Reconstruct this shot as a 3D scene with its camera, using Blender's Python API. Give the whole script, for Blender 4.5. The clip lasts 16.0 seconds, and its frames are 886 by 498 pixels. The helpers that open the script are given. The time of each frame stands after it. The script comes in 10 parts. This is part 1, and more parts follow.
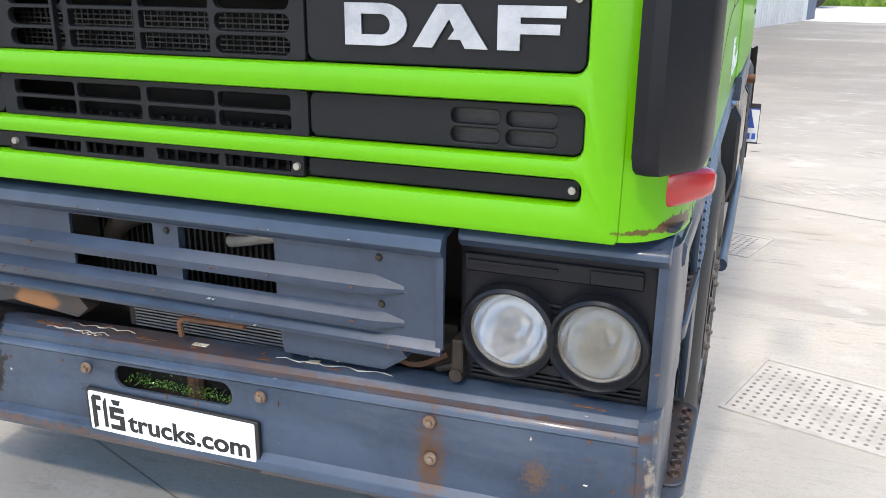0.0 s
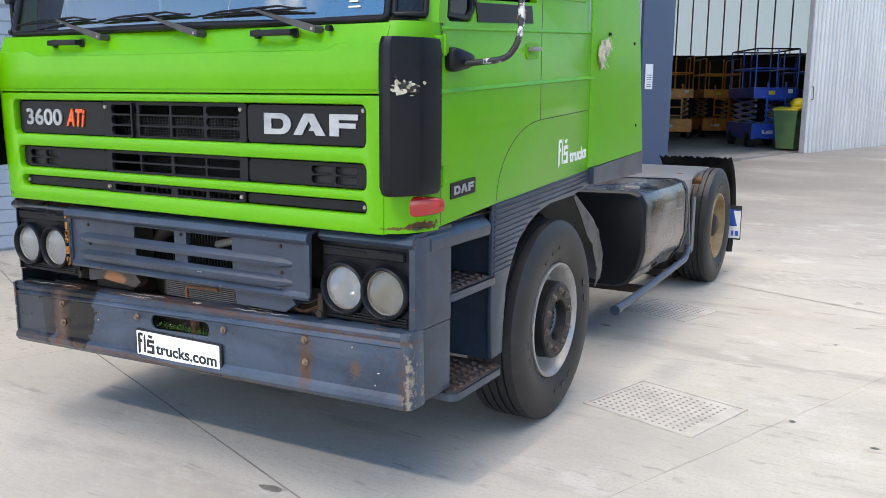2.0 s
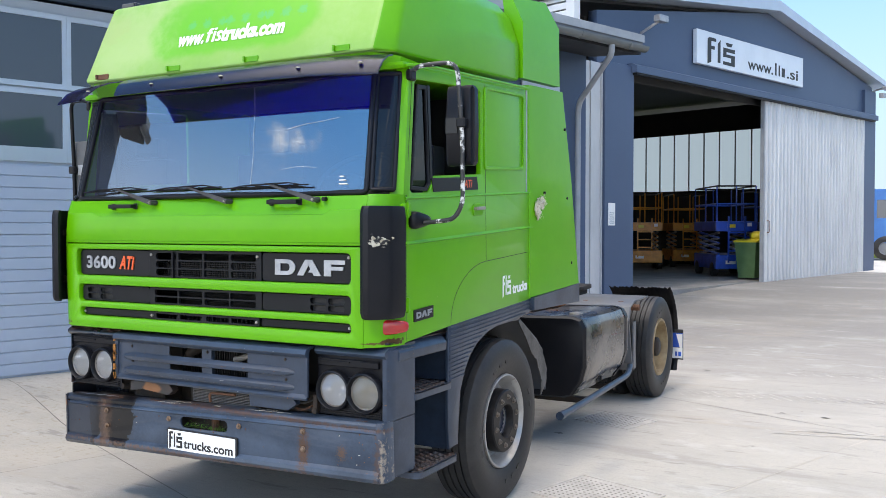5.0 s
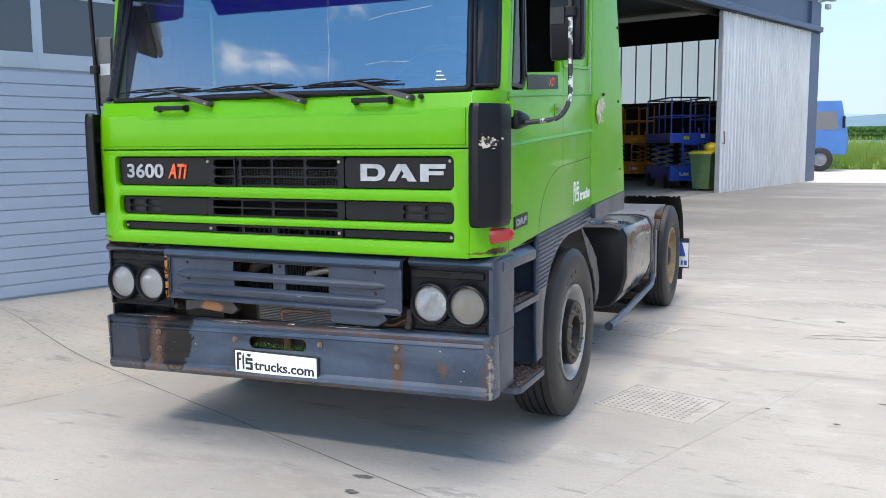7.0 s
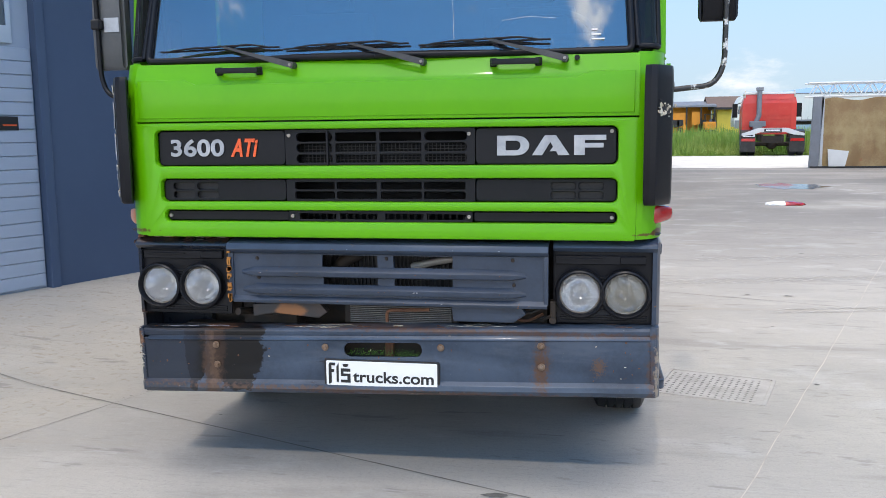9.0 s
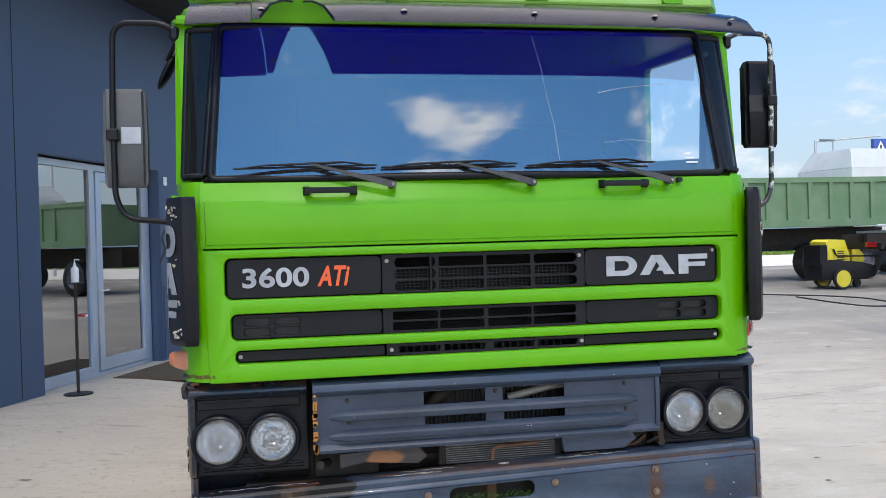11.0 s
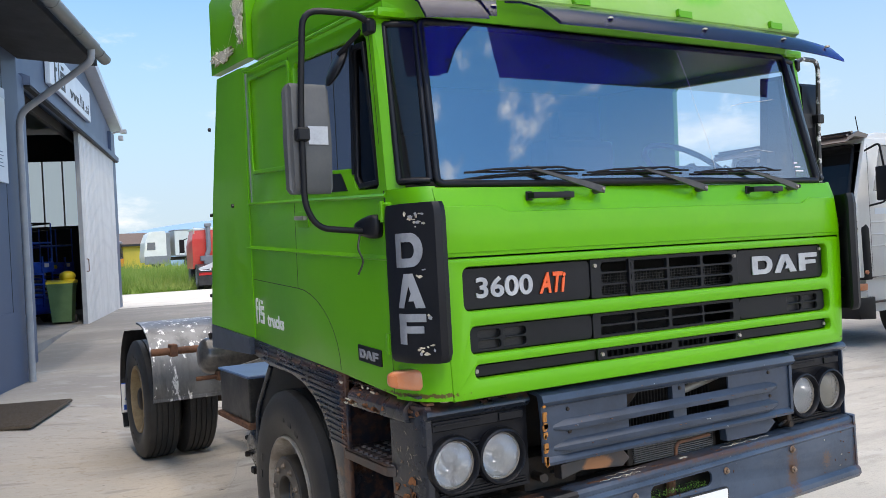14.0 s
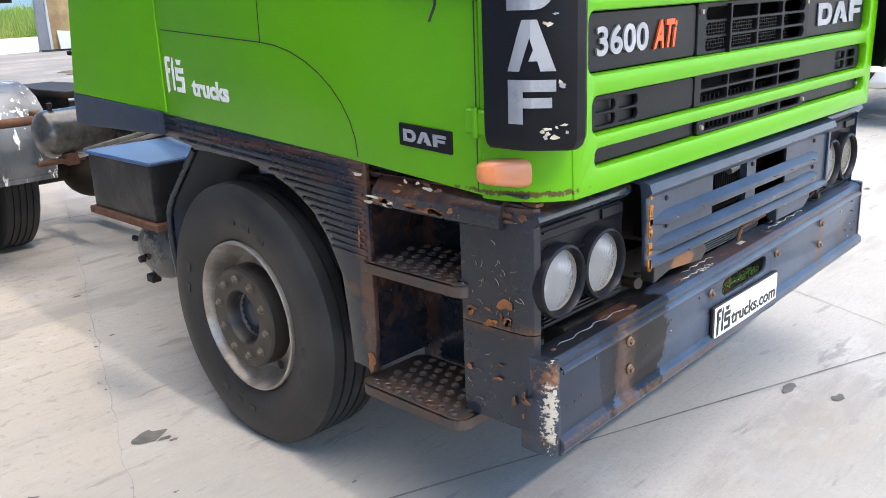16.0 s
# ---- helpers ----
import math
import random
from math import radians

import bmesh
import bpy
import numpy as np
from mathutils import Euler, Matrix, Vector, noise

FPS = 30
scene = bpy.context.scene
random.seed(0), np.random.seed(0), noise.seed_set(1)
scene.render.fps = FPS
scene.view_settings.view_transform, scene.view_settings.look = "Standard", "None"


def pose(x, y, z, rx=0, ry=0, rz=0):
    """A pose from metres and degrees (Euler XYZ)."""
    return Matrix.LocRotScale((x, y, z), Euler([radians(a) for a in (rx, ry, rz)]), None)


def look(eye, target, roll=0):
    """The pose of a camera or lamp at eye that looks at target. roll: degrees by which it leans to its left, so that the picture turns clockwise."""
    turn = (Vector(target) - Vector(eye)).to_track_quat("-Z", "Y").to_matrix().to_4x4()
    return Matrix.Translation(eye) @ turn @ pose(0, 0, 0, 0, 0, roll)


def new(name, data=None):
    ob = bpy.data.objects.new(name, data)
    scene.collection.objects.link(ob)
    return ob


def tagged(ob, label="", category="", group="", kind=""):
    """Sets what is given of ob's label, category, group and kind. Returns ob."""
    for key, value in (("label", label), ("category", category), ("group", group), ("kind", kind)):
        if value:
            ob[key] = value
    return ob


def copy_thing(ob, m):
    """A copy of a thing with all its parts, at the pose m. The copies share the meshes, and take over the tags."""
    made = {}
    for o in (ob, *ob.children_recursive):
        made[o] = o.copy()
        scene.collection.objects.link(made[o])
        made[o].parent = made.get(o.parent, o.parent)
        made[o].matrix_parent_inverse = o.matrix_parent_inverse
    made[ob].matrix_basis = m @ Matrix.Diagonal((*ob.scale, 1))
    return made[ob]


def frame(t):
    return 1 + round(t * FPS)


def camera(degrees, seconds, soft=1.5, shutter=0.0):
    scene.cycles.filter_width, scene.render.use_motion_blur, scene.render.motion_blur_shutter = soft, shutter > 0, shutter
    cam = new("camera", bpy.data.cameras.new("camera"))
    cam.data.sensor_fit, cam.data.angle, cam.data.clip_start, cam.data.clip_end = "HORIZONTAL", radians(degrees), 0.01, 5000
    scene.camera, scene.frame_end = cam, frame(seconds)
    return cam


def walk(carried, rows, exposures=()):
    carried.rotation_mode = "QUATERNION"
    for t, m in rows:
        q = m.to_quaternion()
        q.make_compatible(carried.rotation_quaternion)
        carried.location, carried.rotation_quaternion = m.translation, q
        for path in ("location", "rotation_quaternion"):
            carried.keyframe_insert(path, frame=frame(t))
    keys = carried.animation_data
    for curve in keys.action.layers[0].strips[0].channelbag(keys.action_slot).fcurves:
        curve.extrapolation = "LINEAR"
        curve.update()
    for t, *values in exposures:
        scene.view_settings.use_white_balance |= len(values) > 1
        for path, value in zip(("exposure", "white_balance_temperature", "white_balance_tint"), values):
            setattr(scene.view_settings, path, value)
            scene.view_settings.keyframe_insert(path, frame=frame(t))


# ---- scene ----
cam = camera(54.6, 16.0, 0.65)
PATH = [
    (0, (1.366, -1.682, 1.687), (0.701, 0.102, 1.076), 0.4),
    (0.5, (1.798, -1.948, 1.679), (0.976, -0.204, 1.147), 0.3),
    (1, (2.17, -2.252, 1.671), (1.321, -0.513, 1.165), 0.8),
    (1.5, (2.544, -2.504, 1.681), (1.628, -0.777, 1.259), 0.2),
    (2, (2.902, -2.749, 1.701), (1.935, -1.033, 1.351), 0.5),
    (2.5, (3.172, -3.062, 1.721), (2.206, -1.332, 1.445), 0.6),
    (3, (3.444, -3.303, 1.738), (2.476, -1.568, 1.51), 0.5),
    (3.5, (3.606, -3.487, 1.781), (2.638, -1.741, 1.656), 0.6),
    (4, (3.641, -3.651, 1.788), (2.668, -1.905, 1.706), 0.6),
    (4.2, (3.654, -3.722, 1.799), (2.68, -1.977, 1.724), 0.3),
    (6.3, (3.089, -3.683, 1.762), (2.161, -1.911, 1.751), -0.4),
    (6.5, (2.96, -3.714, 1.74), (2.052, -1.933, 1.697), -0.5),
    (7, (2.639, -3.826, 1.722), (1.843, -2.007, 1.481), -0.4),
    (7.5, (2.275, -3.804, 1.686), (1.587, -1.945, 1.424), -0.3),
    (8, (1.879, -3.781, 1.679), (1.264, -1.897, 1.415), -0.4),
    (8.5, (1.399, -3.838, 1.681), (0.969, -1.903, 1.414), -0.4),
    (9, (0.941, -3.765, 1.637), (0.6, -1.812, 1.373), -0.6),
    (9.2, (0.754, -3.724, 1.645), (0.445, -1.766, 1.383), -0.6),
    (11.3, (-1.014, -3.517, 1.73), (-0.579, -1.566, 1.788), -1.8),
    (11.5, (-1.149, -3.536, 1.739), (-0.68, -1.595, 1.855), -1.9),
    (12, (-1.521, -3.445, 1.738), (-0.994, -1.534, 2.002), -2.2),
    (12.5, (-1.881, -3.354, 1.76), (-1.2, -1.494, 2.04), -2.9),
    (13, (-2.265, -3.29, 1.775), (-1.438, -1.489, 2.042), -3.5),
    (13.5, (-2.514, -3.051, 1.752), (-1.588, -1.291, 1.966), -3.5),
    (14, (-2.701, -2.756, 1.735), (-1.695, -1.027, 1.739), -3.1),
    (14.5, (-2.924, -2.447, 1.757), (-1.744, -0.85, 1.525), -2.7),
    (15, (-2.995, -2.13, 1.737), (-1.748, -0.621, 1.324), -2.3),
    (15.5, (-2.956, -1.77, 1.734), (-1.669, -0.326, 1.225), -2.4),
    (16, (-2.968, -1.368, 1.735), (-1.598, -0.029, 1.159), -2.4),
]
walk(cam, [(t, look(eye, target, roll)) for t, eye, target, roll in PATH],
     [(0, 0.70, 7100, 13), (0.6, 0.56, 7100, 13), (1, 0.58, 7100, 13), (2, 0.44, 7000, 13), (3.5, 0.40, 6800, 13), (4.2, 0.36, 6800, 13), (6.5, 0.38, 6900, 13), (7.5, 0.40, 6850, 13), (9, 0.12, 6700, 13),
      (11.3, 0.05, 6800, 13), (12.5, -0.08, 6800, 13), (13.5, 0.0, 6800, 13), (14.2, 0.24, 7000, 14), (15, 0.52, 6950, 14), (16, 0.80, 6800, 14)])

# ---- world, sun, exposure ----
SUN_DIR = Vector((-0.05, -0.93, 1.0)).normalized()
world = bpy.data.worlds.new("sky")
scene.world = world
world.use_nodes = True


def build_sky():
    nt = world.node_tree
    nt.nodes.clear()
    n, l = nt.nodes.new, nt.links.new
    out, bg = n("ShaderNodeOutputWorld"), n("ShaderNodeBackground")
    sky = n("ShaderNodeTexSky")
    sky.sky_type, sky.sun_disc = "NISHITA", False
    sky.sun_elevation, sky.sun_rotation = math.asin(SUN_DIR.z), math.pi
    sky.air_density, sky.dust_density, sky.ozone_density = 1.0, 0.1, 3.0
    tc, mp = n("ShaderNodeTexCoord"), n("ShaderNodeMapping")
    mp.inputs["Scale"].default_value = (1.0, 1.0, 2.6)
    noi = n("ShaderNodeTexNoise")
    noi.inputs["Scale"].default_value, noi.inputs["Detail"].default_value, noi.inputs["Roughness"].default_value = 5.5, 12.0, 0.6
    sep = n("ShaderNodeSeparateXYZ")
    l(tc.outputs["Generated"], sep.inputs["Vector"])

    def ranged(src, a, b, lo=0.0, hi=1.0):
        r = n("ShaderNodeMapRange")
        r.interpolation_type = "SMOOTHSTEP"
        for k, v in (("From Min", a), ("From Max", b), ("To Min", lo), ("To Max", hi)):
            r.inputs[k].default_value = v
        l(src, r.inputs["Value"])
        return r.outputs["Result"]

    def mixed(fac, a, b, blend="MIX"):
        m = n("ShaderNodeMix")
        m.data_type, m.blend_type = "RGBA", blend
        for key, v in (("Factor", fac), ("A", a), ("B", b)):
            if isinstance(v, (tuple, float)):
                m.inputs[key].default_value = v
            else:
                l(v, m.inputs[key])
        return m.outputs["Result"]
    # clear sky, deepened; pale haze towards the horizon; drifting fair-weather cloud, thicker on the sun's side
    clear = mixed(1.0, sky.outputs["Color"], (0.51, 1.14, 1.50, 1), "MULTIPLY")
    # brighter round the sun
    clear = mixed(ranged(sep.outputs["Y"], 0.1, -0.9), clear, mixed(1.0, clear, (0.3, 0.8, 1.4, 1), "ADD"))
    # haze on the unseen -y side is raised as fill for fronts and shadows
    hazy = mixed(ranged(sep.outputs["Z"], 0.0, 0.5, 0.97, 0.0), clear, mixed(ranged(sep.outputs["Y"], -0.05, -0.7), (3.7, 4.6, 5.4, 1), (13.2, 13.4, 13.2, 1)))
    shift = n("ShaderNodeMath")
    shift.operation = "MULTIPLY_ADD"
    shift.inputs[1].default_value = 0.0
    l(sep.outputs["Y"], shift.inputs[0])
    l(mp.outputs["Vector"], noi.inputs["Vector"])
    l(tc.outputs["Generated"], mp.inputs["Vector"])
    low = n("ShaderNodeMath")
    low.operation = "ADD"
    l(noi.outputs["Fac"], low.inputs[0])
    l(ranged(sep.outputs["Z"], 0.08, 0.30, 0.07, 0.0), low.inputs[1])
    l(low.outputs[0], shift.inputs[2])
    # the drift of cumulus behind the camera
    heap = shift.outputs[0]
    for way, near, size in (((0.12, -0.86, 0.465), 0.979, 0.17), ((0.22, -0.84, 0.45), 0.986, 0.15), ((0.43, -0.755, 0.52), 0.994, 0.08), ((0.53, -0.69, 0.50), 0.995, 0.06), ((-0.62, -0.65, 0.43), 0.994, 0.08), ((-0.52, -0.71, 0.47), 0.996, 0.08)):
        dot, more = n("ShaderNodeVectorMath"), n("ShaderNodeMath")
        dot.operation, more.operation = "DOT_PRODUCT", "ADD"
        dot.inputs[1].default_value = Vector(way).normalized()
        l(tc.outputs["Generated"], dot.inputs[0])
        l(heap, more.inputs[0])
        l(ranged(dot.outputs["Value"], near, 1.0, 0.0, size), more.inputs[1])
        heap = more.outputs[0]
    cloud = mixed(ranged(sep.outputs["Y"], 0.1, -0.8), (7.0, 7.2, 7.4, 1), (13.0, 14.2, 15.4, 1))
    final = mixed(ranged(heap, 0.60, 0.80), hazy, cloud)
    # bright white veil added overhead, out of view, to fill the shadows
    final = mixed(ranged(sep.outputs["Z"], 0.66, 0.9, 0.0, 0.8), final, (22.5, 22.0, 21.4, 1))
    l(final, bg.inputs["Color"])
    bg.inputs["Strength"].default_value = 0.15
    l(bg.outputs["Background"], out.inputs["Surface"])


build_sky()
sun_data = bpy.data.lights.new("sun", "SUN")
sun_data.energy, sun_data.angle, sun_data.color = 1.08, radians(2.2), (1.0, 0.935, 0.835)
sun = new("sun", sun_data)
sun.matrix_world = look(SUN_DIR * 60, (0, 0, 0))


# ---- materials ----
def base_material(name, color, rough=0.5, metal=0.0, coat=0.0):
    m = bpy.data.materials.new(name)
    m.use_nodes = True
    b = m.node_tree.nodes["Principled BSDF"]
    b.inputs["Base Color"].default_value = (*color, 1)
    b.inputs["Roughness"].default_value = rough
    b.inputs["Metallic"].default_value = metal
    b.inputs["Coat Weight"].default_value = coat
    b.inputs["Coat Roughness"].default_value = 0.06
    return m


def surface(name, color, rough=0.5, metal=0.0, coat=0.0, tint=None, scale=3.0, amount=0.5, low=0.35, high=0.7, bump=0.0, bump_scale=40.0,
            spots=None, spot_scale=8.0, spot_at=0.66, spot_soft=0.05, spot_rough=0.9, rough_var=0.12, stretch=(1, 1, 1)):
    """A painted, stained or worn surface: two scales of variation, optional worn spots, and fine relief."""
    m = base_material(name, color, rough, metal, coat)
    nt = m.node_tree
    n, l = nt.nodes.new, nt.links.new
    b = nt.nodes["Principled BSDF"]
    tc, mp = n("ShaderNodeTexCoord"), n("ShaderNodeMapping")
    mp.inputs["Scale"].default_value = stretch
    l(tc.outputs["Object"], mp.inputs["Vector"])

    def noise_node(sc, detail, rg=0.6):
        q = n("ShaderNodeTexNoise")
        q.inputs["Scale"].default_value, q.inputs["Detail"].default_value, q.inputs["Roughness"].default_value = sc, detail, rg
        l(mp.outputs["Vector"], q.inputs["Vector"])
        return q

    def ramp_node(src, a, z):
        r = n("ShaderNodeMapRange")
        r.interpolation_type = "SMOOTHSTEP"
        r.inputs["From Min"].default_value, r.inputs["From Max"].default_value = a, z
        l(src, r.inputs["Value"])
        return r

    big, fine = noise_node(scale, 6), noise_node(scale * 14, 4, 0.7)
    mul = n("ShaderNodeMath")
    mul.operation = "MULTIPLY_ADD"
    mul.inputs[1].default_value = 0.25
    l(fine.outputs["Fac"], mul.inputs[0])
    l(big.outputs["Fac"], mul.inputs[2])
    fac = ramp_node(mul.outputs[0], low + 0.125, high + 0.125)
    fac.inputs["To Max"].default_value = amount
    mix = n("ShaderNodeMix")
    mix.data_type = "RGBA"
    mix.inputs["A"].default_value = (*color, 1)
    mix.inputs["B"].default_value = (*(tint or [c * 0.6 for c in color]), 1)
    l(fac.outputs["Result"], mix.inputs["Factor"])
    col = mix.outputs["Result"]
    rr = n("ShaderNodeMapRange")
    rr.inputs["To Min"].default_value, rr.inputs["To Max"].default_value = max(0.03, rough - rough_var), min(1, rough + rough_var)
    l(big.outputs["Fac"], rr.inputs["Value"])
    rout = rr.outputs["Result"]
    if spots:
        sp = noise_node(spot_scale, 8, 0.68)
        sf = ramp_node(sp.outputs["Fac"], spot_at - spot_soft, spot_at + spot_soft)
        mix2 = n("ShaderNodeMix")
        mix2.data_type = "RGBA"
        mix2.inputs["B"].default_value = (*spots, 1)
        l(sf.outputs["Result"], mix2.inputs["Factor"])
        l(col, mix2.inputs["A"])
        col = mix2.outputs["Result"]
        mr = n("ShaderNodeMix")
        mr.inputs["B"].default_value = spot_rough
        l(sf.outputs["Result"], mr.inputs["Factor"])
        l(rout, mr.inputs["A"])
        rout = mr.outputs["Result"]
        inv = n("ShaderNodeMath")
        inv.operation, inv.inputs[0].default_value = "SUBTRACT", 1.0
        l(sf.outputs["Result"], inv.inputs[1])
        if coat:
            cm = n("ShaderNodeMath")
            cm.operation, cm.inputs[1].default_value = "MULTIPLY", coat
            l(inv.outputs[0], cm.inputs[0])
            l(cm.outputs[0], b.inputs["Coat Weight"])
        if metal:
            cm = n("ShaderNodeMath")
            cm.operation, cm.inputs[1].default_value = "MULTIPLY", metal
            l(inv.outputs[0], cm.inputs[0])
            l(cm.outputs[0], b.inputs["Metallic"])
    l(col, b.inputs["Base Color"])
    l(rout, b.inputs["Roughness"])
    if bump:
        bn = noise_node(bump_scale, 5, 0.65)
        bp = n("ShaderNodeBump")
        bp.inputs["Strength"].default_value, bp.inputs["Distance"].default_value = bump, 0.01
        l(bn.outputs["Fac"], bp.inputs["Height"])
        l(bp.outputs["Normal"], b.inputs["Normal"])
    return m


def glass_material(name, tint=(0.75, 0.85, 0.9), clear=1.0, dust=0.0, sheen=0.0):
    m = bpy.data.materials.new(name)
    m.use_nodes = True
    nt = m.node_tree
    nt.nodes.clear()
    n, l = nt.nodes.new, nt.links.new
    out, mix, tr, gl, fr = n("ShaderNodeOutputMaterial"), n("ShaderNodeMixShader"), n("ShaderNodeBsdfTransparent"), n("ShaderNodeBsdfGlossy"), n("ShaderNodeFresnel")
    tr.inputs["Color"].default_value = (*tint, 1)
    gl.inputs["Roughness"].default_value = 0.0
    fr.inputs["IOR"].default_value = 1.9 * clear
    if sheen:
        lw, pw, mr = n("ShaderNodeLayerWeight"), n("ShaderNodeMath"), n("ShaderNodeMapRange")
        lw.inputs["Blend"].default_value = 0.5
        pw.operation, pw.inputs[1].default_value = "POWER", 4.0
        mr.inputs["To Min"].default_value, mr.inputs["To Max"].default_value = sheen, 0.7
        l(lw.outputs["Facing"], pw.inputs[0])
        l(pw.outputs[0], mr.inputs["Value"])
        l(mr.outputs["Result"], mix.inputs["Fac"])
    else:
        l(fr.outputs["Fac"], mix.inputs["Fac"])
    l(tr.outputs["BSDF"], mix.inputs[1])
    l(gl.outputs["BSDF"], mix.inputs[2])
    if dust:
        film, over = n("ShaderNodeBsdfDiffuse"), n("ShaderNodeMixShader")
        film.inputs["Color"].default_value = (0.5, 0.52, 0.54, 1)
        over.inputs["Fac"].default_value = dust
        l(mix.outputs["Shader"], over.inputs[1])
        l(film.outputs["BSDF"], over.inputs[2])
        l(over.outputs["Shader"], out.inputs["Surface"])
    else:
        l(mix.outputs["Shader"], out.inputs["Surface"])
    return m


GREEN = surface("green paint", (0.103, 0.372, 0.001), 0.36, coat=0.18, tint=(0.075, 0.32, 0.002), scale=1.3, amount=0.45, bump=0.02, bump_scale=25, spots=(0.12, 0.05, 0.02), spot_scale=19, spot_at=0.80, spot_soft=0.015)
GREEN_ROOF = surface("faded green paint", (0.23, 0.43, 0.07), 0.45, coat=0.2, tint=(0.30, 0.48, 0.14), scale=1.6, amount=0.7, bump=0.04, bump_scale=20)
GREY = surface("dark grey paint", (0.036, 0.052, 0.080), 0.34, coat=0.22, tint=(0.020, 0.029, 0.044), scale=4, amount=0.7, bump=0.05, bump_scale=30, spots=(0.10, 0.042, 0.018), spot_scale=7, spot_at=0.72, spot_soft=0.03)
GREY_RUST = surface("rusted dark grey paint", (0.014, 0.020, 0.032), 0.28, coat=0.4, tint=(0.010, 0.014, 0.022), scale=4, amount=0.7, bump=0.12, bump_scale=30, spots=(0.085, 0.038, 0.018), spot_scale=5, spot_at=0.66, spot_soft=0.04)
BLACK = surface("black plastic", (0.007, 0.0075, 0.010), 0.36, tint=(0.012, 0.012, 0.014), scale=6, amount=0.6, bump=0.06, bump_scale=120)
RUBBER = surface("tyre rubber", (0.016, 0.0155, 0.016), 0.5, tint=(0.045, 0.042, 0.039), scale=5, amount=0.55, bump=0.1, bump_scale=60)
DARK = surface("dark oily metal", (0.014, 0.013, 0.012), 0.6, tint=(0.04, 0.025, 0.015), scale=9, amount=0.8, bump=0.2, bump_scale=40)
CONCRETE = surface("pale concrete", (0.456, 0.425, 0.373), 0.85, tint=(0.370, 0.347, 0.311), scale=0.7, amount=0.8, bump=0.25, bump_scale=22, spots=(0.315, 0.295, 0.263), spot_scale=2.6, spot_at=0.69, spot_soft=0.06)


def overlay(m, color, scale, at, soft, amount=1.0, stretch=(1, 1, 1), region=None, detail=8, turn=0.0):
    """One more layer of stain or wear with a shape of its own. region: (axis vector, from, to), where it sets in."""
    nt = m.node_tree
    n, l = nt.nodes.new, nt.links.new
    b = nt.nodes["Principled BSDF"]
    old = b.inputs["Base Color"].links[0].from_socket
    tc, mp, q, r, mix = n("ShaderNodeTexCoord"), n("ShaderNodeMapping"), n("ShaderNodeTexNoise"), n("ShaderNodeMapRange"), n("ShaderNodeMix")
    mp.inputs["Scale"].default_value = stretch
    mp.inputs["Rotation"].default_value[2] = radians(turn)
    q.inputs["Scale"].default_value, q.inputs["Detail"].default_value, q.inputs["Roughness"].default_value = scale, detail, 0.62
    r.interpolation_type = "SMOOTHSTEP"
    r.inputs["From Min"].default_value, r.inputs["From Max"].default_value, r.inputs["To Max"].default_value = at - soft, at + soft, amount
    l(tc.outputs["Object"], mp.inputs["Vector"])
    l(mp.outputs["Vector"], q.inputs["Vector"])
    l(q.outputs["Fac"], r.inputs["Value"])
    fac = r.outputs["Result"]
    if region:
        dot, rr, mul = n("ShaderNodeVectorMath"), n("ShaderNodeMapRange"), n("ShaderNodeMath")
        dot.operation, mul.operation = "DOT_PRODUCT", "MULTIPLY"
        dot.inputs[1].default_value = region[0]
        l(tc.outputs["Object"], dot.inputs[0])
        rr.inputs["From Min"].default_value, rr.inputs["From Max"].default_value = region[1], region[2]
        l(dot.outputs["Value"], rr.inputs["Value"])
        l(rr.outputs["Result"], mul.inputs[0])
        l(fac, mul.inputs[1])
        fac = mul.outputs[0]
    mix.data_type = "RGBA"
    mix.inputs["B"].default_value = (*color, 1)
    l(fac, mix.inputs["Factor"])
    l(old, mix.inputs["A"])
    l(mix.outputs["Result"], b.inputs["Base Color"])
    return m


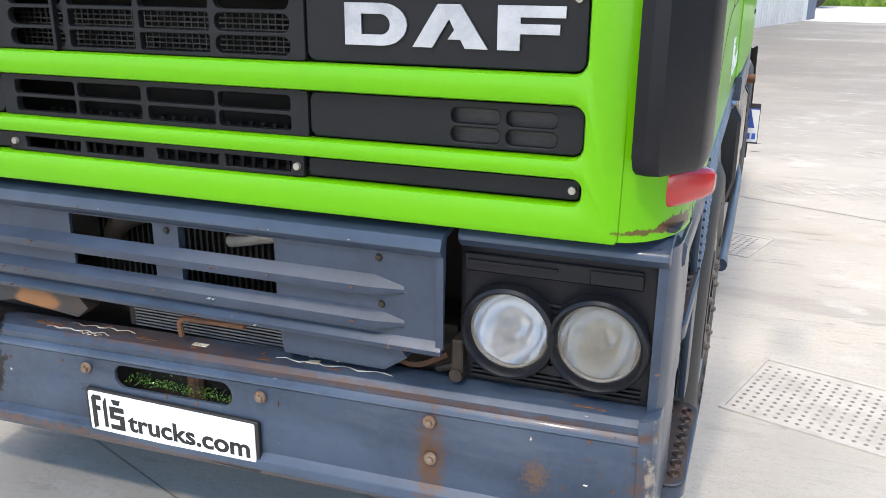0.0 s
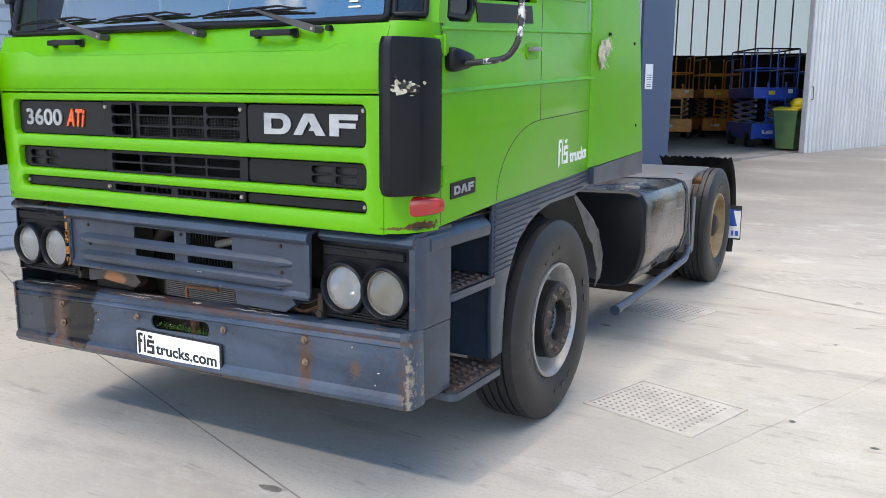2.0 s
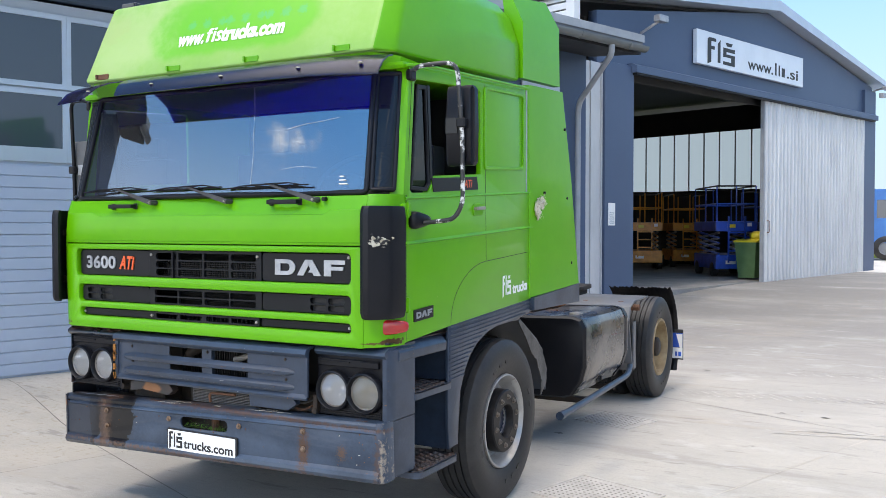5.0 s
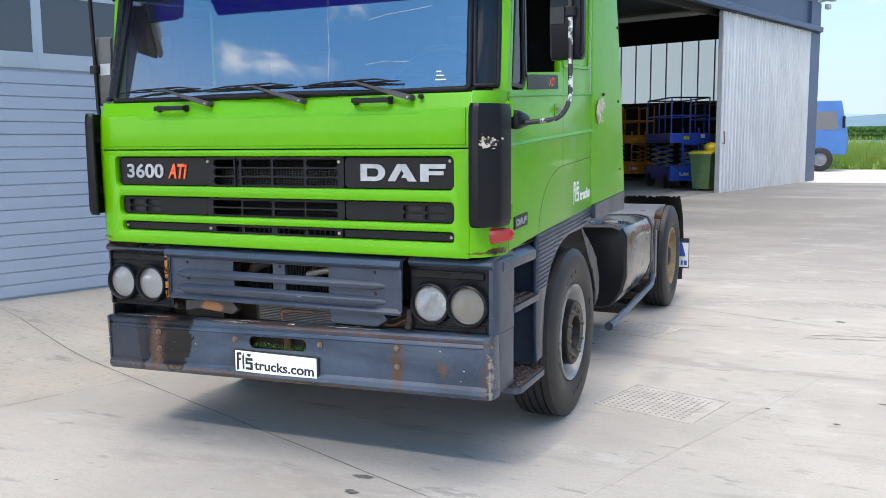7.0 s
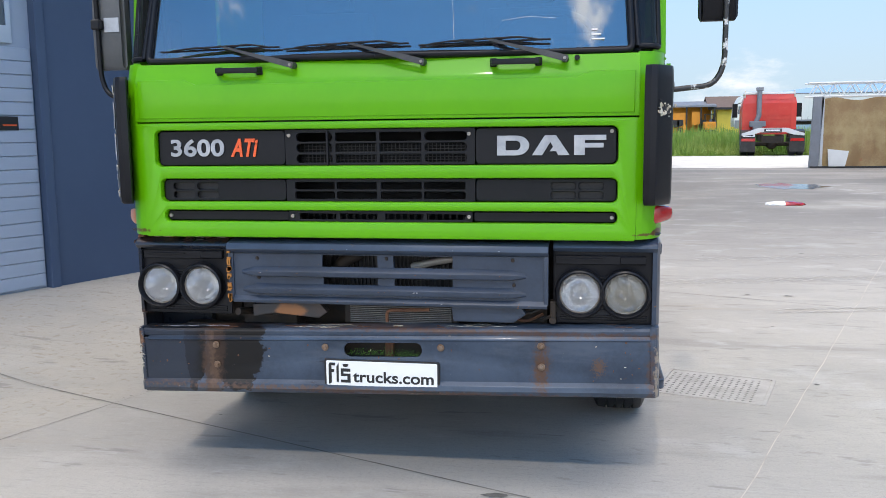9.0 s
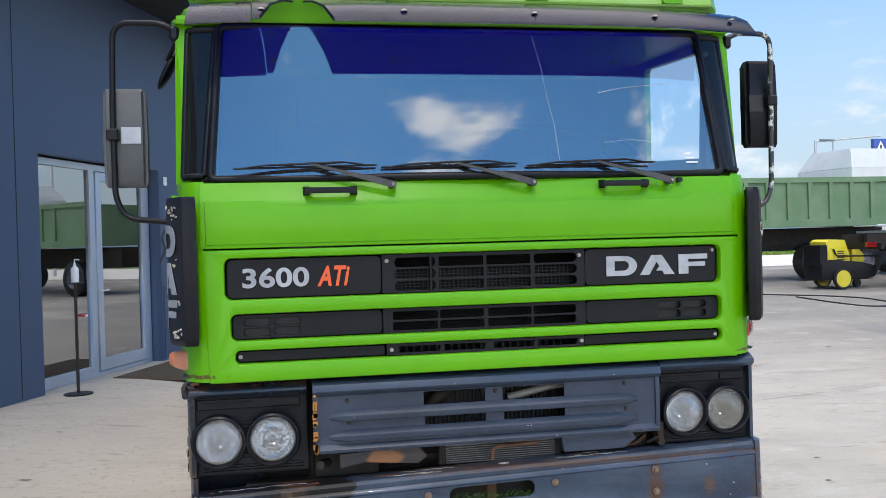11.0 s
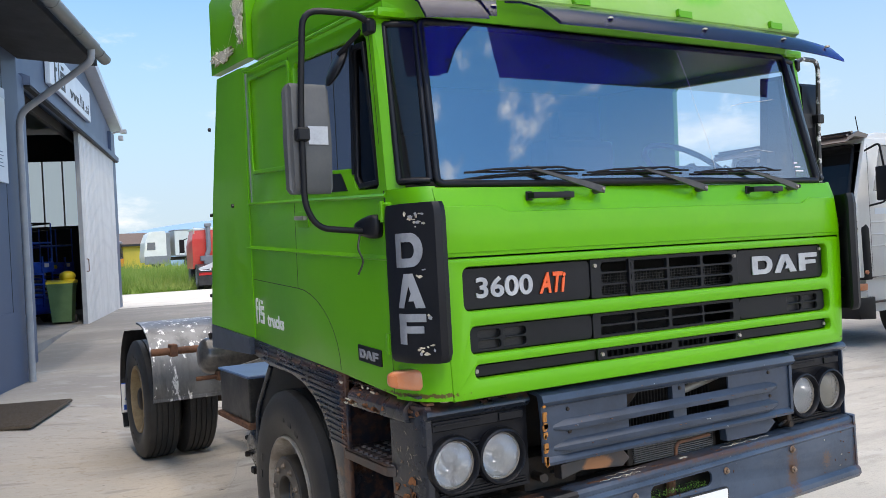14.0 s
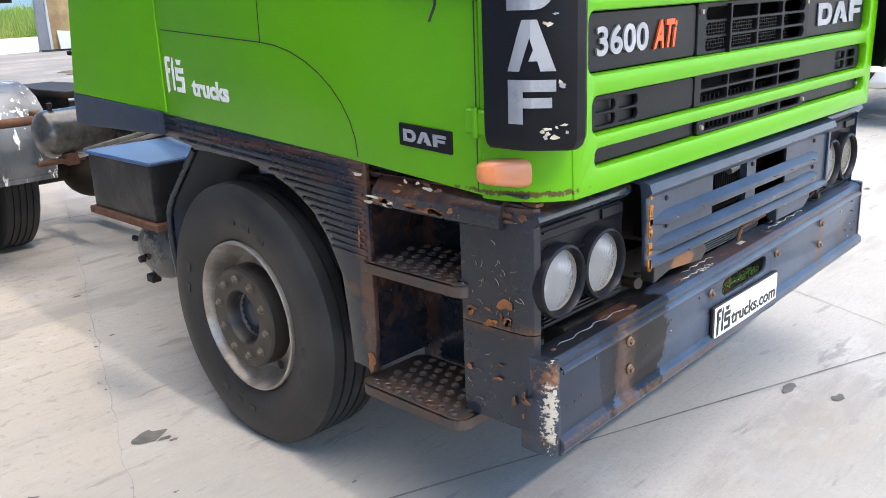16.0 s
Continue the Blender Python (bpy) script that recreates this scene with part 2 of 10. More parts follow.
def patch(m, color, centre, radii, amount=1.0, noise_scale=14.0, noise_amount=0.9, soft=0.25):
    """A stain, bare spot or fresh coat of paint with a ragged edge round a place on the thing."""
    nt = m.node_tree
    n, l = nt.nodes.new, nt.links.new
    b = nt.nodes["Principled BSDF"]
    old = b.inputs["Base Color"].links[0].from_socket
    tc, mp, gr, noi, add, r, mix = n("ShaderNodeTexCoord"), n("ShaderNodeMapping"), n("ShaderNodeVectorMath"), n("ShaderNodeTexNoise"), n("ShaderNodeMath"), n("ShaderNodeMapRange"), n("ShaderNodeMix")
    mp.vector_type = "POINT"
    mp.inputs["Location"].default_value = [-c / q if q else 0.0 for c, q in zip(centre, radii)]
    mp.inputs["Scale"].default_value = [1 / q if q else 0.0 for q in radii]
    gr.operation = "LENGTH"
    noi.inputs["Scale"].default_value, noi.inputs["Detail"].default_value, noi.inputs["Roughness"].default_value = noise_scale, 6, 0.65
    add.operation = "MULTIPLY_ADD"
    add.inputs[1].default_value = noise_amount
    r.interpolation_type = "SMOOTHSTEP"
    for k, v in (("From Min", 1 + noise_amount / 2 + soft), ("From Max", 1 + noise_amount / 2 - soft), ("To Max", amount)):
        r.inputs[k].default_value = v
    l(tc.outputs["Object"], mp.inputs["Vector"])
    l(mp.outputs["Vector"], gr.inputs[0])
    l(tc.outputs["Object"], noi.inputs["Vector"])
    l(noi.outputs["Fac"], add.inputs[0])
    l(gr.outputs["Value"], add.inputs[2])
    l(add.outputs[0], r.inputs["Value"])
    mix.data_type = "RGBA"
    mix.inputs["B"].default_value = (*color, 1)
    l(r.outputs["Result"], mix.inputs["Factor"])
    l(old, mix.inputs["A"])
    l(mix.outputs["Result"], b.inputs["Base Color"])
    return m


# sandier pour beside the office, traffic dirt towards the far yard, drag streaks
overlay(CONCRETE, (0.456, 0.401, 0.325), 0.9, 0.3, 0.15, 0.8, region=((-0.933, 0.36, 0), 2.2, 2.23))
overlay(CONCRETE, (0.259, 0.239, 0.216), 0.22, 0.44, 0.13, 0.85, region=((0, 1, 0), 5.0, 10.0), stretch=(0.6, 1.6, 1))
overlay(CONCRETE, (0.299, 0.275, 0.248), 1.1, 0.58, 0.06, 0.7, stretch=(0.35, 1.7, 1))
overlay(CONCRETE, (0.503, 0.488, 0.452), 1.7, 0.60, 0.05, 0.6, stretch=(0.8, 1.2, 1))
overlay(CONCRETE, (0.315, 0.295, 0.268), 55, 0.58, 0.08, 0.45)
overlay(CONCRETE, (0.535, 0.515, 0.488), 130, 0.60, 0.08, 0.5)
overlay(CONCRETE, (0.268, 0.244, 0.220), 5.5, 0.64, 0.03, 0.5, stretch=(0.5, 1.3, 1))
overlay(GREY, (0.044, 0.060, 0.088), 9, 0.60, 0.03, 0.6, stretch=(0.5, 1, 1))
overlay(GREY, (0.16, 0.075, 0.035), 30, 0.70, 0.02)
overlay(GREY_RUST, (0.014, 0.016, 0.022), 3, 0.50, 0.06, 0.9)
overlay(GREY_RUST, (0.10, 0.045, 0.022), 7, 0.70, 0.04, 0.9)
overlay(GREY_RUST, (0.34, 0.27, 0.19), 34, 0.72, 0.015)
overlay(GREY_RUST, (0.20, 0.08, 0.03), 16, 0.71, 0.03, 0.9)
overlay(GREY_RUST, (0.38, 0.32, 0.24), 55, 0.71, 0.015, 0.9, stretch=(1, 1, 0.35))
overlay(GREEN, (0.30, 0.45, 0.16), 26, 0.75, 0.02, 0.7)

BUMPER = surface("slate grey bumper paint", (0.049, 0.072, 0.108), 0.36, coat=0.18, tint=(0.020, 0.031, 0.050), scale=3, amount=0.8, bump=0.06, bump_scale=25, spots=(0.09, 0.04, 0.02), spot_scale=16, spot_at=0.72, spot_soft=0.02)
overlay(BUMPER, (0.078, 0.094, 0.120), 5, 0.57, 0.05, 0.45, stretch=(0.3, 1, 1.5))
patch(BUMPER, (0.004, 0.0045, 0.006), (-0.70, 0, 0.66), (0.13, 0, 0.22), 1.0, 16, 1.0, 0.03)
patch(BUMPER, (0.004, 0.0045, 0.006), (-0.91, 0, 0.64), (0.055, 0, 0.18), 1.0, 16, 1.1, 0.03)
patch(BUMPER, (0.014, 0.019, 0.030), (-1.06, 0, 0.62), (0.17, 0, 0.30), 0.75, 9, 1.2)
patch(BUMPER, (0.060, 0.034, 0.023), (-0.82, 0, 0.65), (0.05, 0, 0.36), 0.92, 30, 2.4, 0.4)
patch(BUMPER, (0.14, 0.085, 0.055), (-0.815, 0, 0.60), (0.02, 0, 0.2), 0.5, 60, 4.0, 0.7)
patch(BUMPER, (0.035, 0.02, 0.014), (-0.79, 0, 0.70), (0.03, 0, 0.12), 0.9, 40, 3.0, 0.4)
patch(BUMPER, (0.10, 0.045, 0.018), (0.728, 0, 0.60), (0.030, 0, 0.10), 0.85, 60, 3.4, 0.7)
patch(BUMPER, (0.12, 0.065, 0.035), (0.98, 0, 0.62), (0.022, 0, 0.03), 0.8, 90, 6.0, 0.7)
patch(BUMPER, (0.30, 0.25, 0.19), (1.225, 0, 0.58), (0.008, 0, 0.10), 0.85, 34, 8.0, 0.7)
patch(BUMPER, (0.09, 0.045, 0.025), (1.20, 0, 0.58), (0.015, 0, 0.12), 0.6, 40, 6.0, 0.8)
patch(BUMPER, (0.010, 0.011, 0.014), (-1.0, 0, 0.752), (0.36, 0, 0.022), 0.9, 12, 1.0, 0.1)
patch(BUMPER, (0.075, 0.036, 0.022), (-0.80, 0, 0.76), (0.09, 0, 0.022), 0.9, 26, 1.6, 0.3)
patch(BUMPER, (0.52, 0.47, 0.38), (-1.192, -0.036, 0.575), (0.012, 0.022, 0.09), 0.9, 60, 8.0, 0.35)
patch(BUMPER, (0.16, 0.07, 0.03), (-1.19, 0, 0.68), (0.018, 0, 0.03), 0.85, 40, 6.0, 0.3)
overlay(BUMPER, (0.34, 0.33, 0.30), 46, 0.70, 0.012, 0.8, stretch=(0.8, 1, 1.1))
overlay(BUMPER, (0.10, 0.05, 0.028), 30, 0.69, 0.02, 0.8, stretch=(0.8, 1, 1.0))
overlay(BUMPER, (0.012, 0.013, 0.016), 9, 0.66, 0.02, 0.6, stretch=(0.5, 1, 1.4))
patch(BUMPER, (0.09, 0.042, 0.022), (0.6, 0, 0.758), (0.9, 0, 0.008), 0.6, 40, 5.0, 0.9)
patch(BUMPER, (0.08, 0.038, 0.02), (-0.2, 0, 0.765), (1.3, 0, 0.006), 0.55, 40, 5.0, 0.9)
patch(BUMPER, (0.10, 0.05, 0.028), (0.2, 0, 0.472), (1.2, 0, 0.012), 0.75, 50, 5.0, 0.7)
patch(BUMPER, (0.40, 0.36, 0.29), (0.75, 0, 0.462), (0.4, 0, 0.005), 0.7, 70, 9.0, 0.5)
for z in (0.80, 1.165):
    patch(GREY_RUST, (0.09, 0.042, 0.022), (-1.2, 0.3, z), (0, 0.5, 0.012), 0.8, 22, 9.0, 1.6)
patch(GREY_RUST, (0.13, 0.055, 0.028), (-1.2, 0.5, 1.20), (0, 0.25, 0.05), 0.45, 18, 4.0, 0.5)
patch(GREY_RUST, (0.11, 0.048, 0.024), (-1.2, 1.2, 1.235), (0, 0.75, 0.012), 0.6, 24, 6.0, 0.8)
patch(GREY_RUST, (0.15, 0.065, 0.03), (-1.2, 0.67, 0.9), (0, 0.03, 0.4), 0.5, 20, 4.0, 0.6)
overlay(GREY_RUST, (0.30, 0.27, 0.23), 90, 0.70, 0.015, 0.7, stretch=(1, 0.5, 1.6))
overlay(CONCRETE, (0.433, 0.399, 0.347), 0.9, 0.32, 0.15, 0.6, region=((-1, 0, 0), 1.2, 1.9))
overlay(CONCRETE, (0.157, 0.146, 0.130), 12, 0.735, 0.012, 0.8)
overlay(CONCRETE, (0.236, 0.220, 0.197), 2.6, 0.665, 0.02, 0.5, stretch=(0.5, 1.6, 1))
overlay(CONCRETE, (0.370, 0.347, 0.311), 0.55, 0.56, 0.07, 0.6)
overlay(CONCRETE, (0.393, 0.338, 0.268), 0.9, 0.62, 0.05, 0.45, stretch=(0.4, 1.4, 1))
overlay(CONCRETE, (0.229, 0.212, 0.190), 210, 0.63, 0.05, 0.45)
overlay(CONCRETE, (0.494, 0.477, 0.450), 28, 0.655, 0.03, 0.4, stretch=(0.6, 1.3, 1))
overlay(CONCRETE, (0.178, 0.168, 0.154), 0.30, 0.45, 0.12, 0.75, region=((0, 1, 0), 8.0, 13.0), stretch=(0.7, 1.6, 1))
overlay(CONCRETE, (0.240, 0.226, 0.206), 3.2, 0.63, 0.025, 0.6, stretch=(0.45, 2.2, 1))
overlay(CONCRETE, (0.480, 0.466, 0.437), 4.5, 0.66, 0.02, 0.5, stretch=(0.3, 1.8, 1))
overlay(CONCRETE, (0.288, 0.240, 0.182), 16, 0.60, 0.05, 0.5, region=((-0.933, 0.36, 0), 2.2, 2.4))
overlay(CONCRETE, (0.27, 0.255, 0.235), 26, 0.60, 0.08, 0.24, stretch=(0.22, 1.6, 1), turn=21)
overlay(CONCRETE, (0.50, 0.48, 0.445), 34, 0.62, 0.07, 0.22, stretch=(0.25, 1.7, 1), turn=21)
BLUE_WALL = surface("dark blue wall panel", (0.066, 0.098, 0.164), 0.45, tint=(0.078, 0.113, 0.182), scale=0.7, amount=0.6, bump=0.02, bump_scale=30)
GREY_DOOR = surface("grey sectional door", (0.36, 0.42, 0.52), 0.4, tint=(0.41, 0.47, 0.56), scale=0.6, amount=0.5, bump=0.03, bump_scale=60)
STEEL_SHEET = surface("galvanised sheet", (0.56, 0.57, 0.58), 0.42, metal=0.2, tint=(0.44, 0.45, 0.46), scale=1.5, amount=0.7, stretch=(1, 1, 0.3))
WHITE = surface("white paint", (0.72, 0.72, 0.70), 0.35, coat=0.3, tint=(0.6, 0.6, 0.57), scale=2, amount=0.5)
GRASS = surface("field grass", (0.10, 0.17, 0.03), 0.9, tint=(0.17, 0.22, 0.05), scale=0.25, amount=0.9, bump=0.5, bump_scale=3)


patch(GREEN, (0.075, 0.028, 0.014), (1.225, 0.075, 1.212), (0.05, 0.085, 0.016), 0.97, 45, 3.0, 0.12)
patch(GREEN, (0.10, 0.04, 0.02), (1.19, 0.0, 1.205), (0.16, 0.06, 0.006), 0.9, 45, 4.0, 0.2)
patch(GREEN, (0.09, 0.036, 0.018), (-1.21, 0.05, 1.206), (0.12, 0.16, 0.008), 0.9, 45, 4.0, 0.2)
for m, level in ((BLACK, 0.22), (GREY, 0.32), (BUMPER, 0.3), (GREY_RUST, 0.32), (GREEN, 0.22), (GREEN_ROOF, 0.3), (BLUE_WALL, 0.25), (DARK, 0.3), (RUBBER, 0.4)):
    m.node_tree.nodes["Principled BSDF"].inputs["Specular IOR Level"].default_value = level


# ---- building helpers ----
def part(name, bm, mat, parent=None, label="", smooth=None, kind=""):
    """One mesh object from a bmesh, under a thing, a part or nothing. smooth: angle in degrees for smooth shading."""
    me = bpy.data.meshes.new(name)
    bmesh.ops.recalc_face_normals(bm, faces=bm.faces)
    if smooth:
        for f in bm.faces:
            f.smooth = True
        for e in bm.edges:
            if len(e.link_faces) == 2 and e.calc_face_angle(0) > radians(smooth):
                e.smooth = False
    bm.to_mesh(me)
    bm.free()
    if mat:
        me.materials.append(mat)
    ob = new(name, me)
    if parent:
        ob.parent = parent
    return tagged(ob, label, kind=kind)


def thing(name, label, category, m=None, group="", kind=""):
    ob = new(name)
    ob.empty_display_size = 0.1
    if m is not None:
        ob.matrix_basis = m
    return tagged(ob, label, category, group, kind)


def box(bm, x0, x1, y0, y1, z0, z1, bevel=0.0, seg=2):
    vs = [bm.verts.new((x, y, z)) for z in (z0, z1) for y in (y0, y1) for x in (x0, x1)]
    fs = [bm.faces.new([vs[i] for i in q]) for q in ((0, 2, 3, 1), (4, 5, 7, 6), (0, 1, 5, 4), (1, 3, 7, 5), (3, 2, 6, 7), (2, 0, 4, 6))]
    if bevel:
        es = {e for f in fs for e in f.edges}
        bmesh.ops.bevel(bm, geom=list(es), offset=bevel, segments=seg, affect="EDGES", profile=0.7)
    return bm


def cuboid(*a, **k):
    return box(bmesh.new(), *a, **k)


def prism(pts, lo, hi, axis="x", bm=None, bevel=0.0, seg=2):
    """A polygon swept along an axis. axis x: pts are (y, z); y: (x, z); z: (x, y)."""
    bm = bm or bmesh.new()
    put = {"x": lambda p, a: (a, p[0], p[1]), "y": lambda p, a: (p[0], a, p[1]), "z": lambda p, a: (p[0], p[1], a)}[axis]
    r = [[bm.verts.new(put(p, a)) for p in pts] for a in (lo, hi)]
    k = len(pts)
    fs = [bm.faces.new(r[0][::-1]), bm.faces.new(r[1])]
    fs += [bm.faces.new((r[0][i], r[0][(i + 1) % k], r[1][(i + 1) % k], r[1][i])) for i in range(k)]
    if bevel:
        bmesh.ops.recalc_face_normals(bm, faces=fs)
        es = {e for f in fs for e in f.edges if len(e.link_faces) == 2 and e.calc_face_angle(0) > 0.5}
        bmesh.ops.bevel(bm, geom=list(es), offset=bevel, segments=seg, affect="EDGES", profile=0.7)
    return bm


def loft(rings, closed=True, caps=True, bm=None):
    """Faces between rings of points, each of one length."""
    bm = bm or bmesh.new()
    vs = [[bm.verts.new(p) for p in r] for r in rings]
    k = len(rings[0])
    for a, b in zip(vs, vs[1:]):
        for i in range(k if closed else k - 1):
            j = (i + 1) % k
            bm.faces.new((a[i], a[j], b[j], b[i]))
    if caps and closed:
        bm.faces.new(vs[0][::-1])
        bm.faces.new(vs[-1])
    return bm


def lathe(profile, axis="x", seg=40, centre=(0, 0, 0), bm=None):
    """A profile of (along, radius) turned round an axis through centre."""
    bm = bm or bmesh.new()
    rings = []
    for a, r in profile:
        ring = []
        for i in range(seg):
            c, s = r * math.cos(2 * math.pi * i / seg), r * math.sin(2 * math.pi * i / seg)
            p = {"x": (a, c, s), "y": (c, a, s), "z": (c, s, a)}[axis]
            ring.append(Vector(p) + Vector(centre))
        rings.append(ring)
    return loft(rings, True, False, bm)


def rod(a, b, r, seg=10, bm=None, r2=None):
    bm = bm or bmesh.new()
    a, b = Vector(a), Vector(b)
    q = (b - a).to_track_quat("Z", "Y")
    r2 = r if r2 is None else r2
    rings = [[o + q @ Vector((rad * math.cos(2 * math.pi * i / seg), rad * math.sin(2 * math.pi * i / seg), 0)) for i in range(seg)] for o, rad in ((a, r), (b, r2))]
    return loft(rings, True, True, bm)


def pipe(points, r, seg=10, bm=None, steps=5, round_by=0.06):
    """A bent tube through points, with rounded bends."""
    pts = [Vector(p) for p in points]
    way = [pts[0]]
    for p, q, s in zip(pts, pts[1:], pts[2:]):
        d = min(round_by, (q - p).length / 2, (s - q).length / 2)
        a, b = q + (p - q).normalized() * d, q + (s - q).normalized() * d
        for i in range(steps + 1):
            t = i / steps
            way.append(a * (1 - t) ** 2 + q * 2 * t * (1 - t) + b * t * t)
    way.append(pts[-1])
    rings, up = [], None
    for i, p in enumerate(way):
        d = (way[min(i + 1, len(way) - 1)] - way[max(i - 1, 0)]).normalized()
        if up is None:
            up = d.orthogonal().normalized()
        up = (up - d * up.dot(d)).normalized()
        side = d.cross(up)
        rings.append([p + r * (math.cos(2 * math.pi * k / seg) * up + math.sin(2 * math.pi * k / seg) * side) for k in range(seg)])
    return loft(rings, True, True, bm)


def round_rect(x0, x1, y0, y1, r, seg=5):
    r = min(r, (x1 - x0) / 2.01, (y1 - y0) / 2.01)
    out = []
    for cx, cy, a0 in ((x1 - r, y0 + r, -90), (x1 - r, y1 - r, 0), (x0 + r, y1 - r, 90), (x0 + r, y0 + r, 180)):
        for i in range(seg + 1):
            a = radians(a0 + 90 * i / seg)
            out.append((cx + r * math.cos(a), cy + r * math.sin(a)))
    return out


def circle(cx, cy, r, seg=16):
    return [(cx + r * math.cos(2 * math.pi * i / seg), cy + r * math.sin(2 * math.pi * i / seg)) for i in range(seg)]


def sheet(outlines, thick, plane="xz", at=0.0, bevel=0.0):
    """A plate with holes: the first outline is its edge, the rest its holes. It lies in a plane at the given place and is thick both ways by half."""
    cu = bpy.data.curves.new("outline", "CURVE")
    cu.dimensions, cu.fill_mode = "2D", "BOTH"
    cu.extrude, cu.bevel_depth, cu.bevel_resolution = max(thick / 2 - bevel, 0.0001), bevel, 1
    cu.offset = -bevel
    for pts in outlines:
        sp = cu.splines.new("POLY")
        sp.points.add(len(pts) - 1)
        for q, p in zip(sp.points, pts):
            q.co = (p[0], p[1], 0, 1)
        sp.use_cyclic_u = True
    ob = bpy.data.objects.new("outline", cu)
    scene.collection.objects.link(ob)
    me = bpy.data.meshes.new_from_object(ob.evaluated_get(bpy.context.evaluated_depsgraph_get()))
    bm = bmesh.new()
    bm.from_mesh(me)
    bpy.data.objects.remove(ob)
    bpy.data.meshes.remove(me)
    bpy.data.curves.remove(cu)
    bmesh.ops.remove_doubles(bm, verts=bm.verts, dist=0.00005)
    m = {"xz": Matrix(((1, 0, 0, 0), (0, 0, -1, at), (0, 1, 0, 0), (0, 0, 0, 1))),
         "yz": Matrix(((0, 0, 1, at), (1, 0, 0, 0), (0, 1, 0, 0), (0, 0, 0, 1))),
         "xy": Matrix(((1, 0, 0, 0), (0, 1, 0, 0), (0, 0, 1, at), (0, 0, 0, 1)))}[plane]
    bm.transform(m)
    return bm


def lettering(text, height, m, thick=0.003, bold=0.0, spacing=1.0, squeeze=1.0, shear=0.0):
    """Raised letters as a bmesh, the baseline's left end at the pose m, reading along its x, with z as its face."""
    cu = bpy.data.curves.new("letters", "FONT")
    cu.body, cu.size, cu.extrude, cu.offset, cu.space_character, cu.shear = text, height / 0.69, thick / 2, bold, spacing, shear
    ob = bpy.data.objects.new("letters", cu)
    scene.collection.objects.link(ob)
    me = bpy.data.meshes.new_from_object(ob.evaluated_get(bpy.context.evaluated_depsgraph_get()))
    bm = bmesh.new()
    bm.from_mesh(me)
    bpy.data.objects.remove(ob)
    bpy.data.meshes.remove(me)
    bpy.data.curves.remove(cu)
    bm.transform(m @ Matrix.Diagonal((squeeze, 1, 1, 1)))
    return bm


def width_of(bm):
    xs = [v.co.x for v in bm.verts]
    return max(xs) - min(xs)


def front_pose(x, y, z):
    """A face that looks towards -y, with text running along +x."""
    return Matrix(((1, 0, 0, x), (0, 0, -1, y), (0, 1, 0, z), (0, 0, 0, 1)))


# ---- ground ----
def smooth01(t):
    t = max(0.0, min(1.0, t))
    return t * t * (3 - 2 * t)






O0, OV = Vector((-1.65, 11.28)), Vector((0.940, -0.342))


def ground_z(x, y):
    """The yard rises gently to the office and to the far gate."""
    out = (Vector((x, y)) - O0).dot(OV)
    side = 0.17 * smooth01((2.6 - out) / 2.4)
    back = 0.43 * smooth01((y - 7.5) / 11.5) + 0.07 * smooth01((y - 28) / 12) + 1.05 * smooth01((y - 46) / 40)
    return max(side, back)


def make_ground():
    xs = [-400, -200, -90, -45, -22] + [-12 + 0.5 * i for i in range(61)] + [22, 28, 40, 60, 100, 200, 400]
    ys = [-300, -120, -60, -30, -16] + [-10 + 0.5 * i for i in range(81)] + [32, 35, 38, 42, 46, 50, 54, 58, 62, 66, 70, 75, 80, 86, 100, 160, 300, 700]
    return loft([[(x, y, ground_z(x, y)) for x in xs] for y in ys], False, False)


ground = tagged(part("ground", make_ground(), CONCRETE, smooth=40), "pale worn concrete yard with cracks and stains", "ground", kind="structure")


# ---- more materials for the truck ----
def visor_material():
    """Dark blue acrylic that lets some light through."""
    m = bpy.data.materials.new("blue acrylic visor")
    m.use_nodes = True
    nt = m.node_tree
    nt.nodes.clear()
    n, l = nt.nodes.new, nt.links.new
    out, mix, tr, df, gl, mix2, fr = (n("ShaderNodeOutputMaterial"), n("ShaderNodeMixShader"), n("ShaderNodeBsdfTransparent"), n("ShaderNodeBsdfDiffuse"),
                                      n("ShaderNodeBsdfGlossy"), n("ShaderNodeMixShader"), n("ShaderNodeFresnel"))
    tr.inputs["Color"].default_value = (0.05, 0.03, 0.75, 1)
    df.inputs["Color"].default_value = (0.035, 0.038, 0.058, 1)
    gl.inputs["Roughness"].default_value = 0.15
    fr.inputs["IOR"].default_value = 1.45
    mix.inputs["Fac"].default_value = 0.72
    l(df.outputs[0], mix.inputs[1])
    l(tr.outputs[0], mix.inputs[2])
    l(fr.outputs[0], mix2.inputs["Fac"])
    l(mix.outputs[0], mix2.inputs[1])
    l(gl.outputs[0], mix2.inputs[2])
    l(mix2.outputs[0], out.inputs["Surface"])
    return m


# stands in for the unlit space behind the grille slots
VOID = base_material("unlit black inside", (0.003, 0.003, 0.003), 0.9)
GRILLE_BLACK = surface("sun-faded black grille plastic", (0.009, 0.0095, 0.011), 0.45, tint=(0.014, 0.014, 0.016), scale=7, amount=0.7, bump=0.06, bump_scale=120)
VISOR = visor_material()
GRILLE_BLACK.node_tree.nodes["Principled BSDF"].inputs["Specular IOR Level"].default_value = 0.2
WIPER_GREY = surface("worn wiper paint", (0.035, 0.036, 0.038), 0.5, tint=(0.07, 0.068, 0.065), scale=14, amount=0.8)
MIRROR_METAL = base_material("lamp reflector", (0.85, 0.86, 0.88), 0.12, 1.0)
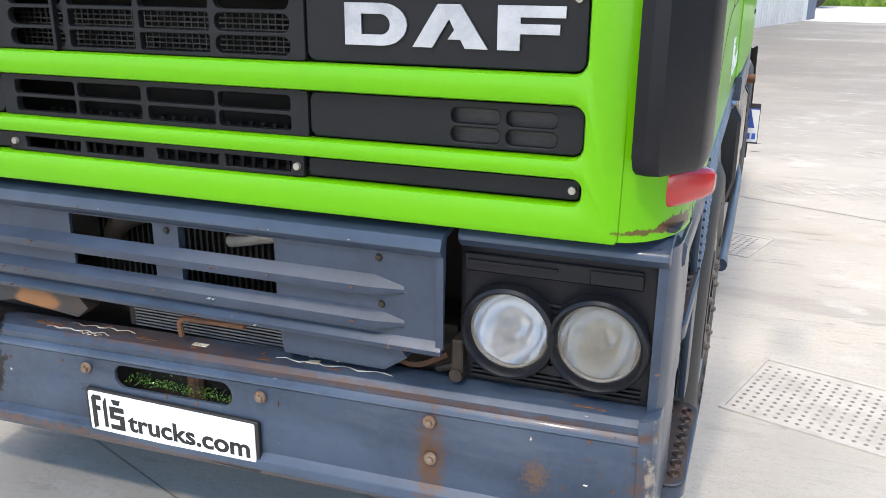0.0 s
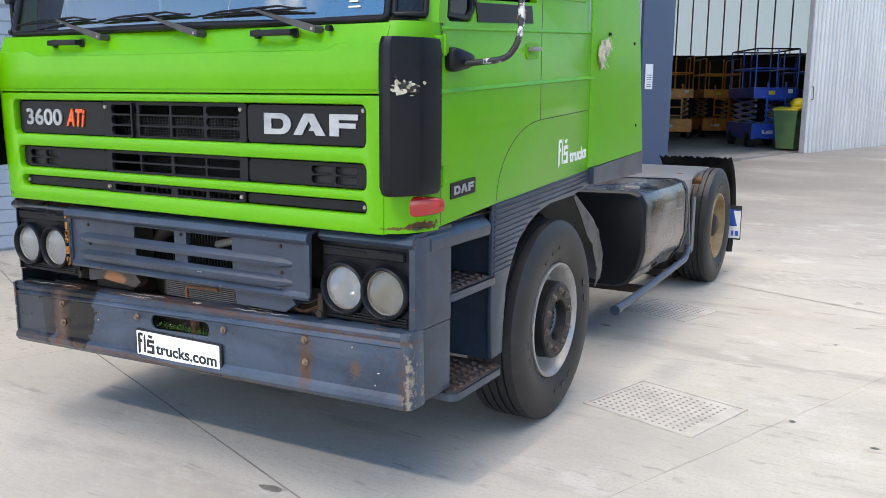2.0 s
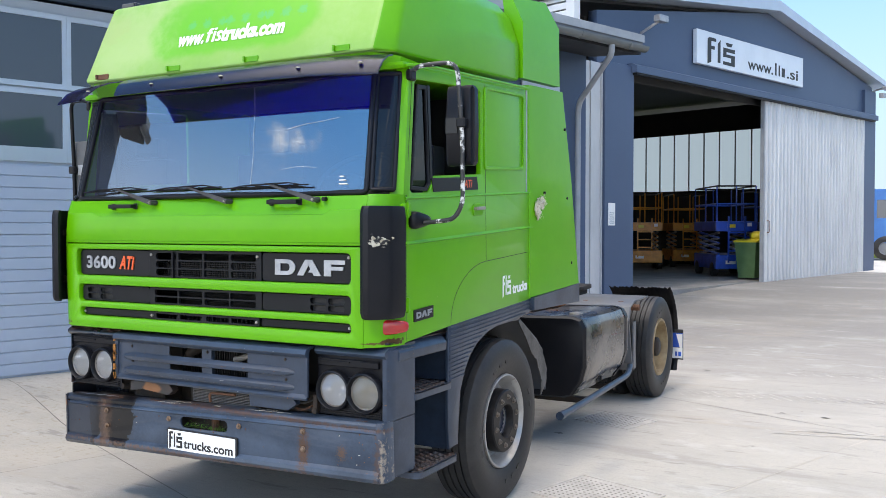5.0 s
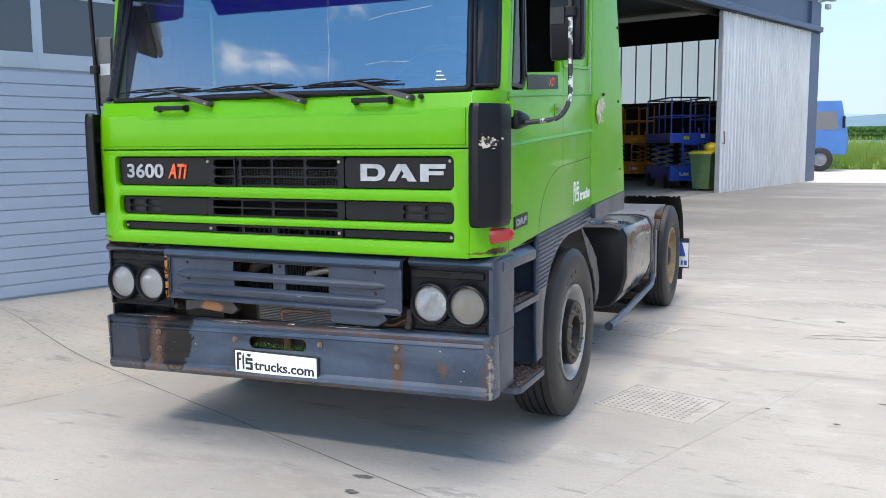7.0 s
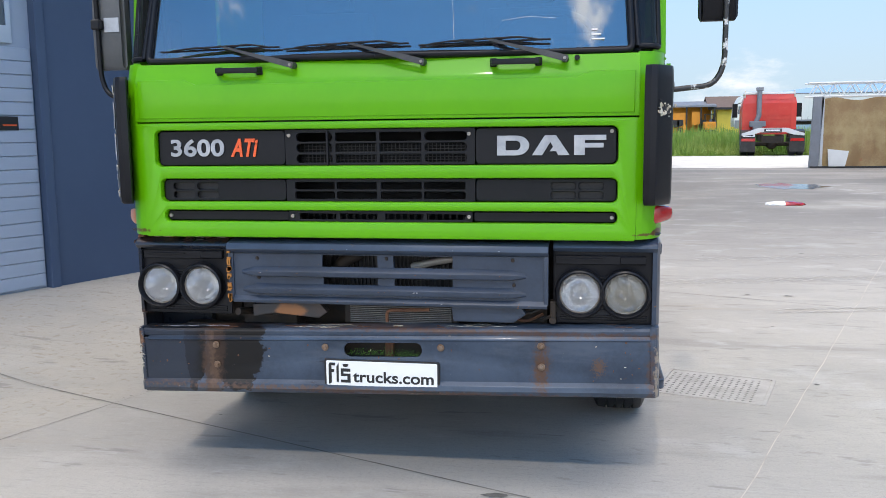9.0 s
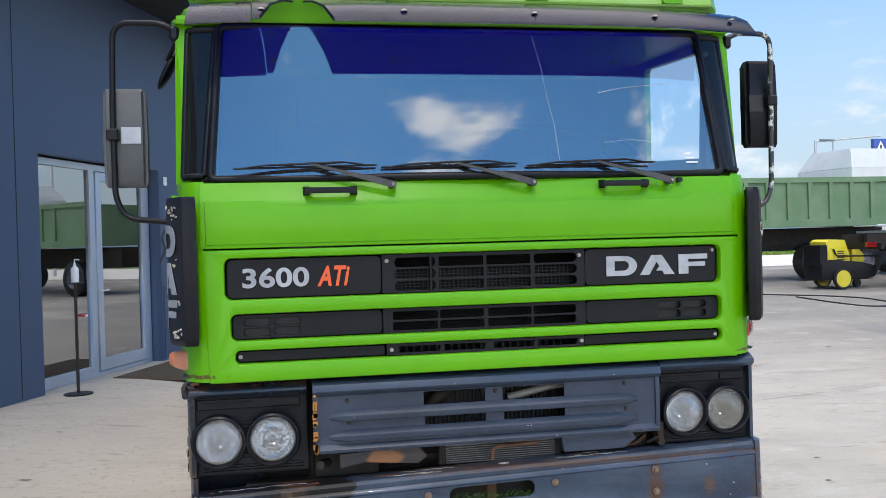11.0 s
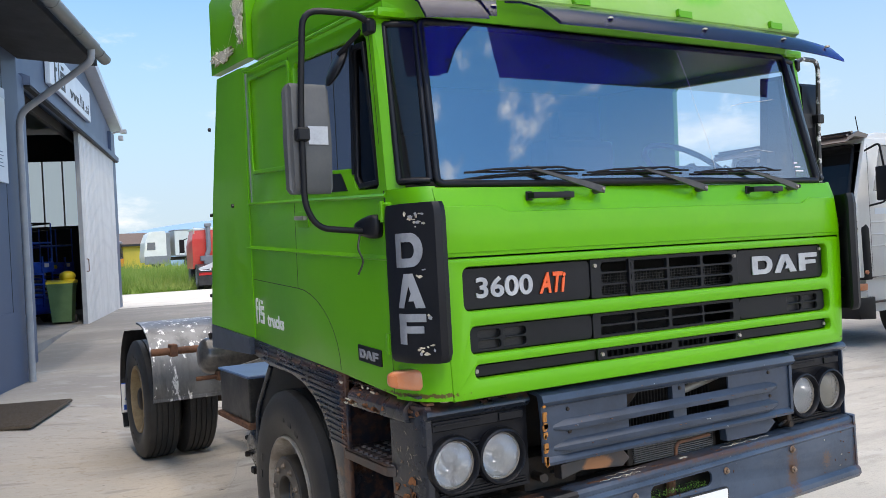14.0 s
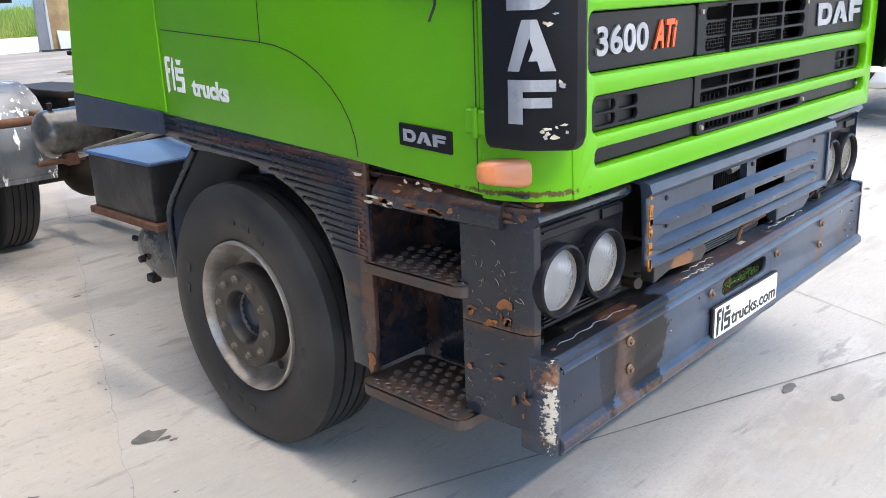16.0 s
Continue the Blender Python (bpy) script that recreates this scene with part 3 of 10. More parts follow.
SILVER = surface("worn silver lettering", (0.42, 0.43, 0.45), 0.4, metal=0.5, tint=(0.27, 0.28, 0.30), scale=9, amount=0.8)
ORANGE_RED = base_material("orange red lettering", (0.75, 0.10, 0.02), 0.45)
RED_LENS = surface("red marker plastic", (0.42, 0.012, 0.012), 0.18, coat=0.7, tint=(0.28, 0.01, 0.01), scale=12)
AMBER_LENS = surface("faded amber marker plastic", (0.62, 0.20, 0.07), 0.3, coat=0.4, tint=(0.55, 0.3, 0.2), scale=12)
RIM_STEEL = surface("dirty silver rim", (0.36, 0.34, 0.31), 0.45, metal=0.4, tint=(0.20, 0.16, 0.12), scale=6, amount=0.9, bump=0.1, bump_scale=40)
RIM_FRONT = surface("worn silver wheel paint", (0.40, 0.39, 0.375), 0.34, metal=0.5, tint=(0.26, 0.24, 0.22), scale=6, amount=0.8, bump=0.08, bump_scale=40, spots=(0.14, 0.08, 0.05), spot_scale=16, spot_at=0.66, spot_soft=0.03)
RIM_BROWN = surface("rust stained wheel paint", (0.43, 0.385, 0.33), 0.36, metal=0.4, tint=(0.21, 0.165, 0.13), scale=7, amount=0.9, bump=0.1, bump_scale=40, spots=(0.12, 0.06, 0.035), spot_scale=14, spot_at=0.69, spot_soft=0.03)
RIM_TAN = surface("dusty tan rim", (0.33, 0.25, 0.14), 0.6, metal=0.2, tint=(0.2, 0.13, 0.06), scale=6, amount=0.9)
BOLT_RUST = surface("rusty bolt", (0.16, 0.09, 0.05), 0.6, metal=0.4, tint=(0.3, 0.25, 0.2), scale=30)
RUST = surface("brown rust", (0.15, 0.065, 0.03), 0.85, tint=(0.08, 0.035, 0.02), scale=14, amount=0.9, bump=0.3, bump_scale=50)
TANK_PAINT = surface("scuffed black tank", (0.022, 0.021, 0.020), 0.28, coat=0.6, tint=(0.12, 0.105, 0.09), scale=3.2, amount=0.9, low=0.42, high=0.68, bump=0.05)
MUDGUARD_TORN = surface("torn dusty liner", (0.11, 0.10, 0.09), 0.6, tint=(0.05, 0.045, 0.04), scale=9, amount=0.9, bump=0.3, bump_scale=30)
MUDGUARD_PLAIN = surface("dark grey mudguard", (0.105, 0.110, 0.120), 0.42, tint=(0.12, 0.115, 0.108), scale=4, amount=0.7)
# the sky's reflection on the lid is put into this blue base colour
GALV_BLUE = surface("box lid with sky blue", (0.045, 0.11, 0.27), 0.4, coat=0.15, tint=(0.10, 0.15, 0.24), scale=5, amount=0.6)
PLATE_WHITE = base_material("white number plate", (0.80, 0.80, 0.79), 0.3, 0, 0.3)
LETTER_BLACK = base_material("black lettering", (0.012, 0.012, 0.012), 0.5)
LETTER_WHITE = base_material("white lettering", (0.82, 0.82, 0.80), 0.5)
CREAM = surface("cream horn paint", (0.48, 0.44, 0.33), 0.5, tint=(0.3, 0.27, 0.2), scale=10)
MIRROR_PLASTIC = surface("weathered grey plastic", (0.075, 0.078, 0.082), 0.62, tint=(0.11, 0.11, 0.11), scale=7, amount=0.6, bump=0.06, bump_scale=90)
CABIN = surface("dark cab trim", (0.03, 0.033, 0.04), 0.8, tint=(0.045, 0.05, 0.06), scale=5)
HONEYCOMB = surface("radiator fins", (0.02, 0.02, 0.021), 0.5, metal=0.4, tint=(0.06, 0.055, 0.05), scale=40, stretch=(1, 1, 6))
MUDGUARD = surface("galvanised mudguard with paint splashes", (0.20, 0.205, 0.21), 0.38, metal=0.3, tint=(0.07, 0.07, 0.072), scale=5, amount=0.9, spots=(0.78, 0.78, 0.77), spot_scale=15, spot_at=0.585, spot_soft=0.012, stretch=(1, 1, 0.28))
SCREEN = glass_material("windscreen glass", (0.72, 0.80, 0.82), 1.88, 0.02)
SIDE_GLASS = glass_material("dark side glass", (0.16, 0.20, 0.24), 1.0, 0.0, 0.04)
CORNER_GLASS = glass_material("blackened corner glass", (0.03, 0.035, 0.04), 1.0, 0.02, 0.03)
SHRED = surface("loose glass fibre", (0.74, 0.70, 0.58), 0.8, tint=(0.5, 0.42, 0.28), scale=30)
SEALANT = surface("torn filler foam", (0.66, 0.62, 0.50), 0.9, tint=(0.36, 0.29, 0.19), scale=25, amount=0.9, bump=0.6, bump_scale=60)

truck = thing("tractor_truck", "bright green two-axle tractor truck with dark grey rusted bumper", "truck")
SLOPE = 0.055


def tilt(bm):
    """The cab stands nose down on its springs."""
    for v in bm.verts:
        v.co.z += SLOPE * (v.co.y - 0.17)
    return bm


def mirror_x(bm):
    bm.transform(Matrix.Diagonal((-1, 1, 1, 1)))
    bmesh.ops.reverse_faces(bm, faces=bm.faces)
    return bm


def sided(sx, bm):
    return bm if sx > 0 else mirror_x(bm)


def join(*bms):
    """Several bmeshes as one."""
    out = bmesh.new()
    for b in bms:
        me = bpy.data.meshes.new("tmp")
        b.to_mesh(me)
        b.free()
        out.from_mesh(me)
        bpy.data.meshes.remove(me)
    return out


# ---- cab front ----
def build_cab_front():
    edge = [(-1.112, 1.178), (1.118, 1.178), (1.126, 1.19), (1.134, 1.694), (1.128, 1.703), (-1.136, 1.703), (-1.142, 1.694), (-1.12, 1.19)]
    wells = [round_rect(-1.052, 1.046, 1.505, 1.668, 0.028), round_rect(-1.032, 1.046, 1.343, 1.447, 0.026), round_rect(-1.018, 1.046, 1.252, 1.303, 0.02)]
    lower = part("grille_frame", sheet([edge] + wells, 0.05, "xz", -0.035, 0.011), GREEN, truck, "bright green ribbed grille frame", 40)
    # hood above the seam, with a shallow step under the windscreen
    prof = [(-0.06, 1.708), (-0.063, 1.725), (-0.060, 1.84), (-0.052, 1.885), (-0.046, 1.90), (-0.030, 1.935), (-0.016, 1.968), (0.03, 1.975), (0.03, 1.708)]
    hood = part("hood_panel", prism(prof, -1.14, 1.132, "x", bevel=0.006), GREEN, truck, "green front flap below the windscreen", 35)
    stamp = [(-1.12, 1.722), (1.112, 1.722), (1.112, 1.895), (0.93, 1.897), (0.875, 1.872), (-0.835, 1.872), (-0.90, 1.897), (-1.12, 1.895)]
    raised = sheet([stamp], 0.010, "xz", -0.0615, 0.004)
    part("pressed_panel", raised, GREEN, hood, "", 60)
    # near-black sheets behind the grille, in place of the shade inside
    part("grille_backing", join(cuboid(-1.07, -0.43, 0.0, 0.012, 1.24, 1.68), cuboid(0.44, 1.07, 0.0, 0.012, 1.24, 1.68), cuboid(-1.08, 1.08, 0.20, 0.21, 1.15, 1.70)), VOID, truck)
    fins = bmesh.new()
    for i in range(26):
        box(fins, -0.42 + i * 0.0325, -0.41 + i * 0.0325, 0.10, 0.11, 1.2, 1.34)
    part("radiator_screen", fins, HONEYCOMB, truck, kind="stuff")
    # top plates
    y = -0.022
    part("model_plate", sheet([round_rect(-1.045, -0.432, 1.508, 1.664, 0.022)], 0.016, "xz", y, 0.003), BLACK, lower, "black plate with model number")
    part("maker_plate", sheet([round_rect(0.438, 1.04, 1.508, 1.664, 0.022)], 0.016, "xz", y, 0.003), BLACK, lower)
    holes = []
    for c in range(4):
        x0, x1 = -0.397 + c * 0.203 + (0.0 if c else 0.02), -0.397 + c * 0.203 + 0.188
        for r in range(3):
            z0 = 1.516 + r * 0.048
            holes.append(round_rect(x0, x1, z0, z0 + 0.039, 0.018 if c in (0, 3) else 0.006))
    part("upper_grille", sheet([round_rect(-0.43, 0.436, 1.507, 1.667, 0.008)] + holes, 0.02, "xz", y - 0.004, 0.002), GRILLE_BLACK, lower, "black slotted grille")
    screen = bmesh.new()
    for k in range(44):
        box(screen, -0.40 + k * 0.0186, -0.397 + k * 0.0186, 0.03, 0.034, 1.51, 1.60)
    for k in range(7):
        box(screen, -0.41, 0.42, 0.026, 0.03, 1.515 + k * 0.012, 1.518 + k * 0.012)
    part("grille_mesh", screen, HONEYCOMB, lower, kind="stuff")
    bar = bmesh.new()
    box(bar, -0.235, -0.225, -0.05, -0.03, 1.505, 1.66, 0.002, 1)
    part("grille_latch", bar, BLACK, lower)
    # middle row
    h2 = []
    for x0 in (-0.388, -0.192, 0.012, 0.208):
        for z0 in (1.354, 1.397):
            h2.append(round_rect(x0 - 0.002, x0 + 0.185, z0, z0 + 0.0345, 0.009))
    part("middle_grille", sheet([round_rect(-0.43, 0.436, 1.344, 1.444, 0.006)] + h2, 0.02, "xz", y - 0.002, 0.001), GRILLE_BLACK, lower, "black slotted grille")
    for a, b, vx in ((-1.028, -0.433, -0.985), (0.439, 1.042, 0.765)):
        hv = []
        for x0 in (vx, vx + 0.118):
            for z0 in (1.357, 1.396):
                hv.append(round_rect(x0, x0 + 0.105, z0, z0 + 0.031, 0.013))
        part("side_grille", sheet([round_rect(a, b, 1.346, 1.443, 0.02)] + hv, 0.016, "xz", y, 0.003), GRILLE_BLACK, lower)
        part("side_grille_mesh", cuboid(vx - 0.01, vx + 0.235, -0.006, 0.0, 1.35, 1.435), HONEYCOMB, lower)
    # lowest row
    h3 = [[(x0, 1.263), (x0 + 0.17, 1.263), (x0 + 0.175, 1.288), (x0, 1.29)] for x0 in (-0.37, -0.18, 0.03, 0.22)]
    part("lower_grille", sheet([[(-0.42, 1.254), (0.0, 1.249), (0.425, 1.254), (0.425, 1.302), (-0.42, 1.302)]] + h3, 0.018, "xz", y - 0.012, 0.003), GRILLE_BLACK, lower)
    for a, b in ((-1.013, -0.424), (0.429, 1.04)):
        part("lower_strip", sheet([round_rect(a, b, 1.256, 1.298, 0.01)], 0.016, "xz", y, 0.003), BLACK, lower)
    for x, z, yy in ((-0.40, 1.278, -0.048), (0.41, 1.278, -0.048), (-1.0, 1.277, -0.034), (1.025, 1.277, -0.034), (0.41, 1.64, -0.04), (-0.41, 1.64, -0.04), (1.02, 1.645, -0.034)):
        part("screw", lathe([(yy - 0.004, 0.0001), (yy - 0.004, 0.008), (yy + 0.006, 0.009)], "y", 10, (x, 0, z)), RIM_STEEL, lower, smooth=40)
    # writing
    num = lettering("3600", 0.072, front_pose(-0.99, -0.034, 1.552), 0.006, 0.0026, 1.02)
    w = width_of(num)
    num.transform(Matrix.Translation((-0.99, 0, 0)) @ Matrix.Diagonal((0.262 / w, 1, 1, 1)) @ Matrix.Translation((0.99, 0, 0)))
    part("model_number", num, SILVER, lower, "silver raised model number")
    ati = lettering("ATi", 0.076, front_pose(-0.688, -0.034, 1.550), 0.006, 0.0034, 1.06, 1.0, 0.28)
    w = width_of(ati)
    ati.transform(Matrix.Translation((-0.685, 0, 0)) @ Matrix.Diagonal((0.132 / w, 1, 1, 1)) @ Matrix.Translation((0.685, 0, 0)))
    part("model_letters", ati, ORANGE_RED, lower, "orange red raised letters")
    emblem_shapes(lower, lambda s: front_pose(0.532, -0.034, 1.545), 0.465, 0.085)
    # hood furniture
    for a, b, z in ((-0.735, -0.525, 1.93), (0.508, 0.722, 1.94)):
        grip = prism([(a, -0.044), (a + 0.006, -0.085), (a + 0.03, -0.093), (b - 0.03, -0.093), (b - 0.006, -0.085), (b, -0.044), (b - 0.018, -0.044), (b - 0.035, -0.076), (a + 0.035, -0.076), (a + 0.018, -0.044)], z - 0.012, z + 0.012, "z", bevel=0.004)
        handle = part("grab_handle", grip, BLACK, truck, "black grab handle", 40)
        for c in (a - 0.004, b - 0.026):
            part("handle_foot", cuboid(c, c + 0.03, -0.05, -0.04, z - 0.018, z + 0.018, 0.003, 1), BLACK, handle)
    for x in (-0.379, 0.21, 0.821):
        arm = join(lathe([(-0.078, 0.0001), (-0.076, 0.012), (-0.06, 0.015), (-0.03, 0.016)], "y", 14, (x, 0, 1.95)),
                   loft([[(p[0] - 0.25 * q, p[1], p[2] - q) for q in (-w, w)] + [(p[0] - 0.25 * q, p[1] + 0.012, p[2] - q) for q in (w, -w)] for p, w in (((x + 0.012, -0.08, 1.947), 0.013), ((x - 0.08, -0.078, 1.972), 0.012), ((x - 0.2, -0.066, 2.004), 0.0065), ((x - 0.345, -0.046, 2.044), 0.004))]))
        wiper = part("wiper_arm", arm, WIPER_GREY, truck, "worn dark grey wiper arm", 40)
        part("arm_bolt", lathe([(-0.088, 0.0001), (-0.088, 0.006), (-0.076, 0.008)], "y", 8, (x, 0, 1.95)), RIM_STEEL, wiper)
        blade = join(rod((x - 0.63, -0.036, 2.022), (x - 0.06, -0.040, 2.032), 0.0045, 6), rod((x - 0.50, -0.044, 2.034), (x - 0.19, -0.046, 2.044), 0.005, 6),
                     rod((x - 0.50, -0.044, 2.034), (x - 0.58, -0.038, 2.026), 0.004, 6), rod((x - 0.44, -0.044, 2.036), (x - 0.38, -0.038, 2.027), 0.004, 6),
                     rod((x - 0.25, -0.045, 2.041), (x - 0.30, -0.039, 2.030), 0.004, 6), rod((x - 0.19, -0.046, 2.044), (x - 0.11, -0.040, 2.033), 0.004, 6))
        part("wiper_blade", blade, BLACK, wiper)
    part("washer_plug", lathe([(-0.055, 0.0001), (-0.055, 0.011), (-0.03, 0.012)], "y", 10, (0.872, 0, 1.953)), BLACK, truck)
    return lower


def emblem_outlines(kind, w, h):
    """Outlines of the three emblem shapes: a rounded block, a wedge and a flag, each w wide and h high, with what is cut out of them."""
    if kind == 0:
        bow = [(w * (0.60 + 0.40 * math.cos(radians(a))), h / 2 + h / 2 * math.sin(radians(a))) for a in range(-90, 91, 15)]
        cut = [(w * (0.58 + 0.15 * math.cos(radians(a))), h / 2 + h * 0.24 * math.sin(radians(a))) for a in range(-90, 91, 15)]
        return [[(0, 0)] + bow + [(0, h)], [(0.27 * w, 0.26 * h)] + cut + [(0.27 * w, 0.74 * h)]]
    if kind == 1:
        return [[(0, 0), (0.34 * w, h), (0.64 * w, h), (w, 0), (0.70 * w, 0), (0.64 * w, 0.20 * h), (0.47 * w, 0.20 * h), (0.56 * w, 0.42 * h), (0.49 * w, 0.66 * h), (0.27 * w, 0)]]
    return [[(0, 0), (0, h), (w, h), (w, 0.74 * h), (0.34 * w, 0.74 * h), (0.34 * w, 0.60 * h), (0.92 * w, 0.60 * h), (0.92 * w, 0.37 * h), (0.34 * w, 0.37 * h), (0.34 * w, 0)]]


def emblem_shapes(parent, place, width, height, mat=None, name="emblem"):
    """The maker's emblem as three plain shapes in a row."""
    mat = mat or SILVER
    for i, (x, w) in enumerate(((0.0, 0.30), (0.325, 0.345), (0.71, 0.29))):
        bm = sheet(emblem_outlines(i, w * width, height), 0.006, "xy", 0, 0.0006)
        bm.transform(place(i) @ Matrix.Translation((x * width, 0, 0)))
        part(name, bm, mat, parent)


def company_mark(height):
    """The yard's logo as plain upright bars and steps, as a bmesh in x and z of that height."""
    h = height
    polys = [[(0, -0.1 * h), (0, h * 0.92), (0.06 * h, h), (0.30 * h, h), (0.30 * h, h * 0.86), (0.13 * h, h * 0.86), (0.13 * h, -0.02 * h)],
             [(0.13 * h, 0.52 * h), (0.25 * h, 0.52 * h), (0.25 * h, 0.66 * h), (0.13 * h, 0.66 * h)],
             [(0.36 * h, 0.02 * h), (0.36 * h, h * 0.8), (0.46 * h, h), (0.46 * h, 0.02 * h)],
             [(0.56 * h, 0), (1.0 * h, 0), (1.0 * h, 0.46 * h), (0.68 * h, 0.46 * h), (0.68 * h, 0.56 * h), (1.0 * h, 0.56 * h), (1.0 * h, 0.72 * h), (0.56 * h, 0.72 * h), (0.56 * h, 0.33 * h), (0.86 * h, 0.33 * h), (0.86 * h, 0.14 * h), (0.56 * h, 0.14 * h)],
             [(0.70 * h, 0.80 * h), (0.86 * h, 0.80 * h), (0.92 * h, 0.95 * h), (0.64 * h, 0.95 * h)]]
    return join(*[sheet([p], 0.002, "xy", 0, 0) for p in polys])


# ---- cab shell ----
def build_cab_shell():
    sides = {}
    for sx in (1, -1):
        edge = [(0.155, 1.192), (0.70, 1.205), (1.93, 1.212), (1.90, 1.75), (1.76, 2.66), (0.22, 2.655), (0.165, 2.0)]
        win = [(0.215, 2.0), (0.235, 1.985), (0.40, 1.985), (0.425, 2.0), (0.465, 2.075), (1.06, 2.085), (1.07, 2.10), (1.06, 2.58), (1.04, 2.60), (0.285, 2.59), (0.262, 2.57)]
        side = part("cab_side", tilt(sheet([edge, win], 0.04, "yz", 1.225 * sx, 0.008)), GREEN, truck, "green cab side with door", 40)
        sides[sx] = side
        # rounded corner between the front and the side, below the windscreen and above the steps
        def corner(z, fx, fy, bx, by, n=6):
            out = []
            for i in range(n + 1):
                a = radians(90 * i / n)
                out.append((sx * (fx + (bx - fx) * math.sin(a)), by + (fy - by) * math.cos(a), z))
            return out
        rings = [corner(z, fx, fy, 1.243, 0.157) for z, fx, fy in ((1.185, 1.105, -0.055), (1.5, 1.125, -0.058), (1.75, 1.132, -0.058), (1.9, 1.13, -0.04), (1.975, 1.125, -0.012))]
        part("cab_corner", loft(rings, False, False), GREEN, truck, "green rounded cab corner", 60)
        # windscreen pillar: slim green post behind the corner window
        post = loft([[(sx * 1.19, 0.095, 1.975), (sx * 1.247, 0.14, 1.975), (sx * 1.247, 0.185, 1.975), (sx * 1.19, 0.185, 1.975)],
                     [(sx * 1.165, 0.20, 2.66), (sx * 1.242, 0.21, 2.66), (sx * 1.242, 0.245, 2.66), (sx * 1.165, 0.245, 2.66)]])
        part("windscreen_pillar", post, GREEN, truck)
        # embossed rear panel
        frame = tilt(sheet([round_rect(1.10, 1.72, 2.11, 2.63, 0.03), round_rect(1.122, 1.698, 2.132, 2.608, 0.022)], 0.014, "yz", 1.2485 * sx, 0.005))
        part("panel_rim", frame, GREEN, side)
        # creases, seams and drip rail
        part("side_crease", tilt(prism([(1.242, 1.705), (1.256, 1.714), (1.242, 1.732)], 0.16, 1.9, "y") if sx > 0 else prism([(-1.242, 1.705), (-1.256, 1.714), (-1.242, 1.732)], 0.16, 1.9, "y")), GREEN, side)
        part("belt_rib", tilt(prism([(sx * 1.242, 1.945), (sx * 1.253, 1.955), (sx * 1.242, 1.968)], 0.16, 1.87, "y")), GREEN, side)
        part("drip_rail", tilt(pipe([(sx * 1.235, 0.18, 2.655), (sx * 1.262, 0.3, 2.672), (sx * 1.262, 1.76, 2.672)], 0.010, 6)), GREEN, side, smooth=50)
        seams = bmesh.new()
        for a, b in (((0.17, 1.2), (0.17, 1.95)), ((1.14, 1.54), (1.115, 2.64)), ((0.17, 1.95), (0.235, 2.64)), ((1.80, 1.545), (1.14, 1.54))):
            box_line(seams, sx, a, b)
        curve = [(1.14 - 0.47 * math.sin(radians(a)), 1.54 - 0.32 * (1 - math.cos(radians(a)))) for a in range(0, 91, 10)]
        for a, b in zip(curve, curve[1:]):
            box_line(seams, sx, a, b)
        part("door_seam", tilt(seams), LETTER_BLACK, side, kind="stuff")
        # handle in its dish
        dish = tilt(sheet([round_rect(0.95, 1.09, 1.83, 1.905, 0.02)], 0.008, "yz", 1.247 * sx, 0.003))
        part("handle_dish", dish, GREEN, side)
        part("door_handle", tilt(sided(sx, cuboid(1.25, 1.272, 0.955, 1.08, 1.865, 1.885, 0.006, 2))), RIM_STEEL, side, "worn metal door handle", 40)
        for z in (1.86, 1.36):
            part("door_hinge", tilt(sided(sx, join(cuboid(1.235, 1.262, 0.12, 0.2, z, z + 0.07, 0.006, 1), rod((1.262, 0.16, z - 0.005), (1.262, 0.16, z + 0.075), 0.009)))), GREEN, side)
        # glass of the door
        quarter = [(0.222, 2.0), (0.4, 1.992), (0.435, 2.03), (0.395, 2.56), (0.30, 2.565)]
        q = part("quarter_glass", tilt(sheet([quarter], 0.005, "yz", 1.228 * sx)), SIDE_GLASS, side)
        rim = [(0.222, 2.0), (0.4, 1.99), (0.44, 2.03), (0.40, 2.568), (0.295, 2.568)]
        inn = [(0.245, 2.02), (0.39, 2.012), (0.415, 2.04), (0.378, 2.545), (0.315, 2.545)]
        part("quarter_frame", tilt(sheet([rim, inn], 0.02, "yz", 1.232 * sx, 0.004)), BLACK, side)
        part("window_post", tilt(sided(sx, loft([[(1.22, 0.43, 2.05), (1.245, 0.43, 2.05), (1.245, 0.455, 2.05), (1.22, 0.455, 2.05)], [(1.22, 0.395, 2.57), (1.245, 0.395, 2.57), (1.245, 0.42, 2.57), (1.22, 0.42, 2.57)]]))), BLACK, side)
        if sx < 0:
            part("door_glass", tilt(sheet([[(0.45, 2.07), (1.06, 2.085), (1.05, 2.595), (0.41, 2.585)]], 0.005, "yz", 1.222 * sx)), SCREEN, side)
            part("side_stripe", tilt(sheet([[(0.50, 1.985), (0.56, 2.06), (1.04, 2.065), (1.06, 1.985)]], 0.004, "yz", 1.247 * sx)), BLACK, side)
        else:
            stripe = part("side_stripe", tilt(sheet([[(0.46, 1.985), (0.44, 2.062), (1.0, 2.068), (1.02, 1.99)]], 0.004, "yz", 1.247 * sx)), BLACK, side, "faded black sticker")
            m = Matrix(((0, 0, 1, 1.2495), (1, 0, 0, 0.83), (0, 1, 0, 2.005), (0, 0, 0, 1)))
            part("sticker_letters", tilt(lettering("ATi", 0.045, m, 0.001, 0.001, 1, 1, 0.25)), ORANGE_RED, stripe)
        # markings on the door
        if sx > 0:
            m = Matrix(((0, 0, 1, 1.2462), (1, 0, 0, 1.385), (0, 1, 0, 1.29), (0, 0, 0, 1)))
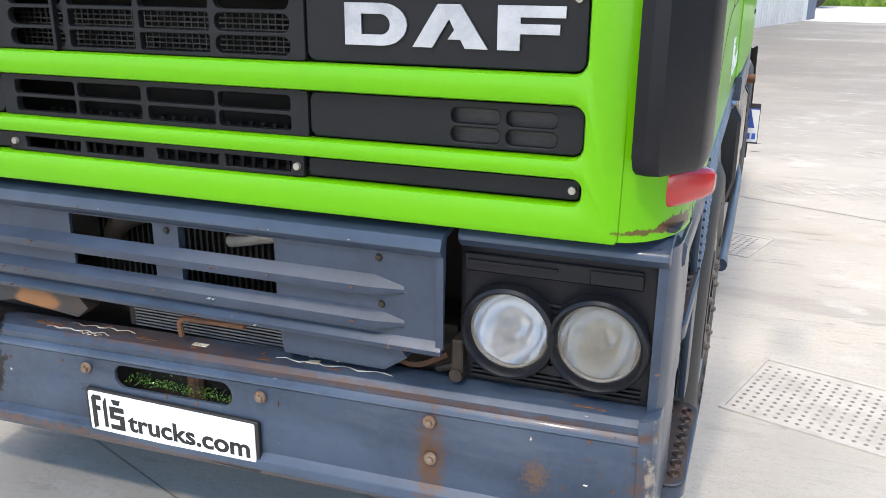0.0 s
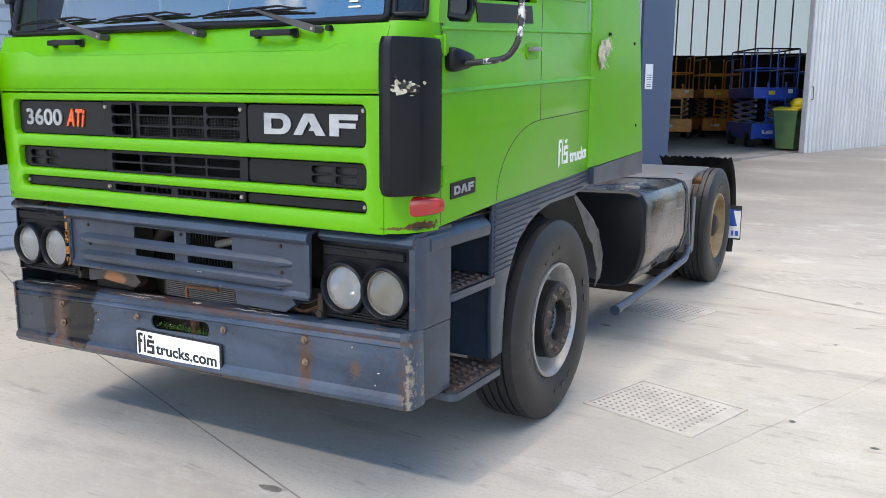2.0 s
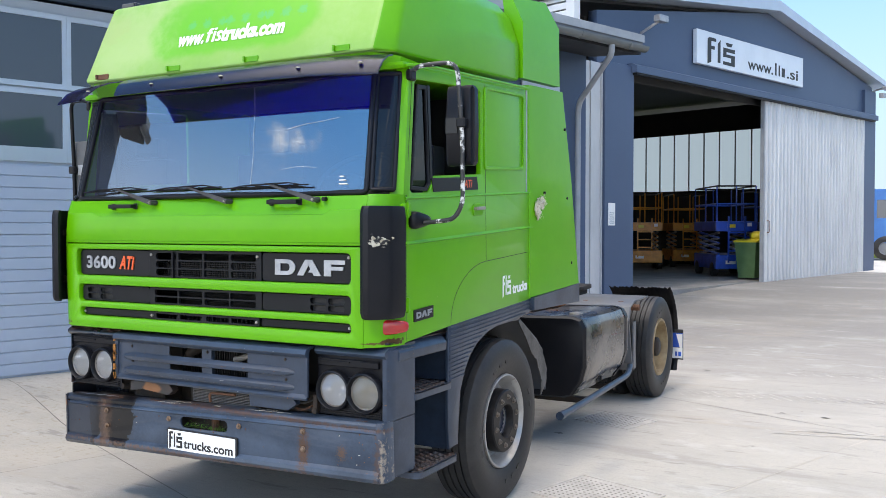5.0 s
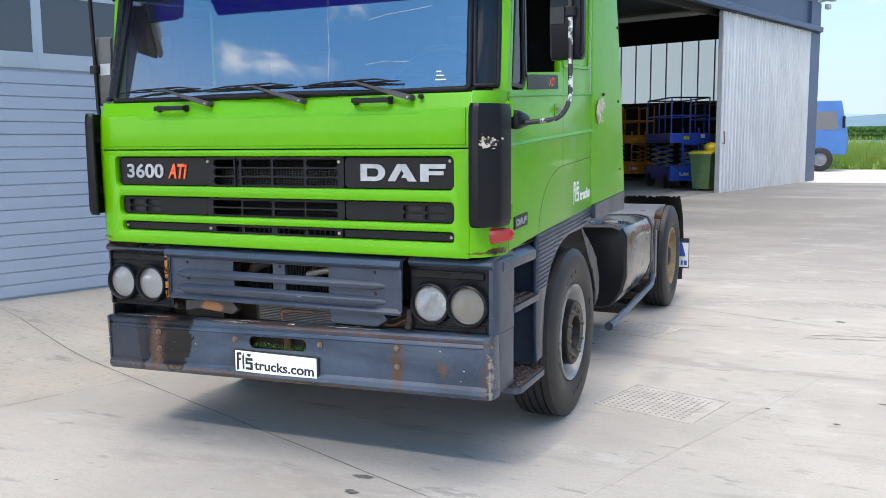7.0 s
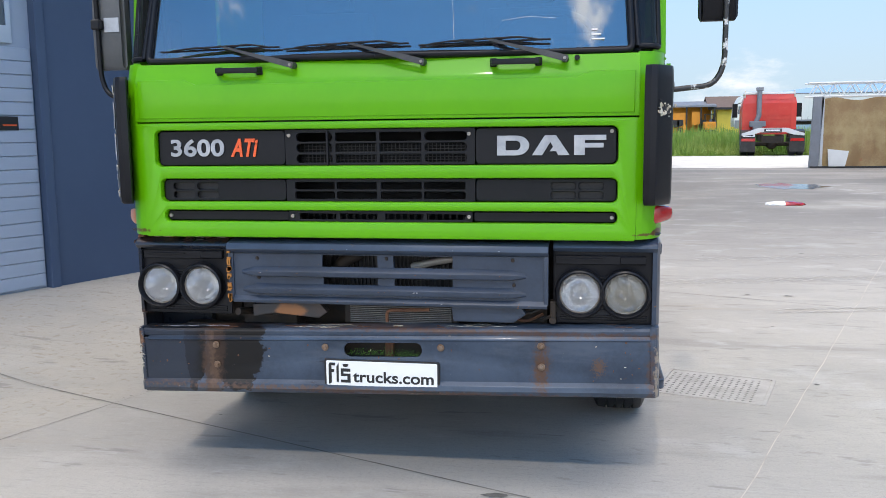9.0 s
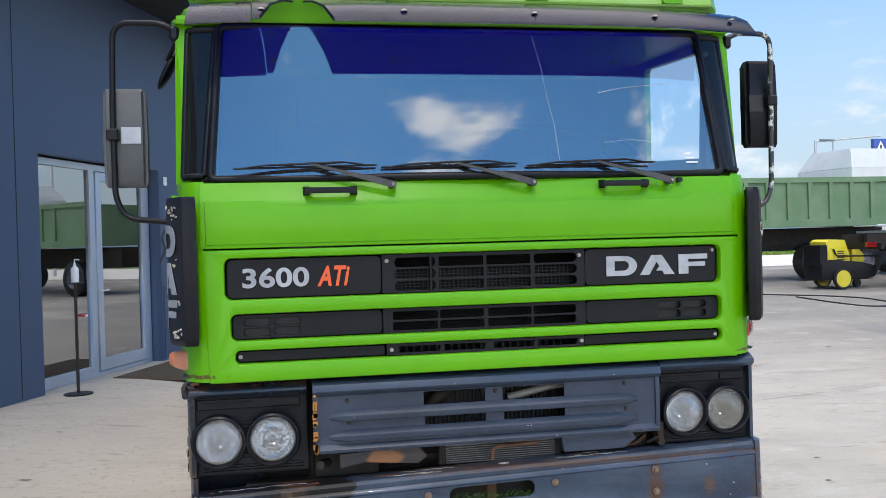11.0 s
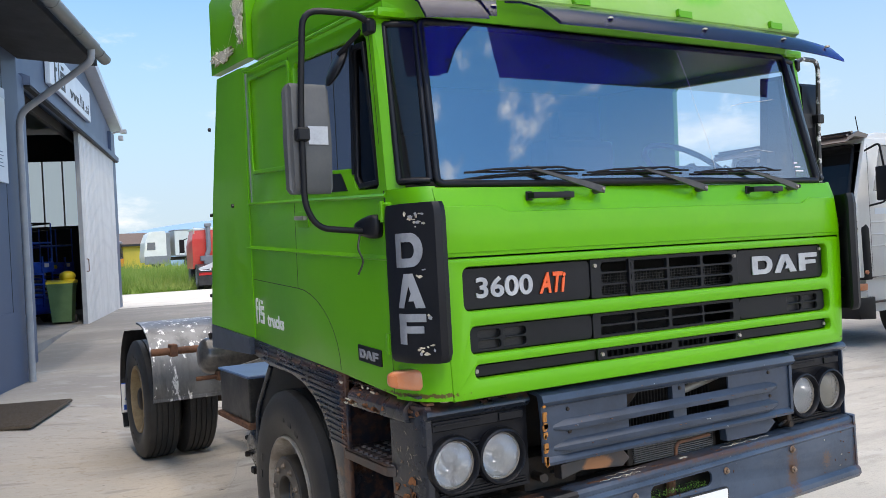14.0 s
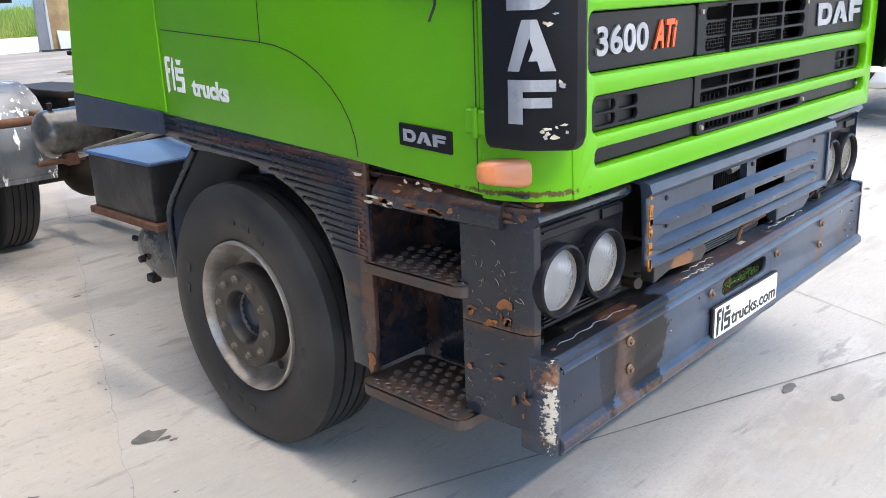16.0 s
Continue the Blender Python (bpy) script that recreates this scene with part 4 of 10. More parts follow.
            m2 = Matrix(((0, 0, 1, 1.2462), (1, 0, 0, 1.545), (0, 1, 0, 1.29), (0, 0, 0, 1)))
        else:
            m = Matrix(((0, 0, -1, -1.2462), (-1, 0, 0, 1.795), (0, 1, 0, 1.315), (0, 0, 0, 1)))
            m2 = Matrix(((0, 0, -1, -1.2462), (-1, 0, 0, 1.61), (0, 1, 0, 1.315), (0, 0, 0, 1)))
        mark = company_mark(0.13)
        mark.transform(m)
        part("company_mark", tilt(mark), LETTER_WHITE, side)
        word = lettering("trucks", 0.062, Matrix(), 0.001, 0.0035)
        word.transform(m2 @ Matrix.Diagonal((0.25 / width_of(word), 1, 1, 1)))
        part("company_word", tilt(word), LETTER_WHITE, side)
        y0 = 0.245 if sx > 0 else 0.47
        part("side_badge", tilt(sheet([round_rect(y0, y0 + 0.21, 1.29, 1.355, 0.004)] if sx > 0 else [round_rect(y0 - 0.21, y0, 1.29, 1.355, 0.004)], 0.006, "yz", 1.248 * sx)), BLACK, side, "black badge with silver shapes")
        mm = Matrix(((0, 0, 1, 1.252), (1, 0, 0, 0.265), (0, 1, 0, 1.305), (0, 0, 0, 1))) if sx > 0 else Matrix(((0, 0, -1, -1.252), (-1, 0, 0, 0.45), (0, 1, 0, 1.305), (0, 0, 0, 1)))
        sh = Matrix(((1, 0, 0, 0), (0, 1, 0, 0), (0, SLOPE, 1, -SLOPE * 0.17), (0, 0, 0, 1)))
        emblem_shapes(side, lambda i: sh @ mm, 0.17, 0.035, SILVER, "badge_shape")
        # marker lamp at the corner
        lamp_mat, lab = (RED_LENS, "red") if sx > 0 else (AMBER_LENS, "faded amber")
        bm = bmesh.new()
        bmesh.ops.create_uvsphere(bm, u_segments=18, v_segments=12, radius=1)
        for v in bm.verts:
            v.co = [math.copysign(abs(c) ** 0.5, c) for c in v.co]
            v.co.z *= 1.0 - 0.22 * v.co.y
        at = (1.222, 0.080, 1.286) if sx > 0 else (-1.226, 0.088, 1.264)
        bm.transform(Matrix.Translation(at) @ Matrix.Rotation(radians(-38 * sx), 4, "Z") @ Matrix.Diagonal((0.040, 0.080, 0.038, 1)))
        part("marker_lamp", bm, lamp_mat, truck, lab + " plastic marker lamp", 60)
    # roof pan, floor, back wall
    part("cab_roof", tilt(cuboid(-1.235, 1.235, 0.16, 1.78, 2.64, 2.68, 0.02)), GREEN, truck)
    part("cab_back", tilt(cuboid(-1.21, 1.21, 1.74, 1.78, 1.2, 2.65)), CABIN, truck)
    part("cab_floor", cuboid(-1.2, 1.2, 0.10, 1.75, 1.18, 1.22), CABIN, truck)
    return sides


def box_line(bm, sx, a, b, w=0.004):
    """A thin dark joint line on the cab's side from a to b, in y and z."""
    a, b = Vector(a), Vector(b)
    d = (b - a).normalized()
    n = Vector((-d.y, d.x)) * w / 2
    pts = [a + n, b + n, b - n, a - n]
    lo, hi = sorted((sx * 1.243, sx * 1.2457))
    prism([(p.x, p.y) for p in pts], lo, hi, "x", bm)


# ---- windscreen, corner windows, cab inside ----
def build_windscreen():
    lean = 0.145 / 0.64

    def screen_y(x, z):
        return -0.028 + (z - 1.99) * lean + 0.05 * (x / 1.1) ** 4

    def skin(pts_fn, nx=22, nz=6):
        rows = []
        for j in range(nz + 1):
            z = 1.995 + (2.628 - 1.995) * j / nz
            half = 1.105 + (1.058 - 1.105) * j / nz
            rows.append([(half * (2 * i / nx - 1), screen_y(half * (2 * i / nx - 1), z), z) for i in range(nx + 1)])
        return loft(rows, False, False)
    glass = part("windscreen", skin(None), SCREEN, truck, "slightly cracked windscreen reflecting the sky", 60)
    glass.visible_shadow = False
    # cracks, scratches and a small sticker
    for k, way in enumerate((((0.345, 2.03), (0.335, 2.2), (0.312, 2.33), (0.30, 2.45), (0.27, 2.6)), ((0.55, 2.345), (0.66, 2.368), (0.78, 2.38), (0.88, 2.395)), ((0.55, 2.12), (0.66, 2.135), (0.78, 2.125)))):
        way3 = [(x, screen_y(x, z) - 0.003, z) for x, z in way]
        part("glass_crack", pipe(way3, 0.0005 if k != 1 else 0.0009, 5, round_by=0.03), LETTER_WHITE, glass)
    for k in range(3):
        z = 2.03 + 0.02 * k
        part("sticker_bar", cuboid(0.93, 0.985 - 0.015 * k, screen_y(0.95, z) - 0.005, screen_y(0.95, z) - 0.003, z, z + 0.006), LETTER_WHITE, glass)
    seal = pipe([(x, screen_y(x, z) - 0.008, z) for x, z in ((0, 1.985), (1.10, 1.985), (1.06, 2.632), (-1.06, 2.632), (-1.10, 1.985), (0, 1.985))], 0.016, 8, round_by=0.03)
    part("windscreen_seal", seal, BLACK, truck, "black rubber seal", 60)
    for sx in (1, -1):
        rows = []
        for j in range(6):
            t = j / 5
            z = 2.0 + 0.62 * t
            f = Vector((1.125 - 0.05 * t, screen_y(1.1, z) - 0.002, z))
            b = Vector((1.212 - 0.02 * t, 0.10 + 0.105 * t, z))
            mid = Vector((b.x - 0.004, f.y + 0.02, z))
            rows.append([(sx * ((1 - s) ** 2 * f.x + 2 * s * (1 - s) * mid.x + s * s * b.x), (1 - s) ** 2 * f.y + 2 * s * (1 - s) * mid.y + s * s * b.y, z) for s in [k / 5 for k in range(6)]])
        g = part("corner_window", loft(rows, False, False), CORNER_GLASS, truck, "dark curved corner window", 60)
        g.visible_shadow = False
        first = [Vector(r[0]) for r in rows]
        last = [Vector(r[-1]) for r in rows]
        loop = first + [Vector(p) for p in rows[-1][1:-1]] + last[::-1] + [Vector(p) for p in rows[0][1:-1]][::-1]
        part("corner_window_seal", pipe([tuple(p) for p in loop + loop[:1]], 0.013, 8, round_by=0.012), BLACK, g, smooth=60)
        # header over the corner
        part("cab_brow", loft([[(sx * 0.0, 0.115, 2.645), (sx * 1.06, 0.135, 2.645), (sx * 1.19, 0.2, 2.645), (sx * 1.24, 0.30, 2.645)],
                               [(sx * 0.0, 0.075, 2.73), (sx * 1.07, 0.10, 2.73), (sx * 1.2, 0.19, 2.71), (sx * 1.24, 0.30, 2.69)]], False, False), GREEN, truck)
    # inside: dashboard, wheel, seats, curtains' dark lining
    part("dashboard", prism([(0.03, 1.93), (0.06, 1.98), (0.30, 2.02), (0.42, 1.95), (0.42, 1.72), (0.06, 1.72)], -1.15, 1.15, "x", bevel=0.02), CABIN, truck)
    ringpts = [(0.70 + 0.235 * math.cos(2 * math.pi * i / 28), 0.49 + 0.185 * math.sin(2 * math.pi * i / 28), 2.10 + 0.145 * math.sin(2 * math.pi * i / 28)) for i in range(29)]
    wheel = part("steering_wheel", pipe(ringpts, 0.016, 8, round_by=0.02), CABIN, truck, "dark steering wheel", 60)
    part("wheel_hub", join(rod((0.70, 0.49, 2.09), (0.70, 0.36, 1.93), 0.05), rod((0.475, 0.49, 2.095), (0.925, 0.49, 2.095), 0.016), rod((0.70, 0.49, 2.09), (0.70, 0.315, 1.965), 0.016)), CABIN, wheel, smooth=40)
    for x in (-0.6, 0.58):
        part("cab_seat", join(cuboid(x - 0.27, x + 0.27, 0.8, 1.3, 1.6, 1.75, 0.05), cuboid(x - 0.26, x + 0.26, 1.2, 1.36, 1.7, 2.35, 0.05), cuboid(x - 0.14, x + 0.14, 1.22, 1.33, 2.36, 2.52, 0.04)), CABIN, truck)
    return glass


# ---- roof cap with wind deflector ----
def build_roof():
    def section(y, half_low, half_top, zl, zt, cut):
        return [(-half_low, y, zl), (-half_low, y, zl + (zt - zl) * 0.45), (-half_top - (half_low - half_top) * 0.35, y, zt - cut), (-half_top + cut * 0.6, y, zt),
                (half_top - cut * 0.6, y, zt), (half_top + (half_low - half_top) * 0.35, y, zt - cut), (half_low, y, zl + (zt - zl) * 0.45), (half_low, y, zl)]
    front_low = [(-1.10, 0.055, 2.73), (-1.095, 0.109, 2.86), (-1.09, 0.201, 3.08), (-1.08, 0.272, 3.25), (1.085, 0.272, 3.25), (1.095, 0.201, 3.08), (1.10, 0.109, 2.86), (1.10, 0.055, 2.73)]
    nxt = [(-1.185, 0.17, 2.73), (-1.178, 0.24, 2.88), (-1.158, 0.345, 3.09), (-1.035, 0.47, 3.278), (1.082, 0.41, 3.28), (1.165, 0.30, 3.09), (1.178, 0.22, 2.88), (1.185, 0.17, 2.73)]
    body = loft([front_low, nxt, section(1.2, 1.215, 1.12, 2.73, 3.285, 0.12), section(1.70, 1.225, 1.13, 2.73, 3.27, 0.12)])
    for v in body.verts:
        v.co.z += SLOPE * max(0, v.co.y - 0.36)
    bmesh.ops.recalc_face_normals(body, faces=body.faces)
    bmesh.ops.bevel(body, geom=[e for e in body.edges if len(e.link_faces) == 2 and e.calc_face_angle(0) > 0.25], offset=0.022, segments=3, affect="EDGES", profile=0.5)
    roof = part("roof_cap", body, GREEN_ROOF, truck, "faded green fibreglass roof deflector", 22)
    roof.data.materials.append(GREEN)
    for p in roof.data.polygons:
        if abs(p.normal.x) > 0.62:
            p.material_index = 1
    # rear extensions, left and right, with a slit above the side fairing
    for sx in (1, -1):
        ext = loft([[(sx * 1.19, 1.71, 2.74), (sx * 1.245, 1.71, 2.74), (sx * 1.245, 1.71, 3.12), (sx * 1.16, 1.71, 3.30), (sx * 1.09, 1.71, 3.30), (sx * 1.12, 1.71, 3.10)],
                    [(sx * 1.21, 2.36, 2.735), (sx * 1.262, 2.36, 2.735), (sx * 1.262, 2.34, 3.16), (sx * 1.17, 2.3, 3.36), (sx * 1.11, 2.3, 3.36), (sx * 1.14, 2.34, 3.12)]])
        part("roof_extension", tilt(ext), GREEN, truck, "green roof deflector extension", 30)
        # fairing behind the cab
        f = loft([[(sx * 1.205, 1.80, 1.225), (sx * 1.25, 1.83, 1.225), (sx * 1.262, 1.98, 1.225), (sx * 1.275, 2.76, 1.225), (sx * 1.235, 2.80, 1.225), (sx * 1.225, 2.0, 1.225)],
                  [(sx * 1.205, 1.78, 2.0), (sx * 1.25, 1.82, 2.0), (sx * 1.262, 1.95, 2.0), (sx * 1.272, 2.60, 2.0), (sx * 1.232, 2.63, 2.0), (sx * 1.225, 1.95, 2.0)],
                  [(sx * 1.205, 1.78, 2.70), (sx * 1.248, 1.80, 2.70), (sx * 1.258, 1.86, 2.70), (sx * 1.262, 2.42, 2.70), (sx * 1.225, 2.44, 2.70), (sx * 1.22, 1.9, 2.70)]])
        for v in f.verts:
            if sx < 0 and v.co.y > 2.2:
                v.co.y -= 0.16
        fair = part("side_fairing", tilt(f), GREEN, truck, "green side fairing behind the cab", 30)
        part("fairing_skirt", tilt(sided(sx, prism([(1.86, 1.13), (2.79 if sx > 0 else 2.63, 1.075), (2.785 if sx > 0 else 2.62, 1.222), (1.86, 1.222)], 1.235, 1.272, "x", bevel=0.006))), GREY, fair, "dark grey fairing skirt")
        part("fairing_gap_strip", tilt(sided(sx, cuboid(1.236, 1.246, 1.765, 1.785, 1.95, 2.66))), SILVER, fair, "bare metal strip in the gap")
        for y, z in ((2.45, 2.42), (2.5, 1.9), (2.05, 1.95), (2.6, 1.4)):
            part("fairing_screw", tilt(sided(sx, lathe([(1.262, 0.012), (1.277, 0.010), (1.279, 0.0001)], "x", 8, (0, y, z)))), BLACK, fair)
    # foam showing through broken paint
    rnd = random.Random(5)
    for pts, x in (((1.80, 2.96, 0.045, 0.13), -1.256), ((1.83, 3.04, 0.05, 0.05), -1.257), ((1.765, 3.06, 0.028, 0.07), -1.253), ((2.13, 2.81, 0.20, 0.042), -1.264), ((1.93, 1.84, 0.045, 0.07), 1.268), ((2.0, 1.88, 0.06, 0.04), 1.268)):
        y, z, w, h = pts
        poly = [(y + w * math.cos(a) * rnd.uniform(0.55, 1.35), z + h * math.sin(a) * rnd.uniform(0.55, 1.3)) for a in [2 * math.pi * i / 30 for i in range(30)]]
        tear = part("torn_patch", tilt(sheet([poly], 0.014, "yz", x, 0.003)), SEALANT, truck, "torn pale filler foam")
        shreds = bmesh.new()
        for k in range(46):
            a, f = rnd.uniform(0, 6.28), rnd.uniform(0.35, 1.05)
            p = Vector((x + math.copysign(0.008, x), y + w * math.cos(a) * f, z + h * math.sin(a) * f))
            q = p + Vector((math.copysign(rnd.uniform(0.002, 0.02), x), rnd.gauss(0, 0.014), rnd.gauss(0, 0.018)))
            rod(p, q, 0.0012, 4, shreds, 0.0004)
        part("shreds", tilt(shreds), SHRED, tear, "pale loose fibres", kind="stuff")
    # writing on the face; the deflector's face leans back
    lean = math.atan2(0.217, 0.52)
    def face(x, z):
        return Matrix.Translation((x, 0.055 + (z - 2.73) * 0.417 - 0.004, z)) @ Matrix.Rotation(radians(90) - lean, 4, "X")
    parts = [lettering("www.", 0.066, Matrix(), 0.001, 0.0045, 1.0)]
    txt2 = lettering("trucks.com", 0.066, Matrix(), 0.001, 0.0045, 1.0)
    a, c = parts[0], txt2
    wa, wc = width_of(a), width_of(c)
    a.transform(face(-0.352, 2.905) @ Matrix.Diagonal((0.215 / wa, 1.4, 1, 1)))
    c.transform(face(-0.005, 2.905) @ Matrix.Diagonal((0.475 / wc, 1.4, 1, 1)))
    part("roof_letters", a, LETTER_WHITE, roof, "white lettering")
    part("roof_letters", c, LETTER_WHITE, roof, "white lettering")
    stems = [[(0.008, 0), (0.026, 0), (0.026, 0.062), (0.040, 0.062), (0.040, 0.075), (0.026, 0.075), (0.028, 0.086), (0.042, 0.088), (0.042, 0.101), (0.020, 0.100), (0.009, 0.090), (0.008, 0.075), (0.0, 0.075), (0.0, 0.062), (0.008, 0.062)],
             [(0.050, 0), (0.067, 0), (0.067, 0.075), (0.050, 0.075)], [(0.050, 0.086), (0.067, 0.086), (0.067, 0.101), (0.050, 0.101)],
             [(0.075, 0.003), (0.090, -0.001), (0.110, 0.004), (0.116, 0.020), (0.110, 0.034), (0.093, 0.048), (0.096, 0.060), (0.113, 0.057), (0.113, 0.072), (0.092, 0.077), (0.077, 0.067), (0.076, 0.047), (0.083, 0.036), (0.098, 0.024), (0.095, 0.014), (0.075, 0.018)]]
    bars = join(*[sheet([p], 0.002, "xy") for p in stems])
    bars.transform(face(-0.130, 2.905) @ Matrix.Diagonal((1.06, 0.96, 1, 1)))
    part("roof_mark", bars, LETTER_WHITE, roof)
    # roof lamps, horns, aerial
    for x in (-1.02, 1.015):
        lamp = part("roof_lamp", cuboid(x - 0.065, x + 0.065, 0.34, 0.42, 3.262, 3.30, 0.006, 1), GREY_RUST, truck, "small dirty roof marker lamp")
        part("lamp_lens", cuboid(x - 0.055, x + 0.055, 0.332, 0.342, 3.268, 3.295, 0.003, 1), MIRROR_PLASTIC, lamp)
    for x, r in ((0.655, 0.058), (0.765, 0.05)):
        prof = [(0.42, r), (0.425, r + 0.004), (0.43, r - 0.002), (0.50, r * 0.72), (0.62, r * 0.45), (0.9, r * 0.35), (0.9, 0.001)]
        part("air_horn", lathe(prof, "y", 24, (x, 0, 3.365)), CREAM, truck, "cream roof air horn", 50)
    part("aerial", rod((-0.14, 0.48, 3.27), (-0.14, 0.50, 4.15), 0.004, 6, r2=0.002), LETTER_BLACK, truck)
    part("beacon_stub", lathe([(3.31, 0.042), (3.375, 0.042), (3.39, 0.028), (3.392, 0.0001)], "z", 14, (-1.1, 1.55, 0)), GALV_BLUE, truck, smooth=40)
    for x in (-0.99, -0.37, 0.235, 0.86):
        part("visor_bracket", join(cuboid(x, x + 0.10, 0.058, 0.068, 2.742, 2.775, 0.002, 1), cuboid(x, x + 0.01, 0.045, 0.06, 2.745, 2.775)), GREEN if x > -0.9 else RUST, truck)
    return roof


for x in (-0.36, -0.12, 0.14, 0.40):
    patch(GREEN_ROOF, (0.12, 0.43, 0.006), (x, 0, 3.02), (0.27, 0, 0.19), 0.85, 5.0, 0.5, 0.16)
for k in range(9):
    patch(GREEN_ROOF, (0.06, 0.40, 0.20), (-0.28 + 0.1 * k + 0.02 * (k % 3), 0, 3.035), (0.030, 0, 0.026), 0.4, 60, 3.0, 0.5)
patch(GREEN_ROOF, (0.42, 0.52, 0.22), (-0.85, 0, 2.98), (0.32, 0, 0.26), 0.5, 7, 2.0, 0.5)
patch(GREEN_ROOF, (0.36, 0.40, 0.14), (-1.0, 0, 3.1), (0.14, 0, 0.10), 0.25, 22, 2.2, 0.3)


def build_visor():
    """The sun visor of blue acrylic; its corner is broken off and hangs in two pieces."""
    prof = [(0.055, 2.722), (-0.01, 2.705), (-0.085, 2.665), (-0.145, 2.600), (-0.150, 2.585), (-0.142, 2.585), (-0.078, 2.658), (-0.008, 2.697), (0.055, 2.714)]

    def piece(xa, xb, cut_a=0.0, cut_b=0.0, drop=0.0, name="sun_visor"):
        """cut: how much the front edge is shorter than the rear at each end."""
        rings = []
        n = 14
        for i in range(n + 1):
            t = i / n
            ring = []
            for y, z in prof:
                f = (0.055 - y) / 0.2
                x = xa + cut_a * f + (xb - cut_b * f - xa - cut_a * f) * t
                ring.append((x, y + 0.05 * (abs(x) / 1.15) ** 4, z + drop * f - 0.012 * (abs(x) / 1.15) ** 4 + 0.03 * f * SLOPE))
            rings.append(ring)
        return part(name, loft(rings), VISOR, truck, "dark blue acrylic sun visor with a torn corner", 30)
    main = piece(-0.715, 1.20, 0.115, -0.03)
    piece(-1.15, -0.92, -0.02, 0.0, 0.0)
    piece(-0.915, -0.755, 0.0, 0.13, 0.012)
    for x in (-0.88, -0.32, 0.22, 0.75, 1.12):
        part("visor_screw", lathe([(2.637, 0.014), (2.645, 0.010), (2.646, 0.0001)], "z", 10, (x, -0.115 + 0.05 * (abs(x) / 1.15) ** 4, 0)), RIM_STEEL, main)
    return main


def build_deflector(sx):
    """Black air deflector standing off the cab's corner."""
    plan = [(1.148, -0.118), (1.172, -0.130), (1.198, -0.124), (1.262, -0.03), (1.272, 0.0), (1.276, 0.115), (1.262, 0.118), (1.256, 0.0), (1.248, -0.025), (1.19, -0.108), (1.17, -0.114), (1.148, -0.104)]
    rings = []
    for z, s in ((1.335, 0.0), (1.345, 0.6), (1.37, 1.0), (1.6, 1.0), (1.86, 1.0), (1.895, 0.75), (1.912, 0.35)):
        cx, cy = 1.215, 0.02
        rings.append([(sx * (x if s == 1 else cx + (x - cx) * (0.90 + 0.10 * s)), (y if s == 1 else cy + (y - cy) * (0.86 + 0.14 * s)), z) for x, y in plan])
    d = part("air_deflector", loft(rings), BLACK, truck, "black plastic corner deflector with cracked patches", 35)
    for z in (1.45, 1.75):
        part("deflector_mount", cuboid(min(sx * 1.14, sx * 1.26), max(sx * 1.14, sx * 1.26), 0.0, 0.05, z, z + 0.04), DARK, d)
    rnd = random.Random(11 if sx > 0 else 12)

    def ragged(w, h, n=18, lo=0.55):
        return [(w * math.cos(a) * rnd.uniform(lo, 1.2), h * math.sin(a) * rnd.uniform(lo, 1.2)) for a in [2 * math.pi * i / n for i in range(n)]]

    def stuck(poly, mat, name, u, z, lift, label="", slope=55.7 if sx > 0 else -55.7, at=(1.228, -0.080)):
        bm = sheet([poly], 0.003, "xz", 0, 0)
        turn = Matrix.Rotation(radians(slope), 4, "Z")
        bm.transform(Matrix.Translation((sx * at[0], at[1], z)) @ turn @ Matrix.Translation((u, -lift, 0)))
        part(name, bm, mat, d, label)
    if sx > 0:
        stuck(ragged(0.062, 0.026, 26), SEALANT, "broken_patch", -0.002, 1.732, 0.003, "broken edge showing pale fibre")
        stuck(ragged(0.040, 0.019, 20, 0.7), LETTER_BLACK, "broken_hole", 0.012, 1.733, 0.0055, "dark ragged hole")
        for k in range(22):
            stuck(ragged(rnd.uniform(0.003, 0.012), rnd.uniform(0.002, 0.009), 8), SEALANT if k % 3 else LETTER_BLACK, "paint_chip", rnd.gauss(0, 0.036), 1.735 + rnd.gauss(0, 0.016), 0.006)
    else:
        for z, c in ((1.86, 9), (1.835, 5), (1.385, 8), (1.50, 2), (1.66, 2)):
            for k in range(c):
                stuck(ragged(rnd.uniform(0.003, 0.016), rnd.uniform(0.002, 0.009), 9, 0.3), SEALANT if k % 4 else SILVER, "paint_chip", rnd.gauss(0.0, 0.022), z + rnd.gauss(0, 0.012), 0.004, at=(1.232, -0.072))
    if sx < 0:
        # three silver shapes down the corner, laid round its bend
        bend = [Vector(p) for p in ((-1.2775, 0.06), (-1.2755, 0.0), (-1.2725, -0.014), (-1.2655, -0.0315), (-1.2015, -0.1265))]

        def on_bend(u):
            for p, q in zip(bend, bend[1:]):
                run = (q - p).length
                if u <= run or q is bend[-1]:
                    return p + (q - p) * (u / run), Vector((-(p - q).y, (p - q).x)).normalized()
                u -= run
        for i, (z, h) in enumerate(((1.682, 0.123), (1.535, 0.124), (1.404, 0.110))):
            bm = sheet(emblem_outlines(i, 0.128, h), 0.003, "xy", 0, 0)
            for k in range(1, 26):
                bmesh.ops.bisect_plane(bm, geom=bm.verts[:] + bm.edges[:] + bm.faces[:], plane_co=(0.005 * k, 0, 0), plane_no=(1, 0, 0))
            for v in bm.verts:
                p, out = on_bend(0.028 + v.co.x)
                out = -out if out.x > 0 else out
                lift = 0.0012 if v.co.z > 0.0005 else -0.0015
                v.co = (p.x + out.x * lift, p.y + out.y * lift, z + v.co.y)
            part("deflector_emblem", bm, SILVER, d)


